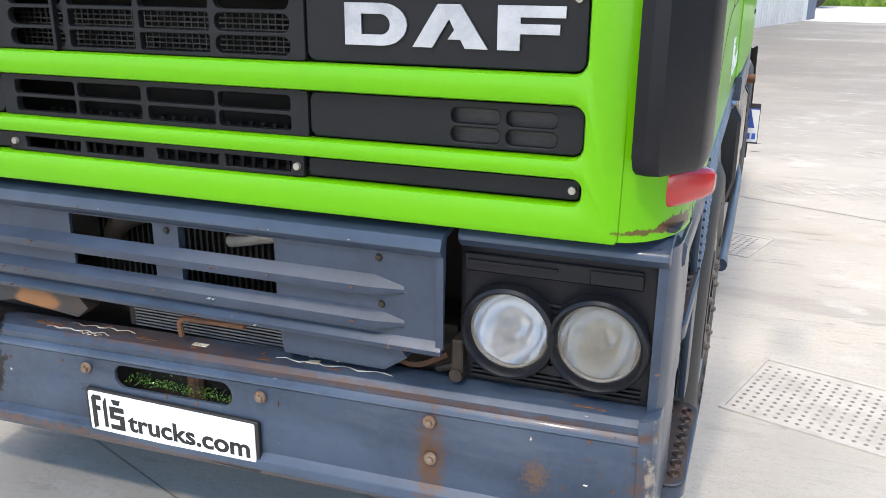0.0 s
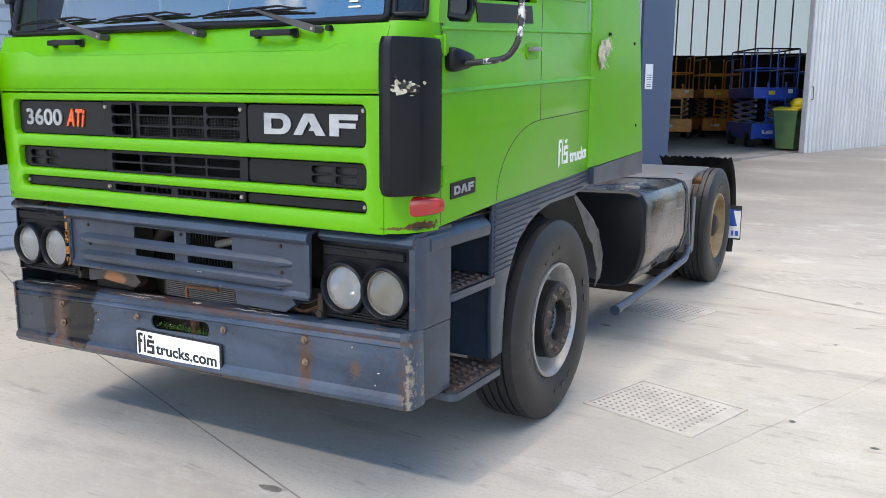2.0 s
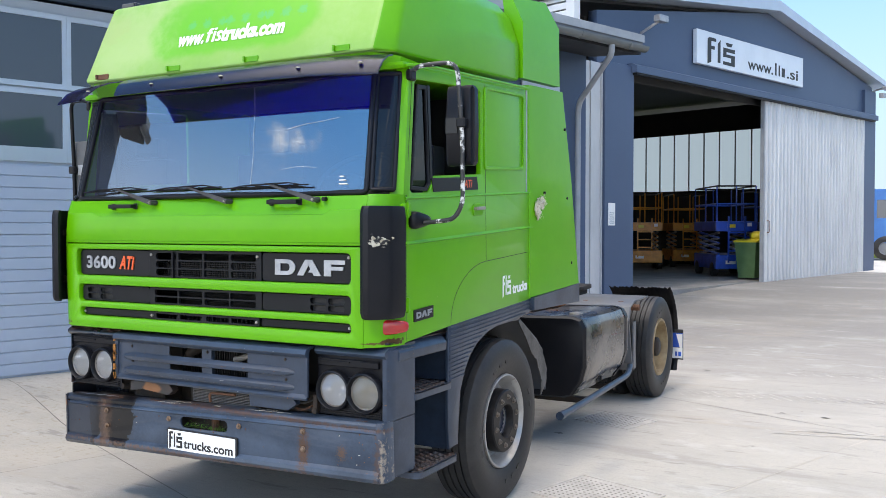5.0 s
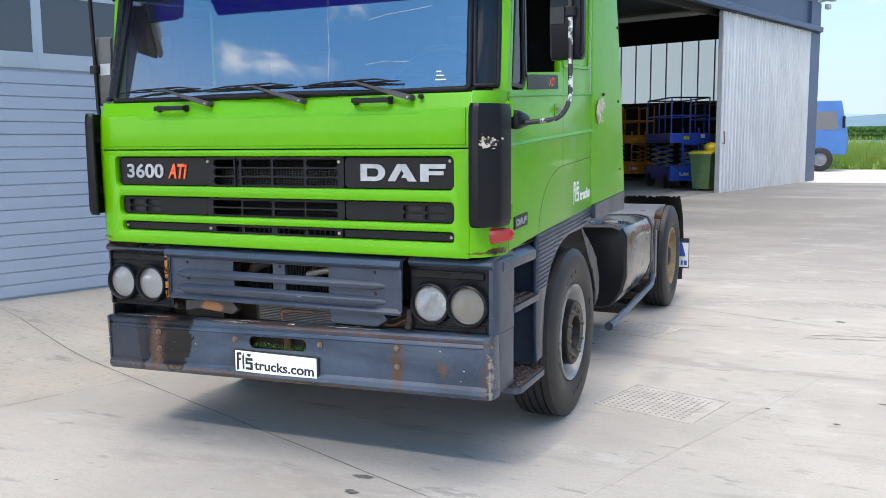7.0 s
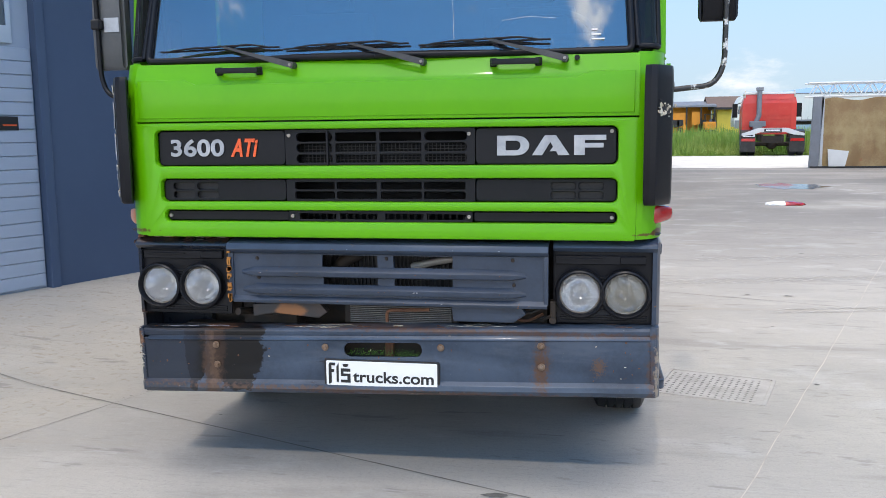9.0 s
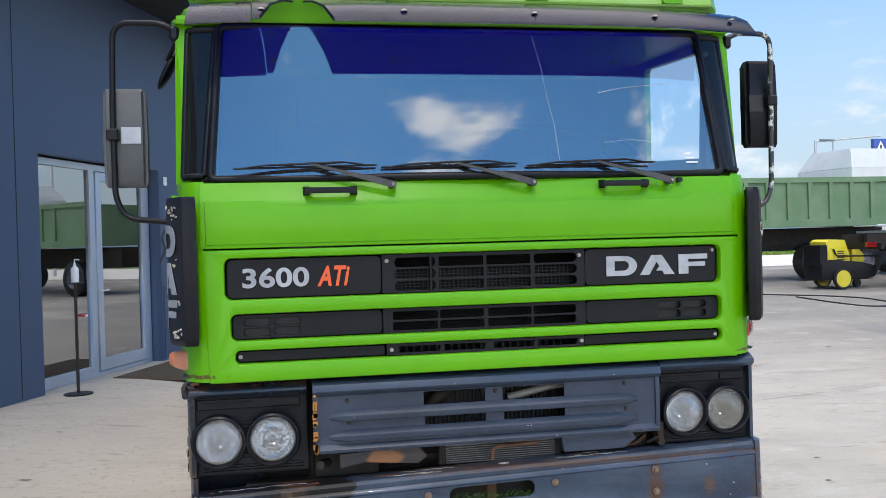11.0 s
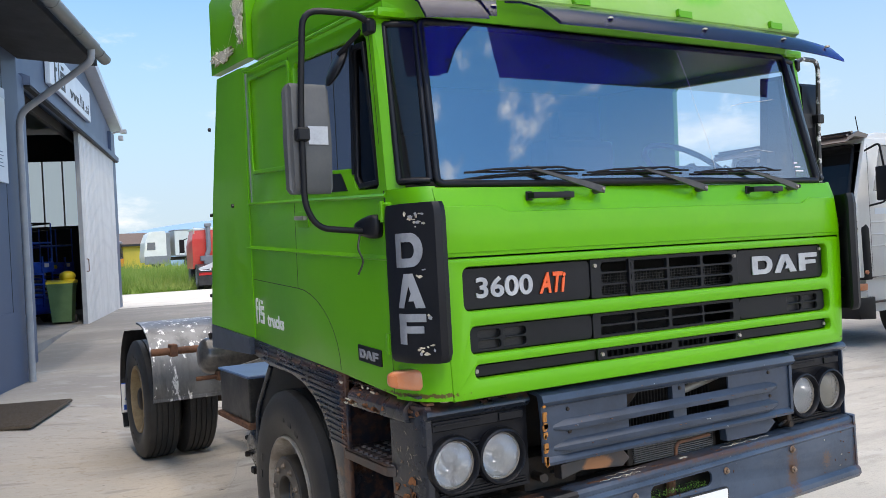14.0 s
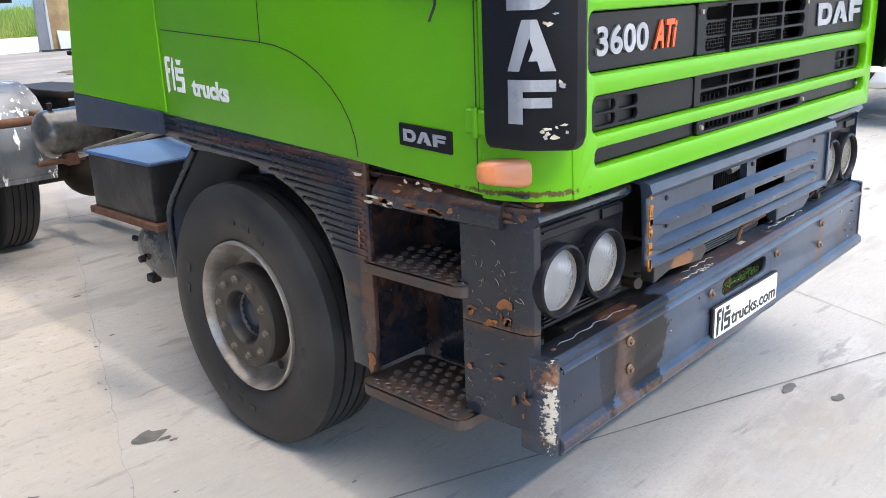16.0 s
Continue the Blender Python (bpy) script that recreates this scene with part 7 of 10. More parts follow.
def build_mirror(sx):
    arm = pipe([(1.235, 0.22, 2.62), (1.30, 0.215, 2.655), (1.50, 0.26, 2.665), (1.515, 0.29, 2.3), (1.515, 0.30, 1.93), (1.47, 0.29, 1.845), (1.27, 0.27, 1.825)], 0.0125, 10, round_by=0.07)
    a = part("mirror_arm", sided(sx, arm), BLACK if sx < 0 else CHIPPED, truck, "black mirror arm" if sx < 0 else "black mirror arm with chipped paint", 60)
    body = loft([[(1.408, 0.325, 2.13), (1.595, 0.325, 2.13), (1.595, 0.36, 2.13), (1.408, 0.36, 2.13)],
                 [(1.395, 0.31, 2.15), (1.61, 0.31, 2.15), (1.61, 0.385, 2.15), (1.395, 0.385, 2.15)],
                 [(1.392, 0.305, 2.34), (1.612, 0.305, 2.34), (1.612, 0.39, 2.34), (1.392, 0.39, 2.34)],
                 [(1.397, 0.31, 2.53), (1.608, 0.31, 2.53), (1.608, 0.385, 2.53), (1.397, 0.385, 2.53)],
                 [(1.412, 0.325, 2.55), (1.592, 0.325, 2.55), (1.592, 0.36, 2.55), (1.412, 0.36, 2.55)]])
    bmesh.ops.bevel(body, geom=[e for e in body.edges if abs(e.verts[0].co.z - e.verts[1].co.z) > 0.05], offset=0.02, segments=3, affect="EDGES")
    drop = -0.15 if sx < 0 else 0.0
    body.transform(Matrix.Translation((0, 0, drop)))
    squeeze = Matrix.Translation((1.47, 0, 0)) @ Matrix.Diagonal((0.82, 1, 1, 1)) @ Matrix.Translation((-1.5, 0, 0)) if sx < 0 else Matrix.Translation((1.40, 0, 0)) @ Matrix.Diagonal((0.78, 1, 1, 1)) @ Matrix.Translation((-1.392, 0, 0))
    body.transform(squeeze)
    h = part("mirror_housing", sided(sx, body), MIRROR_PLASTIC if sx < 0 else BLACK, truck, "weathered grey mirror housing" if sx < 0 else "black mirror housing", 50)
    part("mirror_clamp", sided(sx, cuboid(1.49, 1.54, 0.265, 0.325, 2.325 + drop, 2.375 + drop, 0.006, 1)), BLACK, h)
    part("mirror_glass", sided(sx, cuboid(1.415 if sx > 0 else 1.392, 1.555 if sx > 0 else 1.55, 0.3915, 0.3945, 2.15 + drop, 2.53 + drop)), base_material("mirror glass", (0.8, 0.82, 0.84), 0.03, 1.0) if sx > 0 else bpy.data.materials["mirror glass"], h)
    if sx < 0:
        part("mirror_sticker", sided(sx, cuboid(1.405, 1.485, 0.3005, 0.304, 2.315 + drop, 2.385 + drop)), SILVER, h)
    else:
        part("clamp_recess", cuboid(1.41, 1.48, 0.300, 0.304, 2.30, 2.38), LETTER_BLACK, h)
    bm = bmesh.new()
    bmesh.ops.create_uvsphere(bm, u_segments=18, v_segments=12, radius=1)
    for v in bm.verts:
        v.co = [math.copysign(abs(c) ** 0.62, c) for c in v.co]
        v.co.z *= 0.82 - 0.30 * v.co.y
        v.co.x *= 0.9 + 0.25 * v.co.y
    bm.transform(Matrix.Translation((sx * 1.258, 0.275, 1.842)) @ Matrix.Diagonal((0.046, 0.085, 0.050, 1)))
    part("mirror_base", bm, BLACK, truck, "black mirror base", 60)
    part("top_bracket", sided(sx, cuboid(1.225, 1.265, 0.19, 0.25, 2.58, 2.64, 0.01, 1)), BLACK, truck)
    if sx < 0:
        bm = bmesh.new()
        bmesh.ops.create_uvsphere(bm, u_segments=16, v_segments=10, radius=1)
        bm.transform(Matrix.Translation((-1.30, 0.42, 2.50)) @ Matrix.Rotation(radians(28), 4, "Y") @ Matrix.Diagonal((0.02, 0.055, 0.095, 1)))
        part("kerb_mirror", bm, BLACK, truck, "small black kerb mirror", 60)
        part("kerb_mirror_arm", rod((-1.24, 0.3, 2.62), (-1.3, 0.4, 2.54), 0.01), BLACK, truck)
        part("loose_wire", pipe([(-1.30, 0.28, 1.83), (-1.33, 0.25, 1.76), (-1.31, 0.24, 1.71), (-1.335, 0.245, 1.66)], 0.004, 6, round_by=0.02), LETTER_BLACK, truck)


CHIPPED = surface("chipped black tube", (0.02, 0.02, 0.021), 0.4, tint=(0.04, 0.04, 0.04), scale=8, spots=(0.62, 0.62, 0.6), spot_scale=14, spot_at=0.56, spot_soft=0.03)



def build_left_rust():
    """Bare, rusted and chipped edges on the left corner, steps and sill."""
    rnd = random.Random(44)
    holder = truck

    def flake(plane, at, u, v, w, h, mat, n=14):
        p1, p2 = rnd.uniform(0, 6.3), rnd.uniform(0, 6.3)
        ang = [2 * math.pi * i / n for i in range(n)]
        rad = [1 + 0.3 * math.sin(2 * a + p1) + 0.2 * math.sin(3 * a + p2) + rnd.uniform(-0.12, 0.12) for a in ang]
        poly = [(u + w * math.cos(a) * r, v + h * math.sin(a) * r) for a, r in zip(ang, rad)]
        part("rust_patch" if mat is not SEALANT else "paint_chip", sheet([poly], 0.003, plane, at, 0), mat, holder)
    for k in range(44):
        y, z = rnd.uniform(0.04, 0.25), rnd.choice((rnd.uniform(0.83, 1.14), rnd.uniform(0.84, 1.0), rnd.uniform(0.52, 0.78)))
        a, r, span = rnd.uniform(0, 6.28), rnd.uniform(0.006, 0.022), rnd.uniform(0.6, 1.8)
        part("paint_curl", pipe([(-1.2255, y + r * math.cos(a + span * q / 3), z + r * math.sin(a + span * q / 3)) for q in range(4)], 0.0009, 4, round_by=0.004, steps=2), rnd.choice((CURL_PALE, CURL_PALE, RUST)), holder)
    for k in range(26):
        flake("yz", -1.2262, rnd.uniform(0.03, 0.25), rnd.choice((rnd.uniform(0.81, 0.86), rnd.uniform(1.10, 1.16), rnd.uniform(0.52, 0.76))), rnd.uniform(0.004, 0.018), rnd.uniform(0.003, 0.012), rnd.choice((RUST, RUST, RUST_ORANGE)))
    flake("yz", -1.2264, 0.10, 0.88, 0.022, 0.018, RUST_ORANGE)
    for k in range(30):
        flake("yz", -1.2465, rnd.uniform(0.3, 0.70), rnd.choice((rnd.uniform(1.17, 1.20), rnd.uniform(1.11, 1.13))), rnd.uniform(0.006, 0.03), rnd.uniform(0.002, 0.008), rnd.choice((RUST, RUST_ORANGE, SEALANT)))
    for y, z, w, h in ((0.69, 0.98, 0.006, 0.03), (0.67, 0.55, 0.02, 0.03), (0.28, 1.13, 0.012, 0.008), (0.50, 1.16, 0.014, 0.006)):
        flake("yz", -1.2468, y, z, w, h, RUST_ORANGE)
    for k in range(16):
        # rusted lip over the lamps
        x = rnd.uniform(-1.2, -0.78)
        part("rust_patch", cuboid(x, x + rnd.uniform(0.01, 0.05), rnd.uniform(0.0, 0.03), 0.06, 1.168, 1.1755 + rnd.uniform(0.002, 0.006), 0.002, 1), rnd.choice((RUST, RUST_ORANGE, SEALANT)), holder)


CURL_PALE = surface("pale lifting paint", (0.22, 0.18, 0.14), 0.8, tint=(0.12, 0.09, 0.06), scale=30)
RUST_ORANGE = surface("fresh orange rust", (0.28, 0.11, 0.035), 0.85, tint=(0.14, 0.05, 0.02), scale=20, amount=0.9, bump=0.3, bump_scale=60)
build_left_rust()
build_cab_front()
build_cab_shell()
build_windscreen()
build_roof()
build_visor()
for side in (1, -1):
    build_deflector(side)
    build_lamp_unit(side)
    build_steps(side)
    build_skirt(side)
    build_wheel(side, 1.425, "front", side * 1.11)
    build_wheel(side, 5.46, "rear", side * 1.10)
    build_mudguards(side)
    build_mirror(side)
build_bumper()
build_centre_panel()
build_chassis()
build_tank()
build_left_side()


# ---- buildings ----
ALU = surface("pale aluminium frame", (0.50, 0.55, 0.62), 0.35, metal=0.4, tint=(0.45, 0.5, 0.56), scale=3)
DARK_PANE = base_material("dark door glazing", (0.045, 0.06, 0.085), 0.06, 0.0, 0.8)
PLASTIC_PIPE = surface("grey rain pipe", (0.30, 0.32, 0.34), 0.4, tint=(0.22, 0.24, 0.26), scale=5)
ROOF_DARK = surface("slate grey roof sheet", (0.10, 0.11, 0.13), 0.45, tint=(0.14, 0.15, 0.165), scale=1.5, amount=0.6)
GUTTER = surface("aged zinc gutter", (0.155, 0.170, 0.170), 0.45, tint=(0.11, 0.12, 0.12), scale=3, amount=0.8, stretch=(0.3, 1, 1))
# the overhang's shade is put into this near-black underside colour
SOFFIT = surface("soffit coloured dark for shade", (0.013, 0.014, 0.017), 0.7, tint=(0.009, 0.010, 0.012), scale=3)
SIGN_WHITE = surface("pale blue white sign sheet", (0.66, 0.72, 0.78), 0.4, tint=(0.58, 0.64, 0.7), scale=1.5, amount=0.5)
SIGN_BLUE = base_material("dark blue sign shapes", (0.05, 0.09, 0.17), 0.5)
# near-black colour stands for the hall's unlit inside; the sheds' timber shares it
WOOD_AND_SHADE = surface("dark timber and hall shade", (0.03, 0.03, 0.032), 0.85, tint=(0.05, 0.047, 0.043), scale=1.2, bump=0.1)
HALL_FLOOR = surface("worn hall floor", (0.26, 0.25, 0.23), 0.85, tint=(0.16, 0.155, 0.15), scale=1.2, amount=0.8)
# emission replaces the daylight that would come through the sheets
SKYLIGHT = base_material("translucent sheet with daylight glow", (0.50, 0.60, 0.66), 0.6)
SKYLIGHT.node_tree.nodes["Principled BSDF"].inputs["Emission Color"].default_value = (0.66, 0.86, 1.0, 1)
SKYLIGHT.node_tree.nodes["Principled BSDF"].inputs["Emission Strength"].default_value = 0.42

OFFICE = pose(-1.65, 11.28, 0, 0, 0, 70)
HALL = pose(-2.636, 9.095, 0, 0, 0, 75.08)


def placed(name, label, category, m, kind=""):
    return thing(name, label, category, m, kind=kind)


def build_office():
    o = placed("office_building", "low dark blue office building with a sectional door", "building", OFFICE)
    # wall with openings for the entrance and the big door
    entrance = [(-5.22, 0.16), (-2.60, 0.16), (-2.60, 2.80), (-5.22, 2.80)]
    big = [(-13.0, 0.14), (-7.86, 0.14), (-7.86, 4.35), (-13.0, 4.35)]
    wall = part("wall", sheet([[(-15.0, -0.3), (0.0, -0.3), (0.0, 5.1), (-15.0, 5.1)], entrance, big], 0.30, "xz", 0.15), BLUE_WALL, o, "smooth dark blue wall panels")
    for x in (-5.6, -0.72, -6.6):
        part("panel_joint", cuboid(x, x + 0.008, -0.004, 0.0, 0.2, 5.0), LETTER_BLACK, wall)
    part("plinth_strip", cuboid(-2.55, -0.05, -0.012, -0.002, 0.1, 1.2), BLUE_WALL, wall)
    part("end_wall", cuboid(-0.3, -0.002, 0.3, 8.0, -0.3, 5.1), BLUE_WALL, o)
    part("back_wall", cuboid(-15.0, 0.0, 8.0, 8.3, -0.3, 6.2), BLUE_WALL, o)
    part("far_end_wall", cuboid(-15.3, -15.0, 0.0, 8.3, -0.3, 6.2), BLUE_WALL, o)
    # roof with overhang, soffit, gutter
    part("roof", prism([(-1.15, 4.92), (-1.15, 5.02), (8.4, 6.35), (8.4, 6.22)], -15.4, 0.12, "x"), ROOF_DARK, o, "dark sheet metal roof")
    part("soffit", prism([(-1.12, 4.80), (-1.12, 4.90), (0.0, 5.04), (0.0, 4.93)], -15.4, 0.10, "x"), SOFFIT, o, "soffit coloured dark for shade")
    part("roof_edge", prism([(-1.17, 5.0), (-1.17, 5.13), (-1.08, 5.15), (-1.08, 5.03)], -15.4, 0.14, "x"), PLASTIC_PIPE, o, "light grey roof edge trim")
    gut = [( -1.24 + 0.092 * math.cos(radians(a)), 4.90 + 0.092 * math.sin(radians(a))) for a in range(180, 361, 15)] + [(-1.24 + 0.083 * math.cos(radians(a)), 4.90 + 0.083 * math.sin(radians(a))) for a in range(360, 179, -15)]
    g = part("gutter", prism(gut, -15.4, 0.06, "x"), GUTTER, o, "grey half-round gutter", 40)
    for k in range(12):
        part("gutter_joint", prism([( -1.24 + 0.100 * math.cos(radians(a)), 4.90 + 0.100 * math.sin(radians(a))) for a in range(180, 361, 20)], -14.2 + k * 1.25, -14.16 + k * 1.25, "x"), GUTTER, g)
    part("rain_pipe", pipe([(-0.86, -1.24, 4.86), (-0.86, -1.24, 4.66), (-0.36, -0.16, 4.06), (-0.34, -0.10, 3.9), (-0.34, -0.10, 0.15)], 0.05, 12, round_by=0.16), PLASTIC_PIPE, o, "grey rain pipe with a bent top", 50)
    # sectional door
    d = part("sectional_door", cuboid(-12.95, -7.9, 0.06, 0.14, 0.17, 4.3), GREY_DOOR, o, "grey sectional door with glazed rows")
    z = 0.19
    edges = [0.19 + 0.1283 * k for k in range(19)]
    for a, b in zip(edges, edges[1:]):
        part("door_section", cuboid(-12.93, -7.92, 0.035, 0.062, a + 0.003, b - 0.003, 0.005, 1), GREY_DOOR, d)
    for a, b in ((2.53, 3.33), (3.35, 4.18)):
        for k in range(5):
            x0 = -12.9 + k * 1.0 - 0.06 * 0
            x1 = x0 + 0.99
            xa, xb = -12.92 + k * 0.963 + 0.0, -12.92 + (k + 1) * 0.963
            fr = sheet([[(xa, a), (xb, a), (xb, b), (xa, b)], [(xa + 0.05, a + 0.16 if a < 3 else a + 0.06), (xb - 0.05, a + 0.16 if a < 3 else a + 0.06), (xb - 0.05, b - 0.06), (xa + 0.05, b - 0.06)]], 0.03, "xz", 0.04, 0.002)
            f = part("glazed_frame", fr, ALU, d, "pale aluminium glazing frame")
            part("pane", cuboid(xa + 0.04, xb - 0.04, 0.04, 0.046, a + 0.05, b - 0.05), DARK_PANE, f)
    part("door_jamb", cuboid(-7.9, -7.80, -0.035, 0.1, 0.1, 4.4, 0.004, 1), BLUE_WALL, o)
    part("door_threshold", cuboid(-13, -7.85, -0.06, 0.1, 0.05, 0.165), LETTER_BLACK, o)
    part("door_sticker", cuboid(-8.40, -8.10, 0.028, 0.034, 1.72, 1.85), LETTER_BLACK, d, "small black sticker")
    part("sticker_print", join(cuboid(-8.38, -8.29, 0.024, 0.0275, 1.74, 1.83), cuboid(-8.26, -8.12, 0.024, 0.0275, 1.76, 1.775)), ORANGE_RED, d)
    part("flood_lamp", join(cuboid(-9.0, -8.7, -0.35, -0.15, 4.42, 4.62, 0.02), cuboid(-8.9, -8.8, -0.15, 0.0, 4.5, 4.56)), SILVER, o, "grey wall flood lamp")
    # entrance: fixed pane and glazed door, set back
    e = part("entrance_frame", sheet([[(-5.2, 0.17), (-2.62, 0.17), (-2.62, 2.78), (-5.2, 2.78)], [(-5.12, 0.30), (-4.03, 0.30), (-4.03, 2.70), (-5.12, 2.70)], [(-3.92, 0.22), (-2.70, 0.22), (-2.70, 2.70), (-3.92, 2.70)]], 0.07, "xz", 0.19, 0.004), ALU, o, "pale aluminium entrance frame")
    part("fixed_pane", cuboid(-5.13, -4.02, 0.19, 0.198, 0.29, 2.71), DOOR_GLASS, e)
    leaf = part("entrance_door", sheet([[(-3.91, 0.23), (-2.71, 0.23), (-2.71, 2.69), (-3.91, 2.69)], [(-3.80, 0.38), (-2.83, 0.38), (-2.83, 2.58), (-3.80, 2.58)]], 0.06, "xz", 0.17, 0.004), ALU, o, "glazed aluminium door")
    part("door_pane", cuboid(-3.81, -2.82, 0.168, 0.176, 0.37, 2.59), DOOR_GLASS, leaf)
    part("door_lever", pipe([(-3.87, 0.14, 1.22), (-3.87, 0.10, 1.22), (-3.74, 0.10, 1.225)], 0.010, 8, round_by=0.02), WHITE, leaf, "white door lever")
    # dark sheet put behind the glass for the unlit room
    part("entrance_dark", cuboid(-5.2, -2.62, 1.6, 1.65, 0.1, 2.9), WOOD_AND_SHADE, o)
    part("doorbell", cuboid(-2.48, -2.42, -0.03, 0.0, 2.60, 2.72, 0.005, 1), LETTER_WHITE, o)
    # company panel
    s = part("company_panel", cuboid(-1.72, -0.78, -0.05, -0.02, 2.99, 4.30, 0.004, 1), SIGN_WHITE, o, "pale company panel with a blue mark")
    part("panel_top", cuboid(-1.72, -0.78, -0.053, -0.0505, 4.16, 4.30), ALU, s)
    mk = company_mark(0.32)
    mk.transform(front_pose(-1.58, -0.0525, 3.55))
    part("panel_mark", mk, SIGN_BLUE, s)
    for k in range(5):
        part("panel_print", cuboid(-1.2, -0.95 - 0.03 * (k % 3), -0.0525, -0.0505, 3.2 + k * 0.05, 3.212 + k * 0.05), SIGN_BLUE, s)
    return o


DOOR_GLASS = glass_material("entrance glass", (0.45, 0.48, 0.48), 3.5)


def hall_skew(bm):
    for v in bm.verts:
        v.co.z += 0.028 * (v.co.x - 10.8) * max(0.0, v.co.z - 0.45) / 5.0
    return bm


def corrugated(x0, x1, z0, z1, pitch, depth, y):
    """A ribbed sheet that stands upright, its ribs upright."""
    pts = []
    n = int(round((x1 - x0) / pitch))
    for i in range(n):
        a = x0 + (x1 - x0) * i / n
        w = (x1 - x0) / n
        pts += [(a, y), (a + w * 0.42, y), (a + w * 0.55, y - depth), (a + w * 0.87, y - depth)]
    pts.append((x1, y))
    return loft([[(a, b, z) for a, b in pts] for z in (z0, z1)], False, False)


def build_hall():
    h = placed("storage_hall", "dark blue gabled storage hall with an open sliding door", "building", HALL)
    gable = [(3.3, 5.22), (19.4, 5.22), (19.4, 6.15), (11.2, 7.35), (3.3, 6.25)]
    part("gable_wall", hall_skew(sheet([gable], 0.2, "xz", 0.1)), BLUE_WALL, h, "dark blue gable wall")
    part("corner_post", hall_skew(cuboid(3.45, 4.5, -0.10, 0.3, 0.0, 5.24, 0.006, 1)), BLUE_WALL, h)
    part("corner_post", hall_skew(cuboid(18.45, 19.5, -0.10, 0.3, 0.2, 6.0, 0.006, 1)), BLUE_WALL, h)
    part("pale_panel", hall_skew(cuboid(1.9, 3.42, -0.02, 0.2, 0.0, 5.2)), STEEL_SHEET, h, "pale metal wall panel")
    part("pale_panel_rib", join(*[hall_skew(cuboid(1.96 + k * 0.36, 2.0 + k * 0.36, -0.05, -0.02, 0.0, 5.2)) for k in range(5)]), STEEL_SHEET, h)
    part("side_wall", hall_skew(cuboid(3.3, 3.45, 0.3, 15.0, 0.0, 6.2)), WOOD_AND_SHADE, h)
    part("back_wall", hall_skew(cuboid(3.3, 19.4, 15.0, 15.2, 0.0, 7.3)), WOOD_AND_SHADE, h)
    # far side wall: shade-dark below, pale sheets glowing for daylight above, ribbed
    part("far_wall_low", hall_skew(cuboid(19.25, 19.45, 0.3, 15.0, 0.2, 3.1)), WOOD_AND_SHADE, h)
    part("far_wall_top", hall_skew(cuboid(19.25, 19.45, 0.3, 15.0, 5.15, 6.0)), WOOD_AND_SHADE, h)
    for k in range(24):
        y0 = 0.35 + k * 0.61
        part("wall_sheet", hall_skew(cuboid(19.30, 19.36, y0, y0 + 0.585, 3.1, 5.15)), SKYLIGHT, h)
    part("far_wall_frame", hall_skew(join(*[cuboid(19.27, 19.40, 0.30 + k * 0.61, 0.35 + k * 0.61, 3.1, 5.15) for k in range(25)])), STEEL_SHEET, h, kind="stuff")
    # roof: two slopes, fascia in front
    for a, b in (((11.2, 7.62), (2.0, 6.52)), ((11.2, 7.62), (20.1, 6.30))):
        part("roof_slope", hall_skew(prism([a, b, (b[0], b[1] - 0.15), (a[0], a[1] - 0.26)], -0.32, 15.4, "y")), ALU, h, "pale metal roof slope")
        # dark sheet under the slope carries the shade below the roof
        part("roof_lining", hall_skew(prism([(a[0], a[1] - 0.27), (b[0], b[1] - 0.16), (b[0], b[1] - 0.22), (a[0], a[1] - 0.33)], 0.2, 15.0, "y")), WOOD_AND_SHADE, h)
    part("track_beam", hall_skew(prism([(-0.22, 5.10), (-0.22, 5.24), (-0.10, 5.30), (0.0, 5.30), (0.0, 5.10)], 4.4, 19.4, "x")), BLUE_WALL, h, "door track beam")
    part("track_rail", hall_skew(cuboid(4.45, 19.2, -0.20, -0.10, 5.06, 5.11)), SOFFIT, h)
    door = part("sliding_door", hall_skew(corrugated(10.84, 18.42, 0.42, 5.10, 0.245, 0.06, -0.06)), STEEL_SHEET, h, "ribbed galvanised sliding door")
    bmd = cuboid(10.80, 10.86, -0.10, 0.0, 0.42, 5.10)
    part("door_edge", hall_skew(bmd), PLASTIC_PIPE, door)
    part("door_back", hall_skew(cuboid(10.86, 18.4, -0.05, -0.03, 0.43, 5.09)), STEEL_SHEET, door)
    part("door_handle", hall_skew(pipe([(10.98, -0.12, 1.7), (10.98, -0.17, 1.7), (10.98, -0.17, 2.0), (10.98, -0.12, 2.0)], 0.012, 8)), RUST, door)
    part("inner_lintel", hall_skew(cuboid(4.4, 19.3, 0.2, 0.3, 5.0, 5.3)), WOOD_AND_SHADE, h)
    # sign on the gable
    s = part("gable_sign", hall_skew(cuboid(7.12, 13.25, -0.12, -0.02, 5.62, 6.40, 0.006, 1)), SIGN_WHITE, h, "pale company sign with dark shapes")
    mk = company_mark(0.56)
    mk.transform(front_pose(7.62, -0.123, 5.72) @ Matrix.Diagonal((2.5, 1, 1, 1)))
    part("sign_mark", hall_skew(mk), LETTER_BLACK, s)
    for txt, x, w in (("www.", 9.75, 1.5), (".si", 12.1, 0.75)):
        t = lettering(txt, 0.27, Matrix(), 0.004, 0.004)
        t.transform(front_pose(x, -0.124, 5.76) @ Matrix.Diagonal((w / width_of(t), 1, 1, 1)))
        part("sign_letters", hall_skew(t), LETTER_BLACK, s)
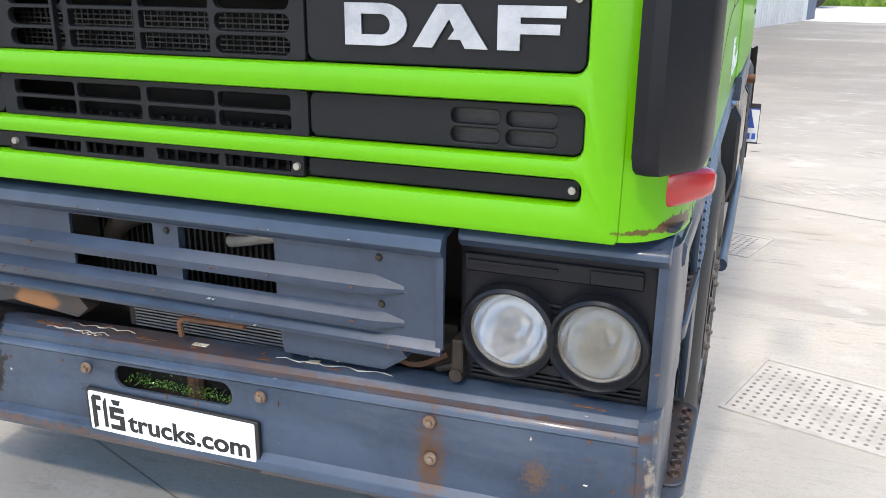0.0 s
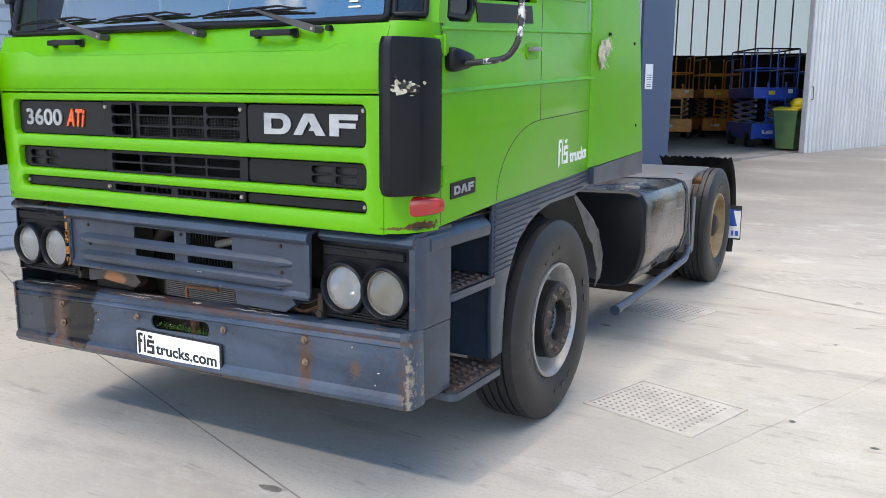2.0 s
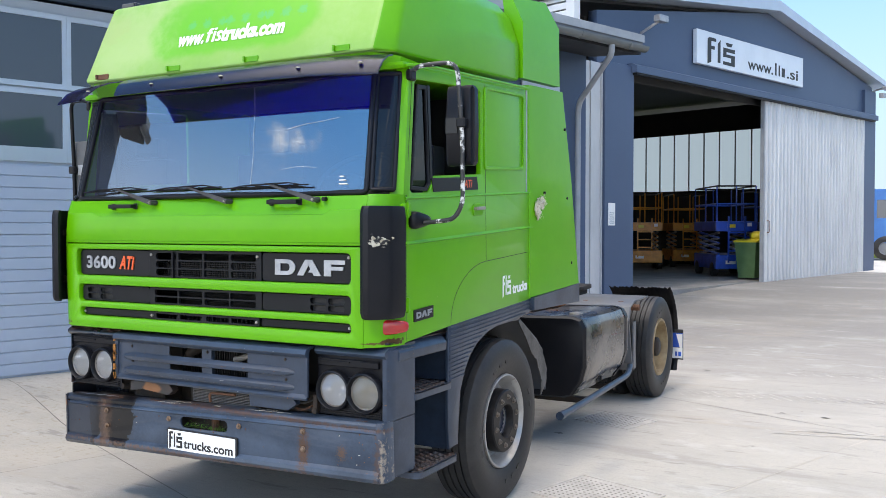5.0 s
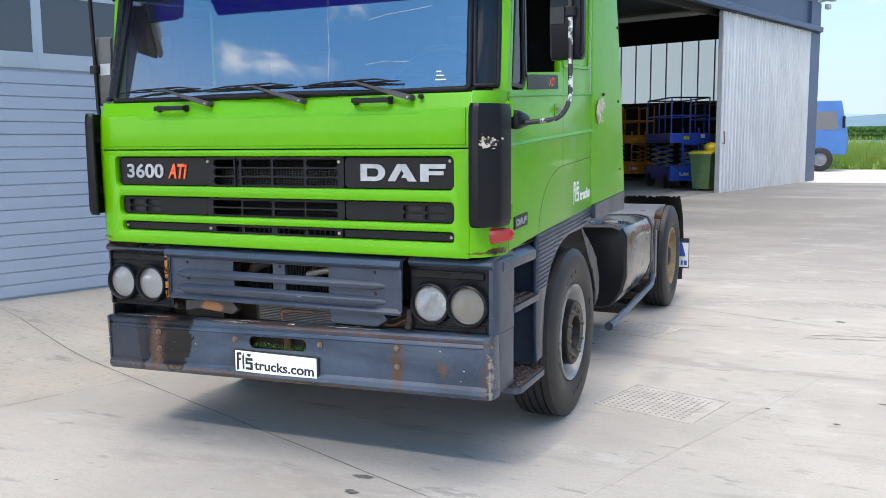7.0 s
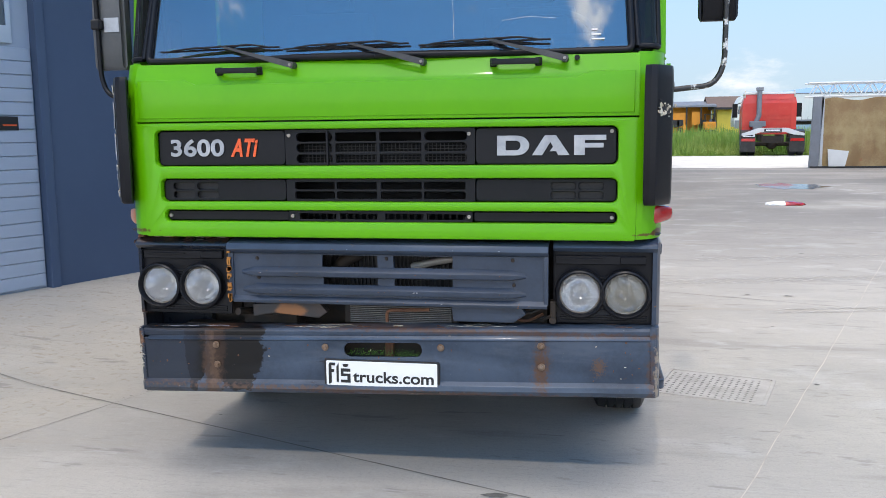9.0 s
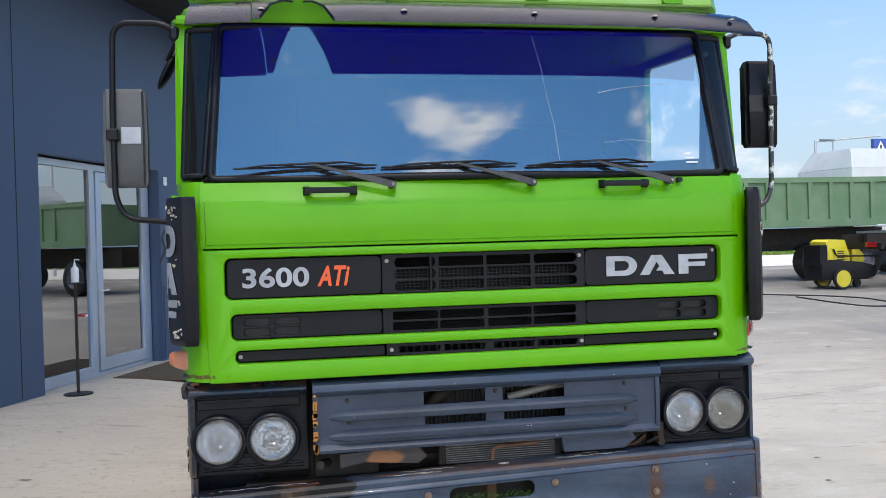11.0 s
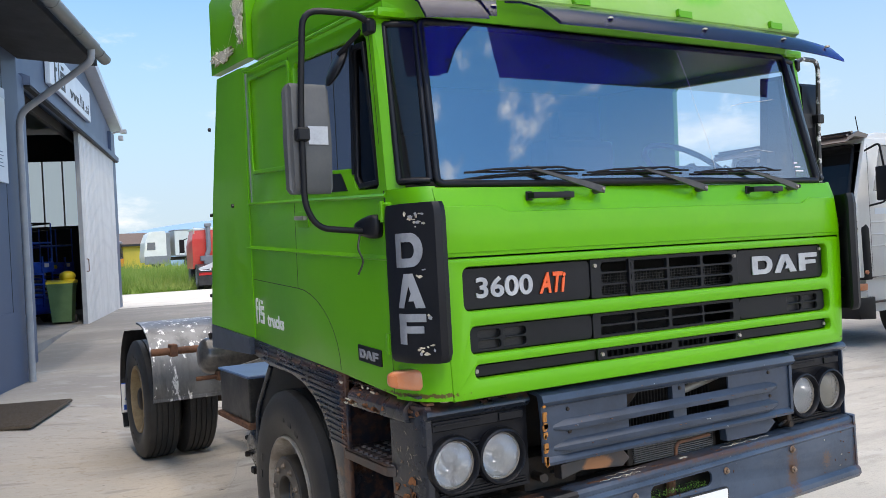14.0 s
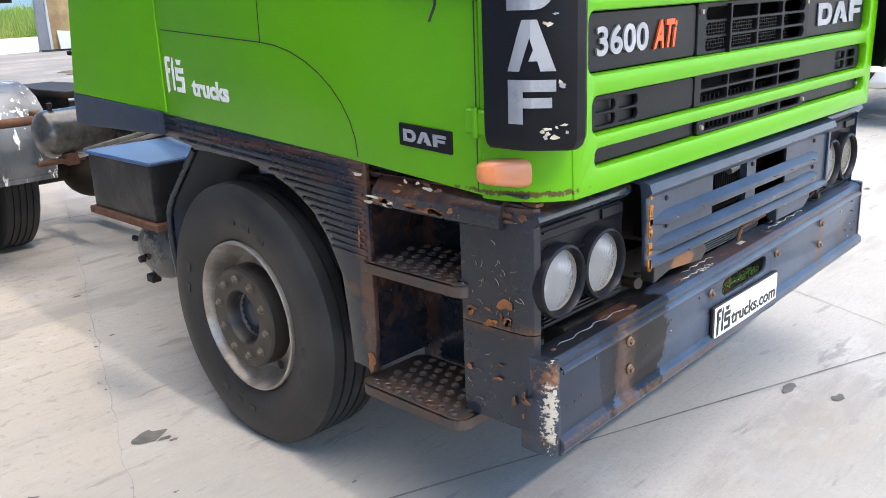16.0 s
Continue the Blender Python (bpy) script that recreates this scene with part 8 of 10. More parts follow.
    part("sign_bars", hall_skew(join(cuboid(11.38, 11.46, -0.127, -0.123, 5.76, 6.08), cuboid(11.60, 11.68, -0.127, -0.123, 5.76, 6.04), cuboid(11.80, 12.0, -0.127, -0.123, 5.76, 5.99))), LETTER_BLACK, s)
    n = part("notice", cuboid(3.56, 3.80, -0.115, -0.104, 1.86, 2.30), LETTER_WHITE, h, "white notice sheet")
    part("notice_print", join(*[cuboid(3.60, 3.76, -0.119, -0.116, 1.90 + k * 0.04, 1.912 + k * 0.04) for k in range(6)]), SIGN_BLUE, n)
    part("wall_camera", hall_skew(join(cuboid(4.9, 5.25, -0.45, -0.3, 6.2, 6.34, 0.02), rod((5.0, -0.35, 6.2), (4.9, 0.0, 6.0), 0.03))), SILVER, h, "grey surveillance camera")
    part("yard_lamp", hall_skew(join(cuboid(19.4, 19.75, -0.5, -0.3, 6.05, 6.16, 0.02), rod((19.5, -0.3, 6.1), (19.4, 0.1, 6.0), 0.03), cuboid(19.3, 19.55, -0.4, -0.25, 5.8, 5.95, 0.03))), SILVER, h)
    part("eave_post", hall_skew(cuboid(2.12, 2.30, -0.30, -0.12, 4.6, 6.36)), WHITE, h, "white eave end post")
    part("eave_beam", hall_skew(cuboid(2.12, 2.24, -0.12, 3.0, 6.22, 6.36)), WHITE, h)
    for k in range(8):
        part("eave_louvre", hall_skew(cuboid(2.14, 2.20, -0.12, 3.0, 5.02 + k * 0.15, 5.14 + k * 0.15)), WHITE, h)
    fl = part("hall_floor", prism([(3.4, 0.05), (19.3, 0.05), (19.3, 15.0), (3.4, 15.0)], 0.30, 0.445, "z"), HALL_FLOOR, None)
    fl.matrix_basis = HALL
    tagged(fl, "worn grey concrete hall floor", "floor", kind="structure")
    return h


build_office()
build_hall()


# ---- scissor lifts, bin ----
LIFT_BLUE = surface("blue lift paint", (0.02, 0.10, 0.60), 0.4, coat=0.3, tint=(0.01, 0.035, 0.2), scale=4)
LIFT_ORANGE = surface("orange lift paint", (0.75, 0.33, 0.03), 0.45, coat=0.2, tint=(0.35, 0.13, 0.02), scale=4)
YELLOW = surface("yellow plastic", (0.72, 0.60, 0.03), 0.45, tint=(0.55, 0.45, 0.05), scale=5)
BIN_GREEN = surface("green bin plastic", (0.085, 0.17, 0.07), 0.6, tint=(0.06, 0.12, 0.05), scale=4)


def scissor_lift(paint, label, m, long=2.2, wide=1.15):
    s = thing("scissor_lift", label, "lift", m, group="scissor lifts in the hall")
    part("base", cuboid(-wide / 2, wide / 2, -long / 2, long / 2, 0.22, 0.62, 0.02), paint, s)
    for x in (-1, 1):
        for y in (-1, 1):
            part("wheel", lathe([(-0.09, 0.0001), (-0.09, 0.15), (-0.07, 0.2), (0.07, 0.2), (0.09, 0.15), (0.09, 0.0001)], "x", 18, (x * (wide / 2 - 0.06), y * (long / 2 - 0.35), 0.2)), RUBBER, s, "", 40)
    for k in range(4):
        z0, z1 = 0.64 + k * 0.15, 0.64 + (k + 1) * 0.15
        for x in (-wide / 2 + 0.14, wide / 2 - 0.14):
            part("scissor_arm", rod((x, -long / 2 + 0.2, z0), (x, long / 2 - 0.2, z1), 0.035, 6), paint, s)
            part("scissor_arm", rod((x, -long / 2 + 0.2, z1), (x, long / 2 - 0.2, z0), 0.035, 6), RIM_STEEL, s)
    part("ladder", join(*[cuboid(-0.22, 0.22, -long / 2 - 0.05, -long / 2 - 0.02, 0.45 + k * 0.26, 0.49 + k * 0.26) for k in range(5)], cuboid(-0.25, -0.21, -long / 2 - 0.05, -long / 2, 0.4, 1.7), cuboid(0.21, 0.25, -long / 2 - 0.05, -long / 2, 0.4, 1.7)), paint, s)
    part("platform", cuboid(-wide / 2, wide / 2, -long / 2, long / 2, 1.28, 1.56, 0.02), paint, s)
    for z in (2.05, 2.55):
        part("guard_rail", pipe([(-wide / 2 + 0.03, -long / 2 + 0.03, z), (wide / 2 - 0.03, -long / 2 + 0.03, z), (wide / 2 - 0.03, long / 2 - 0.03, z), (-wide / 2 + 0.03, long / 2 - 0.03, z), (-wide / 2 + 0.03, -long / 2 + 0.03, z)], 0.022, 8), paint if z < 2.4 else LETTER_BLACK, s)
    for x in (-wide / 2 + 0.03, 0, wide / 2 - 0.03):
        for y in (-long / 2 + 0.03, 0, long / 2 - 0.03):
            if x or y:
                part("post", rod((x, y, 1.56), (x, y, 2.55), 0.02, 8), paint, s)
    for x, z, w in ((-0.25, 1.38, 0.22), (0.3, 1.42, 0.12)):
        part("label_plate", cuboid(x, x + w, -long / 2 - 0.008, -long / 2 - 0.001, z, z + 0.1), YELLOW if x < 0 else LETTER_WHITE, s)
    part("label_plate", cuboid(-0.3, -0.02, -long / 2 - 0.008, -long / 2 - 0.001, 0.36, 0.46), LETTER_WHITE, s)
    part("side_label", cuboid(wide / 2 + 0.001, wide / 2 + 0.008, -0.4, 0.2, 1.36, 1.48), YELLOW, s)
    return s


blue_lift = scissor_lift(LIFT_BLUE, "blue scissor lift parked in the hall", pose(-1.25, 22.3, 0.445, 0, 0, 28))
lift_far = scissor_lift(LIFT_ORANGE, "orange scissor lift parked in the dark hall", pose(-4.6, 25.6, 0.445, 0, 0, 20))
copy_thing(lift_far, pose(-3.65, 27.6, 0.445, 0, 0, 24))
copy_thing(lift_far, pose(-6.1, 24.9, 0.445, 0, 0, 18))
copy_thing(blue_lift, pose(-0.4, 25.6, 0.445, 0, 0, 32))


def build_bin():
    b = thing("wheeled_bin", "green wheeled bin with a yellow lid", "bin", pose(-0.2, 20.35, 0.445, 0, 0, -15))
    part("body", loft([[(-0.22, -0.26, 0.05), (0.22, -0.26, 0.05), (0.22, 0.26, 0.05), (-0.22, 0.26, 0.05)], [(-0.29, -0.34, 0.95), (0.29, -0.34, 0.95), (0.29, 0.34, 0.95), (-0.29, 0.34, 0.95)]]), BIN_GREEN, b)
    part("rim", cuboid(-0.31, 0.31, -0.36, 0.36, 0.93, 0.99, 0.01), BIN_GREEN, b)
    part("lid", prism([(-0.37, 0.99), (-0.37, 1.03), (-0.1, 1.08), (0.36, 1.06), (0.38, 0.99)], -0.32, 0.32, "x", bevel=0.015), YELLOW, b, "yellow lid")
    part("waste_sack", (lambda m: (bmesh.ops.create_icosphere(m, subdivisions=2, radius=0.2), m.transform(Matrix.Translation((0.12, 0.1, 1.16)) @ Matrix.Diagonal((1, 1, 0.7, 1))), m)[2])(bmesh.new()), YELLOW, b, "", 60)
    for x in (-0.25, 0.25):
        part("wheel", lathe([(-0.025, 0.0001), (-0.025, 0.1), (0.025, 0.1), (0.025, 0.0001)], "x", 16, (x, 0.3, 0.1)), RUBBER, b)


build_bin()


def build_stand():
    p = OFFICE @ Vector((-5.15, -0.35, 0))
    s = thing("sanitiser_stand", "slim dark stand with a white pump bottle", "stand", Matrix.Translation((p.x, p.y, ground_z(p.x, p.y))))
    part("foot", lathe([(0.0, 0.0001), (0.0, 0.15), (0.012, 0.15), (0.02, 0.02)], "z", 20), LETTER_BLACK, s)
    part("pole", rod((0, 0, 0.01), (0, 0, 1.2), 0.017), LETTER_BLACK, s)
    part("tray", lathe([(1.2, 0.0001), (1.2, 0.09), (1.212, 0.09), (1.212, 0.0001)], "z", 18), LETTER_BLACK, s)
    b = part("bottle", lathe([(1.213, 0.0001), (1.213, 0.04), (1.36, 0.042), (1.39, 0.015), (1.42, 0.012), (1.42, 0.0001)], "z", 16), LETTER_WHITE, s, "white pump bottle", 40)
    part("pump", join(rod((0, 0, 1.42), (0, 0, 1.46), 0.006), rod((0, 0, 1.46), (0.05, 0, 1.455), 0.006)), LETTER_WHITE, b)
    q = OFFICE @ Vector((-3.25, -0.62, 0))
    mat = thing("door_mat", "brown woven door mat", "mat", Matrix.Translation((q.x, q.y, ground_z(q.x, q.y) + 0.006)) @ Matrix.Rotation(radians(70), 4, "Z"))
    part("mat_base", cuboid(-0.85, 0.85, -0.5, 0.5, -0.02, 0.012, 0.005, 1), MAT_BROWN, mat)
    part("mat_weave", join(*[cuboid(-0.84 + k * 0.035, -0.822 + k * 0.035, -0.49, 0.49, 0.012, 0.018) for k in range(48)]), MAT_BROWN, mat, kind="stuff")


MAT_BROWN = surface("brown coir mat", (0.09, 0.07, 0.05), 0.95, tint=(0.05, 0.04, 0.03), scale=20, bump=0.3)
build_stand()


# ---- yard details ----
def laid(bm, lift=0.004):
    """Drop a flat mesh on the ground: its z is added to the ground's height."""
    for v in bm.verts:
        v.co.z += ground_z(v.co.x, v.co.y) + lift
    return bm


JOINT = surface("dark slab joint", (0.17, 0.155, 0.14), 0.95, tint=(0.25, 0.235, 0.21), scale=3, amount=0.9, low=0.4, high=0.6)
JOINT_GREY = surface("worn grey crack", (0.27, 0.25, 0.225), 0.95, tint=(0.36, 0.34, 0.31), scale=4, amount=0.9, low=0.4, high=0.6)
JOINT_PALE = surface("sanded-up slab joint", (0.42, 0.375, 0.32), 0.95, tint=(0.58, 0.53, 0.455), scale=2.2, amount=1.0, low=0.35, high=0.55)
STAIN = surface("dark oil stain", (0.10, 0.095, 0.085), 0.7, tint=(0.2, 0.19, 0.17), scale=12, amount=0.8)
WET = surface("wet concrete", (0.10, 0.105, 0.11), 0.08, tint=(0.16, 0.16, 0.16), scale=2)
COVER_IRON = surface("worn cast iron cover", (0.50, 0.47, 0.425), 0.7, tint=(0.38, 0.35, 0.31), scale=6, amount=0.9, bump=0.1)
GRAVEL = surface("pale gravel", (0.72, 0.68, 0.61), 0.95, tint=(0.58, 0.54, 0.48), scale=1.2, amount=0.8, bump=0.6, bump_scale=9)
U2, M2 = Vector((0.36, 0.933)), Vector((0.933, -0.36))


def joint_line(a, b, w, seed, sway=0.02, step=0.5):
    rnd = random.Random(seed)
    a, b = Vector(a), Vector(b)
    n = max(2, int((b - a).length / step))
    d = (b - a).normalized()
    s = Vector((-d.y, d.x))
    row = []
    off = 0.0
    for i in range(n + 1):
        off = 0.7 * off + rnd.uniform(-sway, sway)
        p = a.lerp(b, i / n) + s * off
        hw = w / 2 * rnd.uniform(0.6, 1.3)
        row.append([(p.x + s.x * hw, p.y + s.y * hw, 0), (p.x - s.x * hw, p.y - s.y * hw, 0)])
    return laid(loft(row, False, False), 0.003)


def build_yard():
    def at(u, m):
        p = U2 * u + M2 * m
        return (p.x, p.y)
    for i, u in enumerate((-5.1, 0.2, 5.5, 10.8, 16.1, 21.4)):
        part("slab_joint", joint_line(at(u, -9 if u < 12 else 0), at(u, 13), 0.009, 40 + i, 0.004), JOINT, ground)
    for i, m in enumerate((1.48, 5.2, 8.9, -5.9)):
        part("slab_joint", joint_line(at(-8, m), at(6.5 if m < 0 else 25.0, m), 0.005, 60 + i, 0.006, 0.25), JOINT_PALE, ground)
    part("ground_crack", joint_line(at(0.2, -2.2), at(10.5, -2.2), 0.0035, 71, 0.009, 0.06), JOINT_GREY, ground)
    part("ground_crack", joint_line(at(-8, -2.2), at(0.2, -2.2), 0.006, 72, 0.008, 0.15), JOINT, ground)
    part("ground_crack", joint_line(at(-1.3, -0.2), at(-6.5, 0.7), 0.004, 73, 0.012, 0.06), JOINT, ground)
    rnd = random.Random(76)
    for k in range(70):
        u = rnd.uniform(0.2, 6.0)
        p = at(u, -2.2 + rnd.gauss(0, 0.018))
        r = rnd.uniform(0.004, 0.012)
        bm = bmesh.new()
        bm.faces.new([bm.verts.new((p[0] + r * rnd.uniform(0.5, 1.3) * math.cos(a), p[1] + r * rnd.uniform(0.5, 1.6) * math.sin(a), 0)) for a in [2 * math.pi * i / 7 for i in range(7)]])
        part("crumbled_edge", laid(bm, 0.0042), JOINT_GREY if k % 5 else STAIN, ground)
    rnd = random.Random(77)
    spots = [(-1.55, 1.79, 0.055), (-1.5, 1.72, 0.02), (-1.49, 1.68, 0.015), (0.52, -0.05, 0.035), (1.05, -0.55, 0.03), (-0.25, -1.05, 0.03), (2.0, -0.9, 0.025), (3.4, -0.6, 0.03), (2.6, -1.6, 0.02)]
    for k in range(90):
        spots.append((rnd.uniform(-3.5, 9), rnd.uniform(-3, 9), rnd.choice((0.008, 0.012, 0.018, 0.03))))
    for x, y, r in spots:
        n = 12
        bm = bmesh.new()
        bm.faces.new([bm.verts.new((x + r * rnd.uniform(0.5, 1.3) * math.cos(2 * math.pi * i / n) * 1.5, y + r * rnd.uniform(0.4, 1.1) * math.sin(2 * math.pi * i / n), 0)) for i in range(n)])
        part("ground_stain", laid(bm, 0.004), STAIN, ground)
    pud = [(5.4 + 0.75 * math.cos(a) * rnd.uniform(0.7, 1.2), 16.9 + 0.75 * math.sin(a) * rnd.uniform(0.6, 1.2), 0) for a in [2 * math.pi * i / 22 for i in range(22)]]
    bm = bmesh.new()
    bm.faces.new([bm.verts.new(p) for p in pud])
    part("puddle", laid(bm, 0.006), WET, ground, "shallow wet puddle")
    # tread prints of a heavy tyre
    for row, (xa, ya, xb, yb) in enumerate(((1.42, 5.66, 5.2, 6.6), (2.6, 4.3, 6.0, 5.0), (1.5, 5.86, 5.3, 6.8), (2.7, 4.46, 6.1, 5.16), (2.3, 7.6, 7.0, 8.6), (2.35, 7.78, 7.1, 8.8))):
        for k in range(34):
            p = Vector((xa, ya)).lerp(Vector((xb, yb)), k / 33)
            bm = bmesh.new()
            w, ln = 0.014 * rnd.uniform(0.6, 1.3), 0.10 * rnd.uniform(0.6, 1.2)
            a = 0.5 if row % 2 else 2.3
            dx, dy = math.cos(a), math.sin(a)
            bm.faces.new([bm.verts.new((p.x + dx * u * ln - dy * v * w, p.y + dy * u * ln + dx * v * w, 0)) for u, v in ((-1, 0), (-0.4, 1), (0.5, 0.8), (1, 0), (0.4, -0.8), (-0.5, -1))])
            part("tread_print", laid(bm, 0.0038), SCUFF_DARK, ground)
    # gravel road
    xs = [-60, -25, -10, 0, 5, 10, 18, 30, 60]
    part("gravel_road", laid(loft([[(x, y + 0.15 * math.sin(x * 0.8), 0) for x in xs] for y in (26.3, 30, 34, 38.6)], False, False), 0.006), GRAVEL, ground, "pale gravel road")


SCUFF_DARK = surface("dark tyre print", (0.38, 0.355, 0.32), 0.9, tint=(0.52, 0.49, 0.45), scale=9, amount=1.0, low=0.35, high=0.6)
build_yard()


def build_cover(x, y, turn, w, h, label):
    c = thing("manhole_cover", label, "manhole cover", pose(x, y, ground_z(x, y), 0, 0, turn))
    part("frame", sheet([round_rect(-w / 2, w / 2, -h / 2, h / 2, 0.01), round_rect(-w / 2 + 0.02, w / 2 - 0.02, -h / 2 + 0.02, h / 2 - 0.02, 0.005)], 0.01, "xy", 0.003), COVER_IRON, c)
    part("plate", cuboid(-w / 2 + 0.025, w / 2 - 0.025, -h / 2 + 0.025, h / 2 - 0.025, -0.01, 0.003), COVER_IRON, c)
    studs = bmesh.new()
    nx, ny = int((w - 0.06) / 0.042), int((h - 0.06) / 0.042)
    for i in range(nx):
        for j in range(ny):
            cx, cy = -w / 2 + 0.05 + i * 0.042, -h / 2 + 0.05 + j * 0.042
            prism([(cx - 0.010, cy), (cx, cy - 0.010), (cx + 0.010, cy), (cx, cy + 0.010)], 0.003, 0.0042, "z", studs)
    part("stud_pattern", studs, JOINT, c, "dark sunk pattern", kind="stuff")


build_cover(1.74, 1.86, -17, 0.69, 0.60, "square cast iron manhole cover with a studded pattern")
build_cover(1.16, 4.1, -17, 0.6, 0.5, "dark manhole cover beside the fuel tank")


def build_litter():
    b = thing("litter_bag", "crumpled red and white plastic bag on the ground", "litter", Matrix.Translation((4.6, 13.6, ground_z(4.6, 13.6))))
    rnd = random.Random(8)
    for name, x0, mat in (("red_half", 0.12, RED_LENS), ("white_half", -0.14, LETTER_WHITE)):
        bm = bmesh.new()
        bmesh.ops.create_icosphere(bm, subdivisions=2, radius=0.2)
        for v in bm.verts:
            v.co = Vector((v.co.x * 1.3 + x0, v.co.y * 0.9, max(-0.02, v.co.z * 0.35))) * rnd.uniform(0.88, 1.1)
        part(name, bm, mat, b)


build_litter()


# ---- field, road edge, far land ----
def build_field():
    rnd = random.Random(31)
    g = bmesh.new()
    vs, fs = [], []

    def blade(x, y, h, w, lean):
        z = ground_z(x, y)
        a = rnd.uniform(0, math.pi)
        dx, dy = math.cos(a) * w, math.sin(a) * w
        lx, ly = rnd.uniform(-lean, lean), rnd.uniform(-lean, lean)
        i = len(vs)
        vs.extend([(x - dx, y - dy, z - 0.02), (x + dx, y + dy, z - 0.02), (x + dx * 0.6 + lx * 0.5, y + dy * 0.6 + ly * 0.5, z + h * 0.6), (x - dx * 0.6 + lx * 0.5, y - dy * 0.6 + ly * 0.5, z + h * 0.6), (x + lx, y + ly, z + h)])
        fs.extend([(i, i + 1, i + 2, i + 3), (i + 3, i + 2, i + 4)])
    for k in range(52000):
        y = 39.2 + 34 * rnd.random() ** 1.6
        half = 0.62 * y
        x = rnd.uniform(-8, 30)
        tall = min(1.0, 0.25 + (y - 39.2) / 4.0)
        clump = 0.6 + 0.5 * math.sin(x * 1.7 + math.sin(y * 2.1) * 1.3) * math.sin(y * 1.3 + x * 0.6)
        blade(x, y, (0.35 + 0.7 * rnd.random()) * tall * max(0.4, clump + 0.3), rnd.uniform(0.012, 0.03), 0.22)
    me = bpy.data.meshes.new("field_grass")
    me.from_pydata(vs, [], fs)
    me.materials.append(GRASS_BLADE)
    tagged(new("field_grass", me), "tall sunlit green field grass", "grass", kind="stuff")
    xs = [-60, -25, -10, 0, 5, 10, 18, 30, 60, 120]
    part("meadow", laid(loft([[(x, y + 0.2 * math.sin(x * 0.9), 0) for x in xs] for y in (38.8, 45, 50, 56, 62, 70, 78, 84, 95, 140, 260)], False, False), 0.01), GRASS, ground, "rough green meadow")
    # maize strip
    vs, fs = [], []
    for k in range(9000):
        x, y = rnd.uniform(-14, 14), rnd.uniform(118, 126)
        z = ground_z(x, y)
        h = 2.3 * rnd.uniform(0.85, 1.1)
        for q in range(3):
            a = rnd.uniform(0, 2 * math.pi)
            i = len(vs)
            b = z + h * (0.2 + 0.25 * q)
            dx, dy = math.cos(a), math.sin(a)
            vs.extend([(x - dy * 0.03, y + dx * 0.03, b), (x + dy * 0.03, y - dx * 0.03, b), (x + dx * 0.28, y + dy * 0.28, b + 0.45), (x + dx * 0.6, y + dy * 0.6, b + 0.25)])
            fs.extend([(i, i + 1, i + 2), (i + 1, i + 3, i + 2)])
    me = bpy.data.meshes.new("maize")
    me.from_pydata(vs, [], fs)
    me.materials.append(MAIZE)
    tagged(new("maize", me), "dense strip of dark green maize", "crop", kind="stuff")
    # hills far off
    for name, y, top, seed, mat in (("hills_far", 1500, 118, 3, HILL_FAR), ("hills_near", 1000, 52, 4, HILL_NEAR)):
        r2 = random.Random(seed)
        ph = [(r2.uniform(0.002, 0.012), r2.uniform(0, 6.28), r2.uniform(0.2, 1)) for _ in range(7)]
        rows_a, rows_b, rows_c = [], [], []
        for i in range(161):
            x = -1600 + 20 * i
            h = top * (0.62 + 0.16 * sum(w * math.sin(f * x + p) for f, p, w in ph) / 2)
            rows_a.append((x, y, -5))
            rows_b.append((x, y + 60, h * 0.6))
            rows_c.append((x, y + 160, h))
        tagged(part(name, loft([rows_a, rows_b, rows_c], False, False), mat, None, smooth=60), "blue hazy range of wooded hills", "hills", kind="structure")


GRASS_BLADE = surface("sunlit grass blades", (0.15, 0.27, 0.03), 0.7, tint=(0.33, 0.38, 0.09), scale=0.35, amount=0.8, low=0.4, high=0.65)
GRASS_BLADE.node_tree.nodes["Principled BSDF"].inputs["Subsurface Weight"].default_value = 0.0
MAIZE = surface("maize leaves", (0.06, 0.16, 0.03), 0.7, tint=(0.10, 0.2, 0.04), scale=0.5)
# distance haze is put into both hill colours as blue
HILL_FAR = surface("hazy far hill", (0.22, 0.36, 0.50), 1.0, tint=(0.27, 0.40, 0.53), scale=0.01, amount=0.6)
HILL_NEAR = surface("wooded hill in haze", (0.11, 0.20, 0.25), 1.0, tint=(0.16, 0.25, 0.29), scale=0.02, amount=0.7)
build_field()


# ---- sheds and far vehicles ----
SHED_YELLOW = surface("yellow rendered wall", (0.72, 0.55, 0.08), 0.8, tint=(0.6, 0.45, 0.08), scale=0.7, amount=0.6)
SHED_ORANGE = surface("orange sheet", (0.75, 0.28, 0.02), 0.6, tint=(0.55, 0.2, 0.03), scale=1)
ROOF_BROWN = surface("brown roof tiles", (0.13, 0.09, 0.075), 0.85, tint=(0.2, 0.15, 0.12), scale=2, stretch=(1, 6, 1))
RED_PAINT = surface("faded red cab paint", (0.62, 0.035, 0.025), 0.4, coat=0.3, tint=(0.68, 0.10, 0.06), scale=1.5, amount=0.6)
ORANGE_PAINT = surface("orange cab paint", (0.55, 0.10, 0.02), 0.4, coat=0.3, tint=(0.42, 0.09, 0.03), scale=2)
TIPPER_GREEN = surface("chalky green tipper paint", (0.13, 0.23, 0.11), 0.7, tint=(0.20, 0.29, 0.17), scale=1.5, amount=0.8, spots=(0.09, 0.05, 0.03), spot_scale=5, spot_at=0.70, spot_soft=0.04)
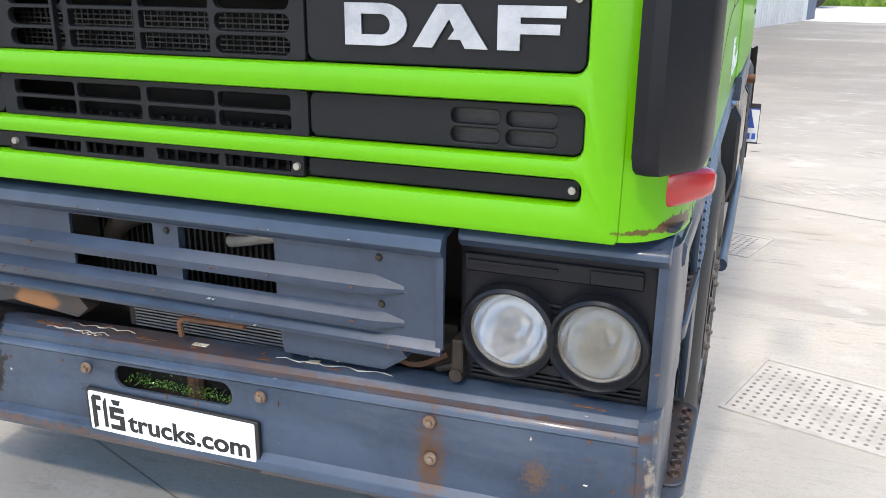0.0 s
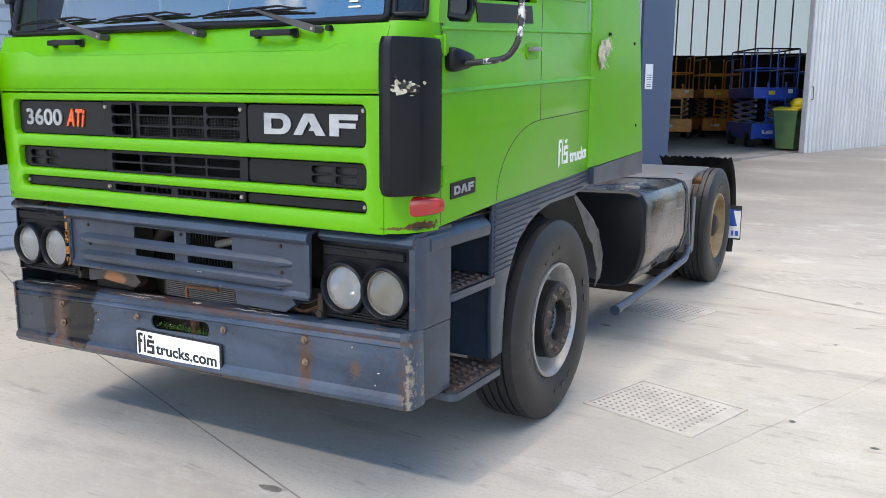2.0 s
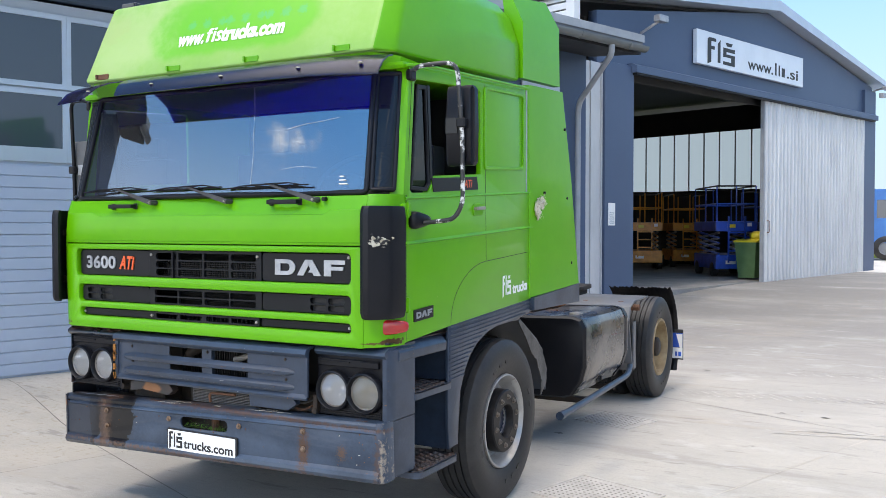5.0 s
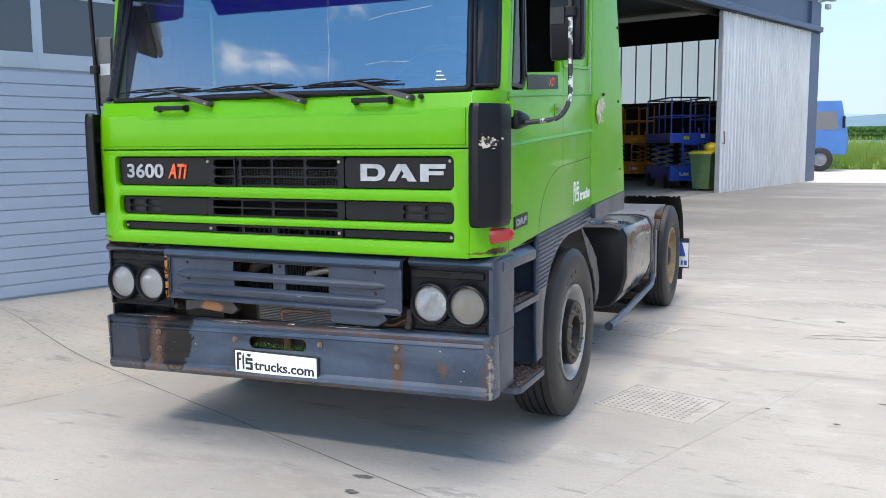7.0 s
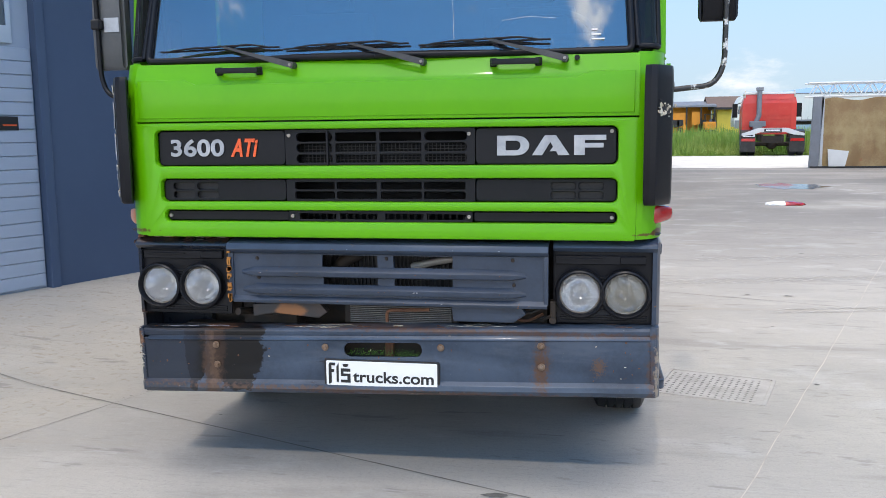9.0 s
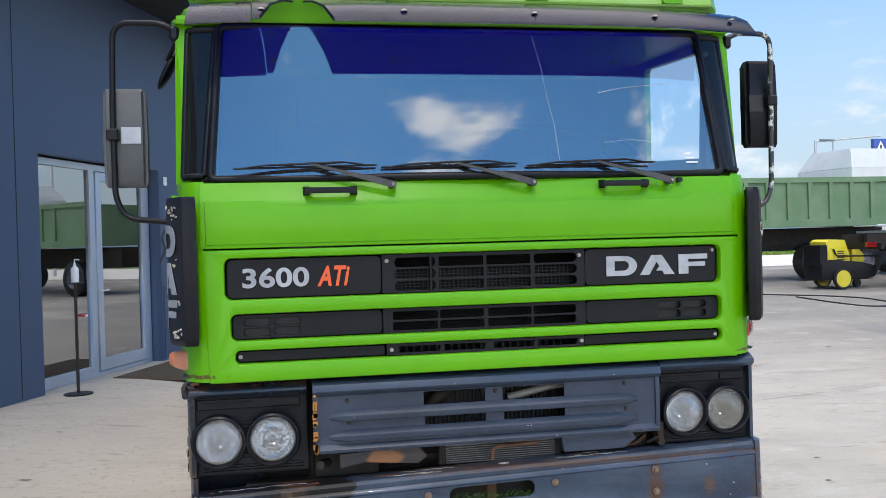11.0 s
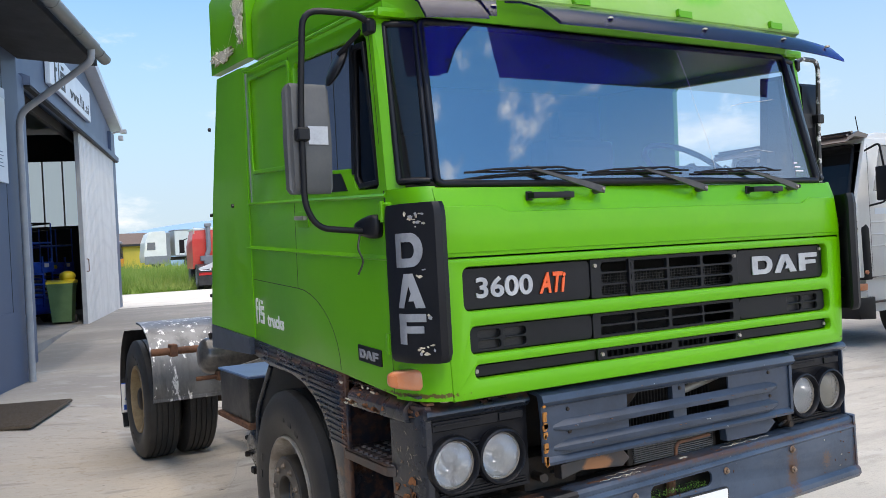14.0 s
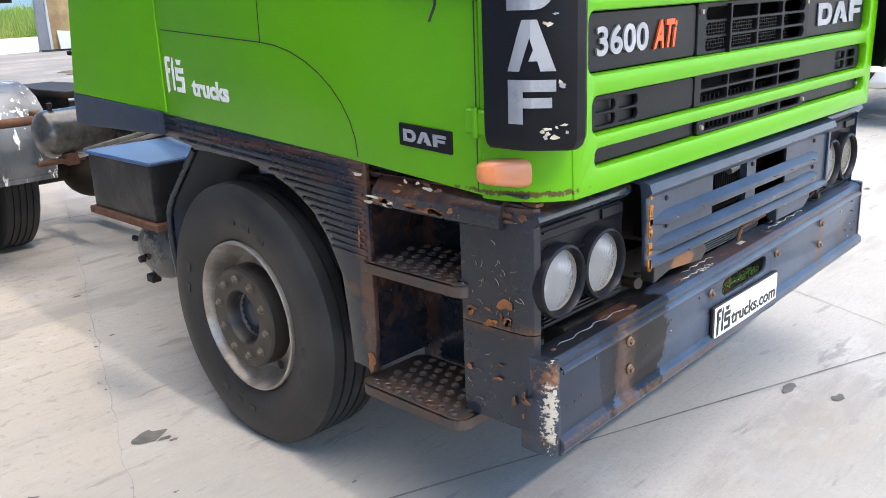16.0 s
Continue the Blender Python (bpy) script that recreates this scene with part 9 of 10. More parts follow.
TARP = surface("tan weathered tarpaulin", (0.42, 0.31, 0.15), 0.8, tint=(0.28, 0.17, 0.08), scale=1.3, amount=0.9, low=0.3, high=0.65, bump=0.5, bump_scale=5, spots=(0.40, 0.09, 0.05), spot_scale=1.1, spot_at=0.72, spot_soft=0.05)
GREY_PAINT = surface("plain grey paint", (0.20, 0.21, 0.23), 0.5, tint=(0.14, 0.15, 0.16), scale=3)
BROWN_VISOR = surface("brown tinted visor", (0.06, 0.042, 0.036), 0.3, coat=0.3, tint=(0.085, 0.06, 0.05), scale=4)
CURTAIN = surface("white trailer curtain", (0.66, 0.67, 0.67), 0.6, tint=(0.52, 0.53, 0.54), scale=0.6, amount=0.6, stretch=(1, 1, 0.3))


def build_sheds():
    z = ground_z(16, 100)
    s = thing("yellow_shed", "yellow rendered shed with a brown pitched roof", "shed", pose(17.3, 100, z))
    part("wall", cuboid(-2.3, 2.3, 0, 5, -0.3, 2.75), SHED_YELLOW, s)
    part("roof", prism([(-0.5, 2.65), (2.6, 4.05), (5.5, 2.65), (5.5, 2.8), (2.6, 4.2), (-0.5, 2.8)], -3.4, 2.7, "x"), ROOF_BROWN, s)
    part("eaves_board", cuboid(-3.4, 2.7, -0.54, -0.5, 2.6, 2.85), WOOD_AND_SHADE, s)
    o = thing("orange_store", "open orange and grey store with stacked goods", "shed", pose(12.3, 99, z))
    part("roof", prism([(0, 2.9), (4.5, 3.5), (4.5, 3.7), (0, 3.1)], -2.6, 2.5, "x"), GREY_PAINT, o)
    part("back_wall", cuboid(-2.5, 2.4, 4.2, 4.4, -0.3, 3.3), SHED_ORANGE, o)
    for x in (-2.4, -0.8, 0.8, 2.3):
        part("post", cuboid(x - 0.08, x + 0.08, 0.1, 0.26, -0.3, 3.0), WOOD_AND_SHADE, o)
    part("panel", cuboid(-2.4, -0.9, 0.3, 0.4, 0.2, 2.3), SHED_ORANGE, o)
    part("panel", cuboid(-0.2, 0.7, 0.3, 0.4, 0.9, 2.4), SHED_ORANGE, o)
    rnd = random.Random(2)
    for k in range(12):
        x, zz = rnd.uniform(-2.6, 2.2), rnd.uniform(0.0, 1.4)
        part("stored_crate", cuboid(x, x + rnd.uniform(0.3, 0.8), 0.0, 0.6, zz - 0.3, zz + rnd.uniform(0.2, 0.7)), rnd.choice((WHITE, LETTER_BLACK, SHED_ORANGE, GREY_PAINT, WOOD_AND_SHADE)), o)
    f = thing("forklift", "small orange forklift beside the store", "forklift", pose(13.7, 96.5, ground_z(13.7, 96.5)))
    part("body", cuboid(-0.6, 0.6, -0.9, 0.9, 0.3, 1.2, 0.1), SHED_ORANGE, f)
    part("roof_guard", join(cuboid(-0.55, 0.55, -0.6, 0.6, 2.0, 2.08), *[cuboid(x - 0.04, x + 0.04, y - 0.04, y + 0.04, 1.2, 2.0) for x in (-0.5, 0.5) for y in (-0.55, 0.55)]), LETTER_BLACK, f)
    for x in (-0.5, 0.5):
        for y in (-0.6, 0.6):
            part("wheel", lathe([(-0.12, 0.0001), (-0.12, 0.3), (0.12, 0.3), (0.12, 0.0001)], "x", 14, (x, y, 0.3)), RUBBER, f)


build_sheds()


def simple_wheel(parent, x, y, r=0.5, w=0.3, rim=None, axis="x"):
    t = part("wheel", lathe([(-w / 2, r * 0.55), (-w / 2, r * 0.9), (-w * 0.42, r), (w * 0.42, r), (w / 2, r * 0.9), (w / 2, r * 0.55)], axis, 28, (x, y, r)), RUBBER, parent, "", 40)
    part("rim", lathe([(-w * 0.45, 0.0001), (-w * 0.3, r * 0.3), (-w * 0.3, r * 0.5), (-w / 2, r * 0.56), (w / 2, r * 0.56), (w * 0.3, r * 0.5), (w * 0.3, r * 0.3), (w * 0.45, 0.0001)], axis, 24, (x, y, r)), rim or GREY_PAINT, t, "", 40)


def build_semi():
    s = thing("articulated_lorry", "white lorry with a long white curtain trailer", "truck", pose(15.5, 92, ground_z(20, 92)))
    cab = part("cab", prism([(0.0, 0.6), (-0.05, 1.2), (0.12, 2.7), (0.5, 3.6), (1.0, 3.85), (2.2, 3.9), (2.3, 3.6), (2.3, 0.6)], -1.25, 1.25, "y", bevel=0.05), WHITE, s)
    part("side_window", prism([(0.28, 1.9), (0.35, 2.7), (1.15, 2.7), (1.15, 1.9)], -1.27, -1.24, "y"), DARK_PANE, cab)
    part("side_skirt", cuboid(0.0, 2.6, -1.27, -1.2, 0.4, 1.25, 0.03), GREY_PAINT, s)
    part("side_deflector", cuboid(2.3, 2.7, -1.25, 1.25, 0.9, 3.7), GREY_PAINT, s)
    trailer = part("trailer_curtain", cuboid(3.2, 16.6, -1.27, 1.27, 1.25, 3.85, 0.03), CURTAIN, s)
    part("trailer_roof", cuboid(3.15, 16.65, -1.29, 1.29, 3.85, 3.97), GREY_PAINT, trailer)
    part("trailer_sill", cuboid(3.2, 16.6, -1.29, -1.2, 1.1, 1.25), GREY_PAINT, trailer)
    for k in range(22):
        part("curtain_strap", cuboid(3.6 + k * 0.6, 3.64 + k * 0.6, -1.285, -1.27, 1.15, 1.6), GREY_PAINT, trailer)
    part("chassis", cuboid(1.5, 16.4, -0.5, 0.5, 0.75, 1.1), DARK, s)
    for x in (1.2, 4.6, 11.6, 12.95, 14.3):
        simple_wheel(s, x, -1.1, 0.5, 0.3, RIM_STEEL, "y")


build_semi()


def build_red_truck():
    s = thing("red_tractor_truck", "faded red tractor truck seen from its rear, on gravel", "truck", pose(9.15, 38.4, ground_z(8, 38) + 0.008, 0, 0, -7) @ Matrix.Scale(1.09, 4))
    cab = part("cab", loft([[(-1.15, 2.6, 0.9), (1.15, 2.6, 0.9), (1.2, 4.5, 0.9), (-1.2, 4.5, 0.9)], [(-1.15, 2.55, 2.3), (1.15, 2.55, 2.3), (1.2, 4.6, 2.0), (-1.2, 4.6, 2.0)], [(-1.06, 2.6, 2.72), (1.06, 2.6, 2.72), (1.05, 4.3, 2.75), (-1.05, 4.3, 2.75)]]), RED_PAINT, s, "faded red cab")
    for z0, z1, x0, x1 in ((1.75, 2.5, -0.55, 0.3), (1.75, 2.5, 0.4, 0.95), (1.05, 1.6, -0.2, 0.95)):
        part("cab_panel", sheet([round_rect(x0, x1, z0, z1, 0.05), round_rect(x0 + 0.03, x1 - 0.03, z0 + 0.03, z1 - 0.03, 0.04)], 0.03, "xz", 2.56), RED_PAINT, cab)
    part("roof_edge", cuboid(-1.1, 1.1, 2.56, 4.2, 2.70, 2.80, 0.03), WHITE, cab)
    for x in (-1.06, 1.06):
        part("roof_bracket", rod((x, 2.55, 2.55), (x * 0.98, 2.65, 2.85), 0.03), CREAM, cab)
    for x in (-1.42, 1.42):
        part("mirror", cuboid(x - 0.12, x + 0.12, 4.35, 4.45, 1.7, 2.35, 0.03), BLACK, s)
        part("mirror_arm", rod((x, 4.4, 2.3), (x * 0.8, 4.5, 2.4), 0.02), BLACK, s)
    stack = part("exhaust_stack", pipe([(-0.55, 2.3, 1.0), (-0.55, 2.3, 1.5), (-0.45, 2.3, 1.75), (-0.45, 2.3, 2.95)], 0.11, 12), GREY_PAINT, s, "grey upright exhaust", 40)
    part("stack_cap", cuboid(-0.60, -0.30, 2.15, 2.45, 2.85, 3.0, 0.02), GREY_PAINT, stack)
    part("air_filter", join(cuboid(-0.85, -0.15, 2.1, 2.45, 1.25, 1.5, 0.05), cuboid(-0.7, -0.3, 2.1, 2.45, 1.0, 1.3, 0.03)), GREY_PAINT, s)
    beam = part("rear_beam", prism([(-1.25, 0.95), (-0.95, 1.05), (-0.6, 1.18), (0.6, 1.18), (0.95, 1.05), (1.25, 0.95), (1.25, 0.85), (0.8, 0.9), (0.5, 1.0), (-0.5, 1.0), (-0.8, 0.9), (-1.25, 0.85)], -0.1, 0.0, "y", bevel=0.01), STEEL_SHEET, s, "bright rear beam")
    part("name_bar", cuboid(-0.35, 0.35, -0.13, -0.1, 1.02, 1.15), LETTER_BLACK, beam)
    part("name_print", cuboid(-0.28, 0.28, -0.135, -0.13, 1.06, 1.11), LETTER_WHITE, beam)
    for x in (-0.98, 0.98):
        part("mud_flap", cuboid(x - 0.30, x + 0.30, -0.02, 0.02, 0.18, 0.88), RUBBER, s)
        part("tail_lamp", cuboid(x - 0.27, x + 0.27, -0.06, -0.02, 0.62, 0.74), RED_LENS, s)
        part("mudguard", prism([(0.0, 0.85), (0.1, 1.05), (0.6, 1.12), (1.1, 1.05), (1.2, 0.85), (1.1, 0.95), (0.6, 1.05), (0.15, 0.97)], x - 0.3, x + 0.3, "x"), BLACK, s)
        simple_wheel(s, x - 0.16, 0.6, 0.5, 0.28)
        simple_wheel(s, x + 0.16, 0.6, 0.5, 0.28)
        simple_wheel(s, x * 1.06, 3.9, 0.5, 0.3)
    part("number_plate", cuboid(-1.18, -0.72, -0.07, -0.03, 0.82, 0.93), LETTER_WHITE, s)
    part("plate_print", cuboid(-1.12, -0.78, -0.075, -0.07, 0.85, 0.90), LETTER_BLACK, s)
    part("chassis", join(cuboid(-0.45, -0.37, 0.0, 4.0, 0.6, 0.9), cuboid(0.37, 0.45, 0.0, 4.0, 0.6, 0.9), cuboid(-0.45, 0.45, 0.05, 0.15, 0.55, 0.85)), DARK, s)
    dif = bmesh.new()
    bmesh.ops.create_uvsphere(dif, u_segments=16, v_segments=10, radius=0.25)
    dif.transform(Matrix.Translation((0, 0.6, 0.52)))
    part("rear_axle", join(dif, rod((-0.9, 0.6, 0.5), (0.9, 0.6, 0.5), 0.09)), DARK, s, "", 40)
    part("coupling", cuboid(-0.4, 0.4, 0.4, 1.1, 0.98, 1.06, 0.02), DARK, s)


build_red_truck()


def build_tarp_wall():
    s = thing("tarpaulin_wall", "tan weathered tarpaulin over a frame of dark posts", "tarpaulin", pose(8.02, 26.0, ground_z(9, 26)))
    rnd = random.Random(6)
    rows = []
    for j in range(9):
        z = 0.02 + 2.2 * j / 8
        rows.append([(0.25 + 6.5 * i / 60, 0.06 + 0.05 * math.sin(i * 0.9 + j * 0.35) + 0.03 * math.sin(i * 2.3 - j * 0.8) + rnd.uniform(-0.01, 0.01), z + (0.05 * math.sin(i * 0.5) if j == 8 else 0)) for i in range(61)])
    part("sheet", loft(rows, False, False), TARP, s, "tan tarpaulin with rust-red stains", 50)
    post = loft([[(-0.12, 0, 0), (0.16, 0, 0), (0.16, 0.12, 0), (-0.12, 0.12, 0)], [(-0.05, 0, 2.3), (0.26, 0, 2.3), (0.26, 0.12, 2.3), (-0.05, 0.12, 2.3)]])
    part("end_post", post, GREY_PAINT, s, "dark grey end post")
    part("end_post", cuboid(0.2, 0.28, 0.0, 0.1, 0, 2.25), STEEL_SHEET, s)
    for x in (2.2, 4.2, 6.6):
        part("post", cuboid(x, x + 0.1, 0.15, 0.25, 0, 2.2), GREY_PAINT, s)
    part("sill", cuboid(-0.1, 6.8, -0.1, 0.2, 0.0, 0.06), WOOD_AND_SHADE, s)
    part("board", prism([(0.45, 0.06), (0.95, 0.06), (1.05, 0.55), (0.40, 0.62)], -0.14, -0.11, "y"), WHITE, s, "pale board leaning on the sheet")
    c = thing("lattice_boom", "white lattice boom lying above the tarpaulin", "boom", pose(8.1, 27.4, ground_z(9, 27) + 2.2))
    for y, z in ((0, 0.1), (0.5, 0.1), (0, 0.55), (0.5, 0.55)):
        part("chord", rod((0, y, z + 0.05), (9, y, z + 0.1), 0.035, 8), WHITE, c)
    for k in range(16):
        x = 0.1 + k * 0.55
        for y in (0, 0.5):
            part("lacing", rod((x, y, 0.15), (x + 0.27, y, 0.6), 0.02, 6), WHITE, c)
            part("lacing", rod((x + 0.27, y, 0.6), (x + 0.55, y, 0.15), 0.02, 6), WHITE, c)
    for k in range(5):
        part("rest", cuboid(0.5 + k * 2, 0.6 + k * 2, 0.2, 0.3, -2.2, 0.12), GREY_PAINT, c)


build_tarp_wall()


def build_blue_truck():
    s = thing("blue_truck", "light blue truck parked beyond the hall", "truck", pose(3.6, 37.2, ground_z(3, 37) + 0.008, 0, 0, 92))
    cab = part("cab", prism([(0.0, 0.7), (-0.05, 1.4), (0.08, 2.1), (0.25, 2.95), (1.9, 2.95), (1.95, 0.7)], -1.1, 1.1, "x", bevel=0.05), surface("sky blue paint", (0.03, 0.16, 0.46), 0.4, coat=0.3, tint=(0.025, 0.12, 0.36), scale=2), s, "sky blue cab")
    part("side_window", prism([(0.35, 1.75), (0.45, 2.5), (1.35, 2.5), (1.35, 1.75)], -1.115, -1.095, "x"), DARK_PANE, cab)
    part("windscreen", prism([(0.02, 1.75), (0.20, 2.65), (0.22, 2.65), (0.04, 1.75)], -0.95, 0.95, "x"), DARK_PANE, cab)
    part("mirror", cuboid(-1.4, -1.2, 0.1, 0.2, 1.8, 2.3, 0.03), BLACK, s)
    part("body", cuboid(-1.2, 1.2, 2.1, 7.0, 1.2, 2.6, 0.02), GREY_PAINT, s, "grey flat body")
    for k in range(8):
        part("body_rib", cuboid(-1.23, -1.2, 2.2 + k * 0.6, 2.28 + k * 0.6, 1.2, 2.6), GREY_PAINT, s)
    part("chassis", cuboid(-0.45, 0.45, 0.3, 7.0, 0.7, 1.1), DARK, s)
    for x in (-1.0, 1.0):
        simple_wheel(s, x, 1.0)
        simple_wheel(s, x, 5.2)


build_blue_truck()


# ---- trucks parked beside the yard ----
def build_white_truck():
    s = thing("white_cab_truck", "old white cab-over truck with a brown visor", "truck", pose(8.7, 6.15, 0, 0, 0, -90))
    win = [(0.42, 2.27), (0.62, 2.95), (1.25, 2.95), (1.25, 2.27)]
    for sx in (1, -1):
        side = part("cab_side", sheet([[(0.02, 1.02), (0.0, 1.82), (0.02, 2.18), (0.28, 3.04), (1.95, 3.08), (1.98, 1.25), (1.75, 1.22), (1.5, 1.12), (1.3, 1.0), (1.15, 0.95)], win], 0.06, "yz", 1.19 * sx, 0.01), WHITE, s, "white cab side", 40)
        part("side_glass", sheet([win], 0.006, "yz", 1.18 * sx), DARK_PANE, side)
        for z in (1.45, 1.62, 1.80):
            part("side_rib", prism([(sx * 1.218, z), (sx * 1.232, z + 0.015), (sx * 1.218, z + 0.03)], 0.3, 1.9, "y"), WHITE, side)
        part("door_seam", cuboid(*sorted((sx * 1.219, sx * 1.2225)), 0.30, 0.305, 1.1, 2.95), LETTER_BLACK, side)
        part("door_lettering", cuboid(*sorted((sx * 1.220, sx * 1.2235)), 0.42, 0.72, 1.93, 2.02), SIGN_WHITE, side, "blue grey bars of lettering")
        part("mirror_housing", sided(sx, cuboid(1.32, 1.55, 0.32, 0.45, 2.12, 2.62, 0.04)), BLACK, s, "black mirror", 40)
        part("mirror_arm", sided(sx, pipe([(1.2, 0.25, 2.85), (1.42, 0.3, 2.95), (1.44, 0.36, 2.6), (1.44, 0.36, 2.1), (1.2, 0.3, 2.05)], 0.016, 8)), BLACK, s, "", 50)
        part("corner_panel", sided(sx, loft([[(0.87, -0.02, 0.98), (1.15, 0.0, 0.98), (1.225, 0.10, 0.98), (1.235, 0.26, 0.98), (0.87, 0.1, 0.98)], [(0.87, -0.02, 1.72), (1.13, 0.0, 1.72), (1.225, 0.08, 1.72), (1.235, 0.24, 1.72), (0.87, 0.1, 1.72)], [(0.87, -0.01, 1.79), (1.12, 0.02, 1.79), (1.21, 0.10, 1.79), (1.22, 0.20, 1.79), (0.87, 0.1, 1.79)]])), BLACK, s, "black corner panel", 40)
        part("side_marker", sided(sx, lathe([(1.225, 0.03), (1.25, 0.03), (1.258, 0.02), (1.258, 0.0001)], "x", 14, (0, 0.14, 1.09))), AMBER_LENS, s)
        part("headlamp", sided(sx, cuboid(0.66, 1.0, -0.03, 0.05, 0.74, 0.93, 0.015)), LENS_CLEAR, s, "clear rectangular headlamp")
        part("indicator", sided(sx, cuboid(1.02, 1.23, -0.03, 0.15, 0.83, 0.93, 0.015)), AMBER_LENS, s)
        part("indicator_clear", sided(sx, cuboid(1.02, 1.23, -0.03, 0.15, 0.72, 0.825, 0.01)), LENS_CLEAR, s)
        for z in (1.03, 0.66):
            part("cab_step", sided(sx, cuboid(0.95, 1.22, 0.28, 0.78, z - 0.03, z, 0.01)), STEP, s)
        part("step_panel", sided(sx, prism([(0.2, 0.5), (0.2, 1.02), (1.1, 1.02), (0.9, 0.8), (0.82, 0.5)], 0.98, 1.17, "x")), WHITE, s)
        part("mudguard", sided(sx, prism([(1.38 + 0.62 * math.cos(radians(a)), 0.5 + 0.58 * math.sin(radians(a))) for a in range(10, 171, 10)] + [(1.38 + 0.58 * math.cos(radians(a)), 0.5 + 0.54 * math.sin(radians(a))) for a in range(170, 9, -10)], 0.8, 1.2, "x")), BLACK, s)
        simple_wheel(s, sx * 1.03, 1.38, 0.5, 0.3)
        simple_wheel(s, sx * 1.0, 5.2, 0.5, 0.55)
    # front
    part("front_upper", prism([(0.0, 1.83), (-0.02, 1.86), (-0.015, 2.08), (0.02, 2.18), (0.06, 2.2), (0.06, 1.83)], -1.19, 1.19, "x", bevel=0.01), WHITE, s)
    part("grille_backing", cuboid(-1.0, 1.0, 0.04, 0.06, 0.95, 1.83), LETTER_BLACK, s)
    for k in range(8):
        z = 1.06 + k * 0.098 + (0.035 if k > 3 else 0)
        part("grille_slat", prism([(0.03, z), (-0.02, z + 0.005), (-0.025, z + 0.035), (0.03, z + 0.045)], -0.88, 0.88, "x"), WHITE, s)
    part("lower_front", prism([(0.03, 0.72), (-0.02, 0.73), (-0.02, 0.94), (0.03, 1.0)], -0.66, 0.66, "x", bevel=0.01), WHITE, s)
    badge = part("name_plate", cuboid(-0.78, 0.0, -0.035, -0.015, 1.88, 2.02, 0.004, 1), LETTER_BLACK, s, "black plate with pale bars")
    part("name_bars", cuboid(-0.68, -0.06, -0.039, -0.035, 1.905, 1.995), SILVER, badge)
    model = part("model_plate", cuboid(-1.0, -0.6, -0.045, -0.025, 0.79, 0.93, 0.004, 1), LETTER_BLACK, s, "black plate with a model number")
    t = lettering("113m", 0.09, Matrix(), 0.003)
    t.transform(front_pose(-0.97, -0.047, 0.815) @ Matrix.Diagonal((0.32 / width_of(t), 1, 1, 1)))
    part("model_number", t, SILVER, model)
    part("bumper", prism([(-0.06, 0.42), (-0.10, 0.5), (-0.10, 0.68), (-0.04, 0.73), (0.3, 0.73), (0.3, 0.40)], -1.24, 1.24, "x", bevel=0.02), BLACK, s, "black plastic bumper", 40)
    plate = part("advert_plate", cuboid(-0.2, 0.33, -0.125, -0.11, 0.40, 0.53), PLATE_WHITE, s)
    t = lettering("trucks.com", 0.05, Matrix(), 0.002)
    t.transform(front_pose(-0.06, -0.127, 0.43) @ Matrix.Diagonal((0.36 / width_of(t), 1, 1, 1)))
    part("plate_letters", t, LETTER_BLACK, plate)
    part("windscreen", loft([[(-1.1, 0.01, 2.2), (1.1, 0.01, 2.2)], [(-1.06, 0.24, 2.96), (1.06, 0.24, 2.96)]], False, False), CORNER_GLASS, s, "large dark windscreen")
    part("screen_seal", pipe([(-1.1, 0.0, 2.2), (1.1, 0.0, 2.2), (1.06, 0.235, 2.96), (-1.06, 0.235, 2.96), (-1.1, 0.0, 2.2)], 0.025, 8), BLACK, s)
    for x in (-0.5, 0.1):
        part("wiper", rod((x, -0.03, 2.19), (x - 0.55, -0.01, 2.27), 0.012, 6), BLACK, s)
    part("cab_inside", join(cuboid(-1.12, 1.12, 0.15, 0.5, 1.9, 2.25), cuboid(-1.15, 1.15, 1.8, 1.85, 1.1, 3.0), cuboid(-1.15, 1.15, 0.1, 1.8, 1.05, 1.1)), CABIN, s)
    for x in (-0.55, 0.55):
        part("cab_seat", cuboid(x - 0.25, x + 0.25, 0.9, 1.1, 1.5, 2.55, 0.05), CABIN, s)
    part("cab_roof", prism([(0.24, 2.97), (0.3, 3.06), (0.6, 3.14), (1.95, 3.12), (1.98, 3.05), (0.3, 3.0)], -1.2, 1.2, "x", bevel=0.02), WHITE, s)
    part("cab_back", cuboid(-1.19, 1.19, 1.92, 1.98, 1.05, 3.1), WHITE, s)
    visor = part("sun_visor", prism([(0.34, 3.10), (0.10, 3.14), (-0.12, 3.06), (-0.22, 2.98), (-0.20, 2.97), (0.0, 3.06), (0.3, 3.05)], -1.24, 1.24, "x", bevel=0.005), BROWN_VISOR, s, "brown tinted visor")
    for y, z in ((-0.03, 3.105), (-0.13, 3.06)):
        part("visor_rib", prism([(y, z), (y - 0.03, z + 0.03), (y + 0.03, z + 0.04), (y + 0.04, z)], -1.22, 1.22, "x"), BROWN_VISOR, visor)
    part("visor_bars", cuboid(-0.5, 0.4, 0.03, 0.035, 2.88, 2.94), LETTER_WHITE, s, "pale bars of screen lettering")
    part("aerial", rod((1.05, 0.4, 3.12), (1.02, 0.38, 3.4), 0.008, 6), BLACK, s)
    part("chassis", join(cuboid(-0.45, 0.45, 0.2, 6.0, 0.6, 0.95)), DARK, s)


build_white_truck()


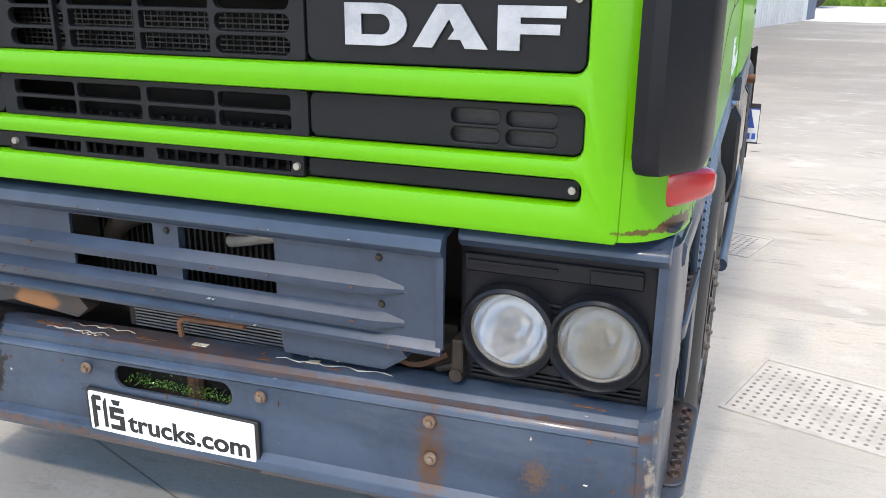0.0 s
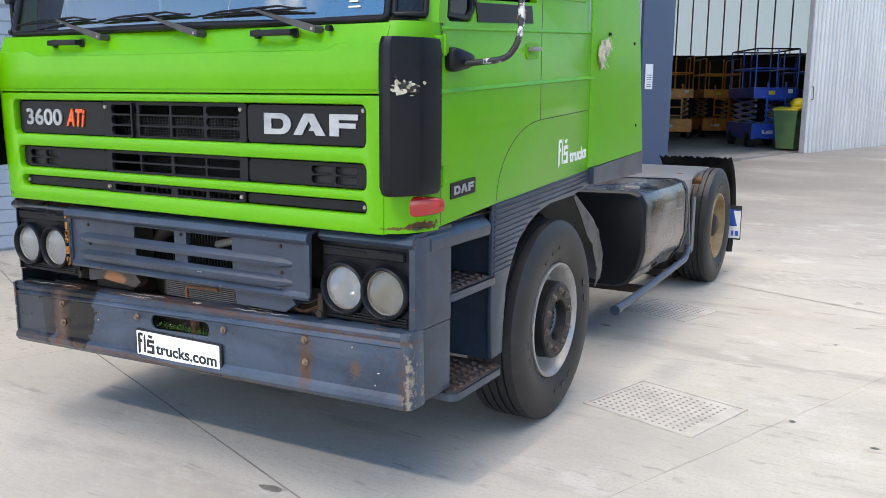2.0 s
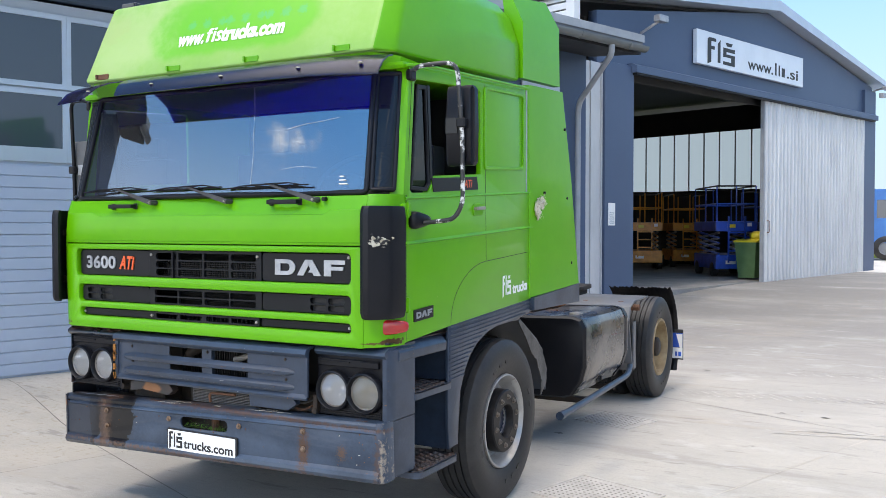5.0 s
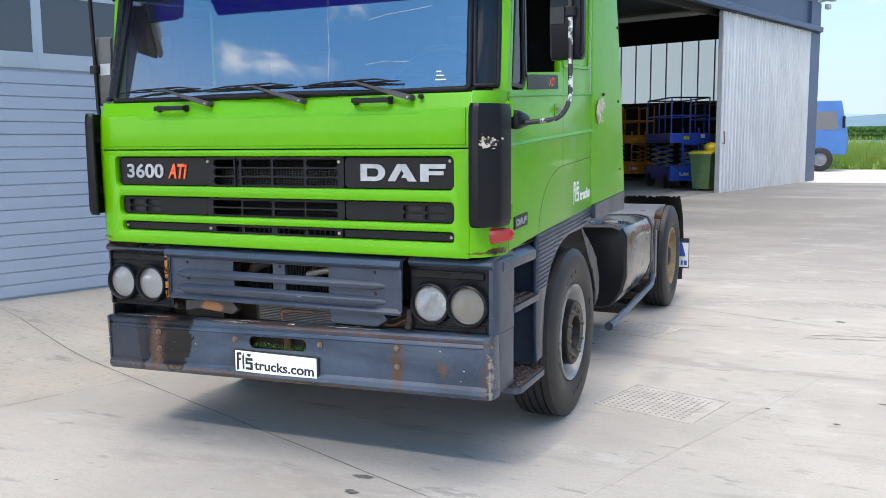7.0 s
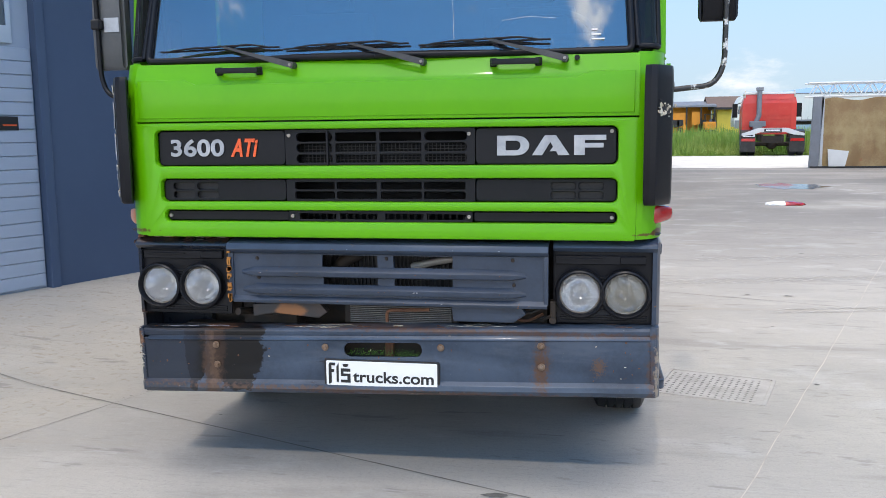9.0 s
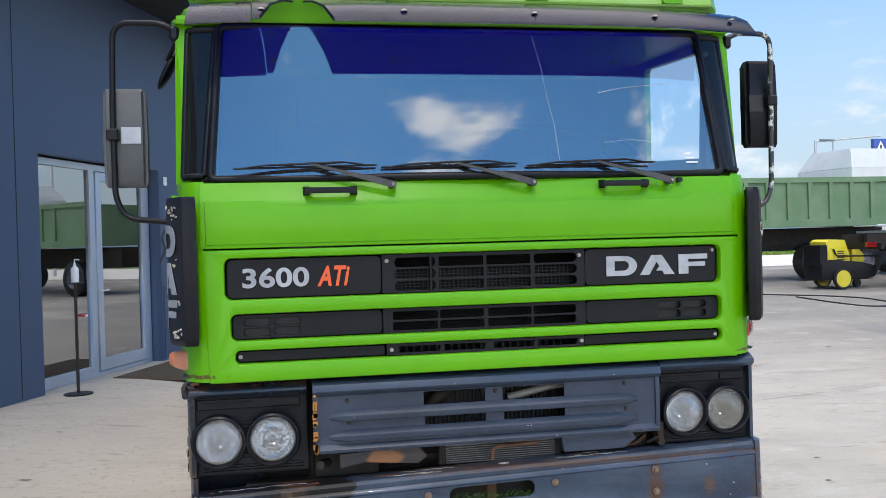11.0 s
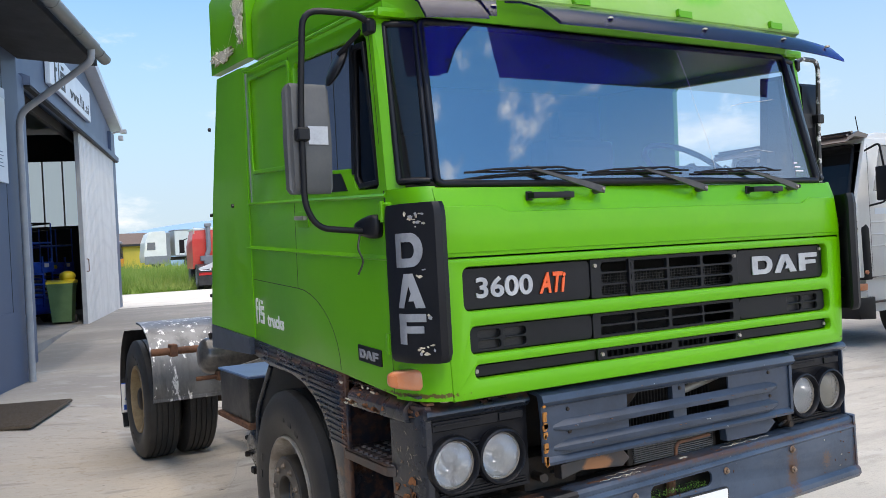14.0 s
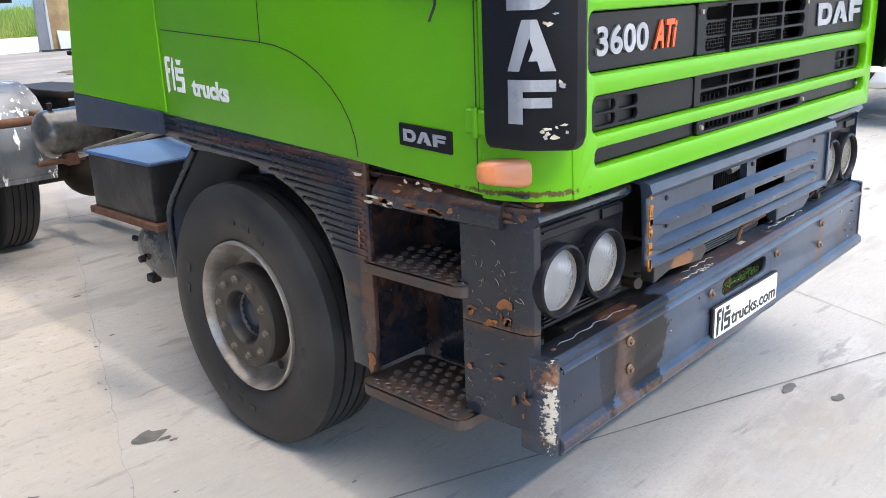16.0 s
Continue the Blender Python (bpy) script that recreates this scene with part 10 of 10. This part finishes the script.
def build_second_truck():
    s = thing("white_tall_truck", "white truck with brown visor and black mesh grille", "truck", pose(7.7, 2.42, 0, 0, 0, -90))
    front = [(0.03, 0.62), (0.0, 1.36), (0.35, 1.36), (0.35, 0.9), (0.78, 0.62)]
    win = [(0.38, 1.98), (0.5, 2.62), (1.35, 2.62), (1.35, 1.98)]
    for sx in (1, -1):
        side = part("cab_side", sheet([[(0.03, 0.62), (0.0, 1.3), (0.02, 1.86), (0.24, 2.66), (0.5, 3.05), (2.2, 3.3), (2.25, 0.95), (1.98, 1.1), (1.4, 1.12), (0.85, 1.0), (0.78, 0.62)], win], 0.06, "yz", 1.21 * sx, 0.01), WHITE, s, "white cab side", 40)
        part("side_glass", sheet([win], 0.006, "yz", 1.2 * sx), SCREEN, side)
        part("headlamp", sided(sx, cuboid(0.90, 1.12, -0.035, 0.06, 0.80, 0.96, 0.02)), LENS_CLEAR, s, "clear headlamp")
        part("lamp_panel", sided(sx, prism([(0.82, 0.66), (1.23, 0.66), (1.23, 1.14), (0.86, 1.14)], -0.022, 0.05, "y", bevel=0.01)), WHITE, s)
        part("mirror", sided(sx, cuboid(1.27, 1.42, 0.05, 0.2, 1.95, 2.45, 0.05)), BLACK, s)
        part("mirror_arm", sided(sx, pipe([(1.36, 0.12, 2.4), (1.36, 0.12, 2.62), (1.2, 0.2, 2.62)], 0.02, 8)), BLACK, s)
        part("cab_step", sided(sx, cuboid(1.0, 1.24, 0.3, 0.8, 0.4, 0.45, 0.01)), STEP, s)
        simple_wheel(s, sx * 1.04, 1.4, 0.5, 0.32)
        simple_wheel(s, sx * 1.0, 5.0, 0.5, 0.55)
    part("hood_panel", prism([(0.0, 1.56), (-0.03, 1.6), (-0.02, 1.74), (0.0, 1.78), (0.05, 1.78), (0.05, 1.56)], -1.22, 1.22, "x", bevel=0.008), WHITE, s)
    part("wiper_panel", prism([(-0.005, 1.785), (-0.012, 1.82), (0.025, 1.90), (0.06, 1.92), (0.06, 1.785)], -1.2, 1.2, "x", bevel=0.005), BLACK, s, "black panel under the windscreen")
    part("windscreen", loft([[(-1.12, 0.02, 1.91), (1.12, 0.02, 1.91)], [(-1.07, 0.24, 2.62), (1.07, 0.24, 2.62)]], False, False), SCREEN, s, "clear windscreen")
    for sx in (1, -1):
        part("windscreen_pillar", sided(sx, loft([[(1.10, 0.0, 1.90), (1.21, 0.03, 1.90), (1.21, 0.12, 1.90), (1.10, 0.08, 1.90)], [(1.06, 0.22, 2.66), (1.2, 0.25, 2.66), (1.2, 0.34, 2.66), (1.06, 0.3, 2.66)]])), GREY_PAINT, s)
    part("sun_visor", prism([(0.45, 2.95), (0.1, 2.9), (-0.1, 2.78), (-0.2, 2.62), (-0.18, 2.6), (-0.06, 2.7), (0.2, 2.72), (0.4, 2.75)], -1.24, 1.24, "x", bevel=0.01), BROWN_VISOR, s, "dark brown visor")
    part("cab_roof", prism([(0.24, 2.66), (0.5, 3.08), (2.2, 3.32), (2.25, 3.2), (0.6, 2.98), (0.35, 2.66)], -1.22, 1.22, "x", bevel=0.02), WHITE, s)
    part("cab_back", cuboid(-1.2, 1.2, 2.2, 2.25, 0.95, 3.28), WHITE, s)
    part("cab_inside", join(cuboid(-1.15, 1.15, 0.12, 0.5, 1.6, 1.95), cuboid(-1.15, 1.15, 0.1, 2.2, 1.15, 1.2), cuboid(-1.15, 0.1, 2.1, 2.15, 1.2, 3.0)), CABIN, s)
    for x in (-0.55, 0.55):
        part("cab_seat", cuboid(x - 0.25, x + 0.25, 1.0, 1.2, 1.4, 2.35, 0.05), CABIN, s)
    band = part("upper_band", cuboid(-1.1, 1.1, 0.0, 0.03, 1.12, 1.56), LETTER_BLACK, s, "black upper grille")
    for z in (1.335, 1.215, 1.125):
        part("white_slat", prism([(0.0, z), (-0.035, z + 0.005), (-0.035, z + 0.025), (0.0, z + 0.035)], -1.12, 1.12, "x"), WHITE, band)
    for k in range(3):
        part("black_slat", cuboid(-0.6, 0.35, -0.02, 0.0, 1.40 + k * 0.05, 1.42 + k * 0.05), BLACK, band)
    part("maker_badge", cuboid(-1.08, -0.78, -0.02, 0.0, 1.43, 1.485), SILVER, band)
    plate = part("advert_plate", cuboid(-1.22, -0.74, -0.05, -0.036, 1.25, 1.335), PLATE_WHITE, s, "white advertising plate")
    t = lettering("trucks.com", 0.05, Matrix(), 0.002)
    t.transform(front_pose(-1.14, -0.053, 1.275) @ Matrix.Diagonal((0.38 / width_of(t), 1, 1, 1)))
    part("plate_letters", t, LETTER_BLACK, plate)
    mesh = part("mesh_grille", loft([[(-0.62, -0.03, 0.66), (0.62, -0.03, 0.66), (0.62, 0.02, 0.66), (-0.62, 0.02, 0.66)], [(-0.72, -0.03, 0.74), (0.72, -0.03, 0.74), (0.72, 0.02, 0.74), (-0.72, 0.02, 0.74)], [(-0.80, -0.03, 1.12), (0.80, -0.03, 1.12), (0.80, 0.02, 1.12), (-0.80, 0.02, 1.12)]]), LETTER_BLACK, s, "black mesh grille")
    for k in range(8):
        part("grille_bar", prism([(-0.03, 0.72 + k * 0.048), (-0.045, 0.725 + k * 0.048), (-0.045, 0.735 + k * 0.048), (-0.03, 0.74 + k * 0.048)], -0.72, 0.72, "x"), BLACK, mesh)
    bump = part("bumper", prism([(0.1, 0.36), (-0.04, 0.39), (-0.10, 0.46), (-0.09, 0.60), (-0.04, 0.66), (0.35, 0.66), (0.35, 0.36)], -1.25, 1.25, "x", bevel=0.02), WHITE, s, "white moulded bumper", 40)
    part("bumper_slot", prism([(-0.40, 0.475), (0.40, 0.475), (0.46, 0.59), (-0.46, 0.59)], -0.112, -0.085, "y"), LETTER_BLACK, bump)
    for sx in (1, -1):
        part("fog_slot", cuboid(*sorted((sx * 0.88, sx * 1.1)), -0.106, -0.085, 0.515, 0.585), GREY_PAINT, bump)
    part("chassis", cuboid(-0.45, 0.45, 0.3, 6.0, 0.6, 0.95), DARK, s)
    # stretch the cab to its full height, band by band
    low, high = (0.0, 0.36, 0.66, 1.12, 1.56, 1.785, 1.91, 2.62, 3.32), (0.0, 0.44, 0.71, 1.33, 1.98, 2.23, 2.46, 3.13, 3.65)
    for ob in s.children_recursive:
        if not ob.name.startswith(("wheel", "rim", "chassis")):
            for v in ob.data.vertices:
                v.co.z = float(np.interp(v.co.z, low, high))


build_second_truck()


# ---- far side of the yard ----
def build_far_vehicles():
    z = ground_z(14, 17.5)
    s = thing("green_tipper_truck", "chalky green tipper truck body with ribbed panels", "truck", pose(15.2, 17.0, z, 0, 0, 2))
    wall = part("tipper_wall", cuboid(-6.5, 0.0, 0.0, 0.06, 1.5, 2.68), TIPPER_GREEN, s)
    part("top_rail", cuboid(-6.5, 0.02, -0.06, 0.1, 2.58, 2.72, 0.01), TIPPER_GREEN, s)
    part("bottom_rail", cuboid(-6.5, 0.02, -0.07, 0.1, 1.42, 1.62, 0.01), TIPPER_GREEN, s)
    for k in range(9):
        part("upright_rib", cuboid(-0.12 - k * 0.62, 0.0 - k * 0.62, -0.06, 0.0, 1.6, 2.6, 0.01), TIPPER_GREEN, s)
    part("tipper_body", cuboid(-6.5, 0.0, 0.06, 2.4, 1.45, 2.65), TIPPER_GREEN, s)
    part("chassis", cuboid(-7.0, 0.2, 0.7, 1.7, 0.8, 1.4), DARK, s)
    for x in (-0.8, -2.2, -5.6):
        simple_wheel(s, x, 0.35, 0.5, 0.5, None, "y")
    c = thing("white_sleeper_truck", "white sleeper cab truck seen from behind", "truck", pose(16.25, 18.6, z, 0, 0, 8))
    part("cab_back", cuboid(-1.25, 1.25, 0.0, 2.2, 1.25, 3.1, 0.04), WHITE, c, "white cab back with pressed ribs")
    part("roof_fairing", loft([[(-1.25, 0.0, 3.1), (1.25, 0.0, 3.1), (1.25, 2.2, 3.1), (-1.25, 2.2, 3.1)], [(-1.15, 0.15, 3.65), (1.15, 0.15, 3.65), (1.1, 1.7, 3.65), (-1.1, 1.7, 3.65)]]), WHITE, c, "white roof fairing", 30)
    part("panel_rim", sheet([round_rect(-0.3, 1.0, 2.35, 2.85, 0.06), round_rect(-0.25, 0.95, 2.4, 2.8, 0.05)], 0.03, "xz", -0.01), WHITE, c)
    for k in range(4):
        part("pressed_rib", cuboid(-0.2, 1.05, -0.025, 0.0, 1.5 + k * 0.18, 1.56 + k * 0.18, 0.01, 1), WHITE, c)
    part("side_deflector", cuboid(1.26, 1.32, -0.7, 0.3, 1.2, 3.05), CREAM, c)
    part("chassis", cuboid(-0.45, 0.45, -3.5, 1.5, 0.7, 1.0), DARK, c)
    part("rear_box", join(cuboid(-1.1, 1.1, -0.6, 0.0, 0.9, 1.25), cuboid(-0.5, 0.5, -2.6, -1.6, 1.0, 1.15)), LETTER_BLACK, c)
    for x in (-1.0, 1.0):
        simple_wheel(c, x, 1.0)
        simple_wheel(c, x, -2.4, 0.5, 0.55)
    o = thing("orange_truck", "orange cab truck parked across the yard", "truck", pose(21.9, 21.5, ground_z(22, 21.5), 0, 0, -60))
    cab = part("cab", prism([(0.0, 0.7), (-0.05, 1.5), (0.25, 2.75), (0.6, 3.0), (1.8, 3.05), (1.85, 0.7)], -1.2, 1.2, "x", bevel=0.05), ORANGE_PAINT, o, "orange cab")
    for x in (-1.215, 1.195):
        part("side_window", prism([(0.5, 1.9), (0.6, 2.65), (1.25, 2.65), (1.25, 1.9)], x, x + 0.02, "x"), DARK_PANE, cab)
    part("windscreen", prism([(-0.06, 1.75), (0.14, 2.6), (0.17, 2.6), (-0.03, 1.75)], -1.0, 1.0, "x"), DARK_PANE, cab)
    part("beacon", lathe([(3.04, 0.07), (3.2, 0.06), (3.22, 0.0001)], "z", 12, (-0.6, 0.7, 0)), AMBER_LENS, o)
    part("chassis", cuboid(-0.45, 0.45, 0.3, 6.0, 0.7, 1.0), DARK, o)
    part("flat_body", cuboid(-1.25, 1.25, 2.1, 6.5, 1.2, 2.0, 0.03), GREY_PAINT, o)
    for x in (-1.0, 1.0):
        simple_wheel(o, x, 1.1)
        simple_wheel(o, x, 5.0)
    d = thing("bare_chassis", "bare dark truck chassis with large tyres", "chassis", pose(13.2, 15.0, ground_z(14, 15), 0, 0, 6))
    part("frame_rail", cuboid(-0.6, 6.5, -0.3, -0.2, 1.0, 1.3), DARK, d)
    part("frame_rail", cuboid(-0.6, 6.5, 0.5, 0.6, 1.0, 1.3), DARK, d)
    part("mudguard", prism([(0.9 + 0.72 * math.cos(radians(a)), 0.55 + 0.66 * math.sin(radians(a))) for a in range(15, 166, 10)] + [(0.9 + 0.69 * math.cos(radians(a)), 0.55 + 0.63 * math.sin(radians(a))) for a in range(165, 14, -10)], -0.6, -0.1, "y"), BLACK, d)
    part("tail_bar", cuboid(-0.75, -0.65, -0.9, 1.2, 0.95, 1.1), DARK, d)
    part("tail_lamp", cuboid(-0.8, -0.75, -0.75, -0.45, 1.0, 1.12), RED_LENS, d)
    part("top_pipe", rod((-0.4, -0.4, 1.5), (5, -0.4, 1.55), 0.03), STEEL_SHEET, d)
    part("catwalk", cuboid(0.0, 5.0, -0.5, 0.7, 1.32, 1.38), GREY_PAINT, d)
    simple_wheel(d, 0.9, -0.35, 0.55, 0.5, DARK, "y")
    simple_wheel(d, 3.2, -0.35, 0.55, 0.5, DARK, "y")
    b = thing("steel_trolley", "blue welded steel trolley on small wheels", "trolley", pose(12.75, 12.8, ground_z(12.8, 12.8), 0, 0, 10))
    part("blue_box", cuboid(-0.1, 0.8, -0.3, 0.3, 0.15, 0.42, 0.01), BLUE_PAINT, b)
    for x, y in ((-0.05, -0.25), (0.45, -0.25), (0.0, 0.25), (0.75, 0.25)):
        part("upright", rod((x, y, 0.4), (x - 0.22, y, 1.4), 0.025, 8), BLUE_PAINT, b)
    part("cross_bar", rod((-0.28, -0.25, 1.38), (0.25, -0.25, 1.38), 0.025, 8), BLUE_PAINT, b)
    part("cross_bar", rod((-0.15, -0.25, 0.8), (0.35, -0.25, 0.8), 0.02, 8), BLUE_PAINT, b)
    for x in (0.05, 0.65):
        part("wheel", lathe([(-0.05, 0.0001), (-0.05, 0.15), (0.05, 0.15), (0.05, 0.0001)], "y", 16, (x, -0.2, 0.15)), RUBBER, b)


build_far_vehicles()


def build_washer():
    w = thing("pressure_washer", "yellow and black wheeled pressure washer", "pressure washer", pose(12.35, 15.3, ground_z(12.4, 15.4), 0, 0, 5))
    part("chassis", prism([(-0.75, 0.2), (-0.75, 0.62), (-0.5, 0.7), (0.4, 0.62), (0.8, 0.52), (0.78, 0.26), (0.5, 0.2)], -0.32, 0.32, "y", bevel=0.03), BLACK, w, "black chassis", 40)
    part("hood", prism([(-0.55, 0.65), (-0.6, 1.12), (-0.5, 1.18), (-0.05, 1.16), (0.1, 0.75), (0.1, 0.6)], -0.28, 0.28, "y", bevel=0.03), YELLOW, w, "yellow hood", 40)
    part("rear_hood", prism([(0.15, 0.6), (0.15, 1.0), (0.3, 1.0), (0.5, 0.8), (0.5, 0.58)], -0.26, 0.26, "y", bevel=0.03), YELLOW, w, "", 40)
    part("front_cover", cuboid(-0.78, -0.56, -0.3, 0.3, 0.55, 1.05, 0.03), BLACK, w)
    part("handle", pipe([(-0.4, -0.3, 0.95), (-0.35, -0.34, 0.78), (0.9, -0.34, 0.75), (0.9, 0.3, 0.75)], 0.02, 8), BLACK, w, "black push handle", 50)
    for k in range(5):
        part("vent_slat", cuboid(-0.28, -0.08, -0.29, -0.27, 0.68 + k * 0.05, 0.70 + k * 0.05), LETTER_BLACK, w)
    for y in (-0.34, 0.34):
        part("wheel", lathe([(-0.05, 0.2), (-0.05, 0.235), (0.05, 0.235), (0.05, 0.2)], "y", 26, (-0.2, y, 0.235)), RUBBER, w, "", 40)
        part("wheel_disc", lathe([(-0.055, 0.0001), (-0.055, 0.2), (0.055, 0.2), (0.055, 0.0001)], "y", 26, (-0.2, y, 0.235)), YELLOW, w, "yellow wheel disc", 40)
    part("castor", lathe([(-0.04, 0.0001), (-0.04, 0.1), (0.04, 0.1), (0.04, 0.0001)], "y", 16, (0.5, 0, 0.1)), RUBBER, w)
    h = [(10.3, 13.9), (10.45, 12.9), (10.7, 12.1), (11.2, 11.95), (11.6, 12.5), (11.55, 13.3), (11.0, 13.9), (10.4, 14.2), (9.8, 14.6)]
    ho = part("hose", pipe([(x, y, ground_z(x, y) + 0.016) for x, y in h], 0.014, 8, round_by=0.3), LETTER_BLACK, None, "", 50)
    tagged(ho, "black rubber hose looped on the concrete", "hose")


build_washer()


def street_lamp(x, y, height, arm, label, turn):
    z = ground_z(x, y)
    s = thing("street_lamp", label, "street lamp", pose(x, y, z - 0.05, 0, 0, turn), group="street lamps")
    part("pole", rod((0, 0, 0), (0, 0, height), 0.09, 10, r2=0.05), STEEL_SHEET, s)
    part("lamp_head", prism([(0.05, height - 0.05), (-arm, height + 0.02), (-arm, height + 0.1), (0.05, height + 0.06)], -0.12, 0.12, "y", bevel=0.02), GREY_PAINT, s)


street_lamp(28.5, 30.0, 11.6, 0.9, "tall grey street lamp with a short flat head", 0)
street_lamp(32.9, 45.0, 6.9, 0.9, "grey street lamp far off by the road", 0)


def build_crossing_sign():
    z = ground_z(32, 45)
    s = thing("crossing_sign", "blue pedestrian crossing sign box on a mast arm", "road sign", pose(32.0, 45.5, z - 0.05))
    part("mast", rod((0, 0, 0), (0, 0, 7.0), 0.1, 10, r2=0.07), STEEL_SHEET, s)
    part("mast_arm", rod((0, 0, 6.9), (4.6, 0, 7.25), 0.06, 8), STEEL_SHEET, s)
    part("sign_box", cuboid(4.0, 5.0, -0.15, 0.15, 6.1, 7.05, 0.02), BLUE_PAINT, s, "blue sign box")
    part("sign_triangle", prism([(4.12, 6.2), (4.88, 6.2), (4.5, 6.92)], -0.156, -0.151, "y"), LETTER_WHITE, s)
    part("sign_mark", cuboid(4.44, 4.56, -0.162, -0.157, 6.32, 6.66), LETTER_BLACK, s)


build_crossing_sign()
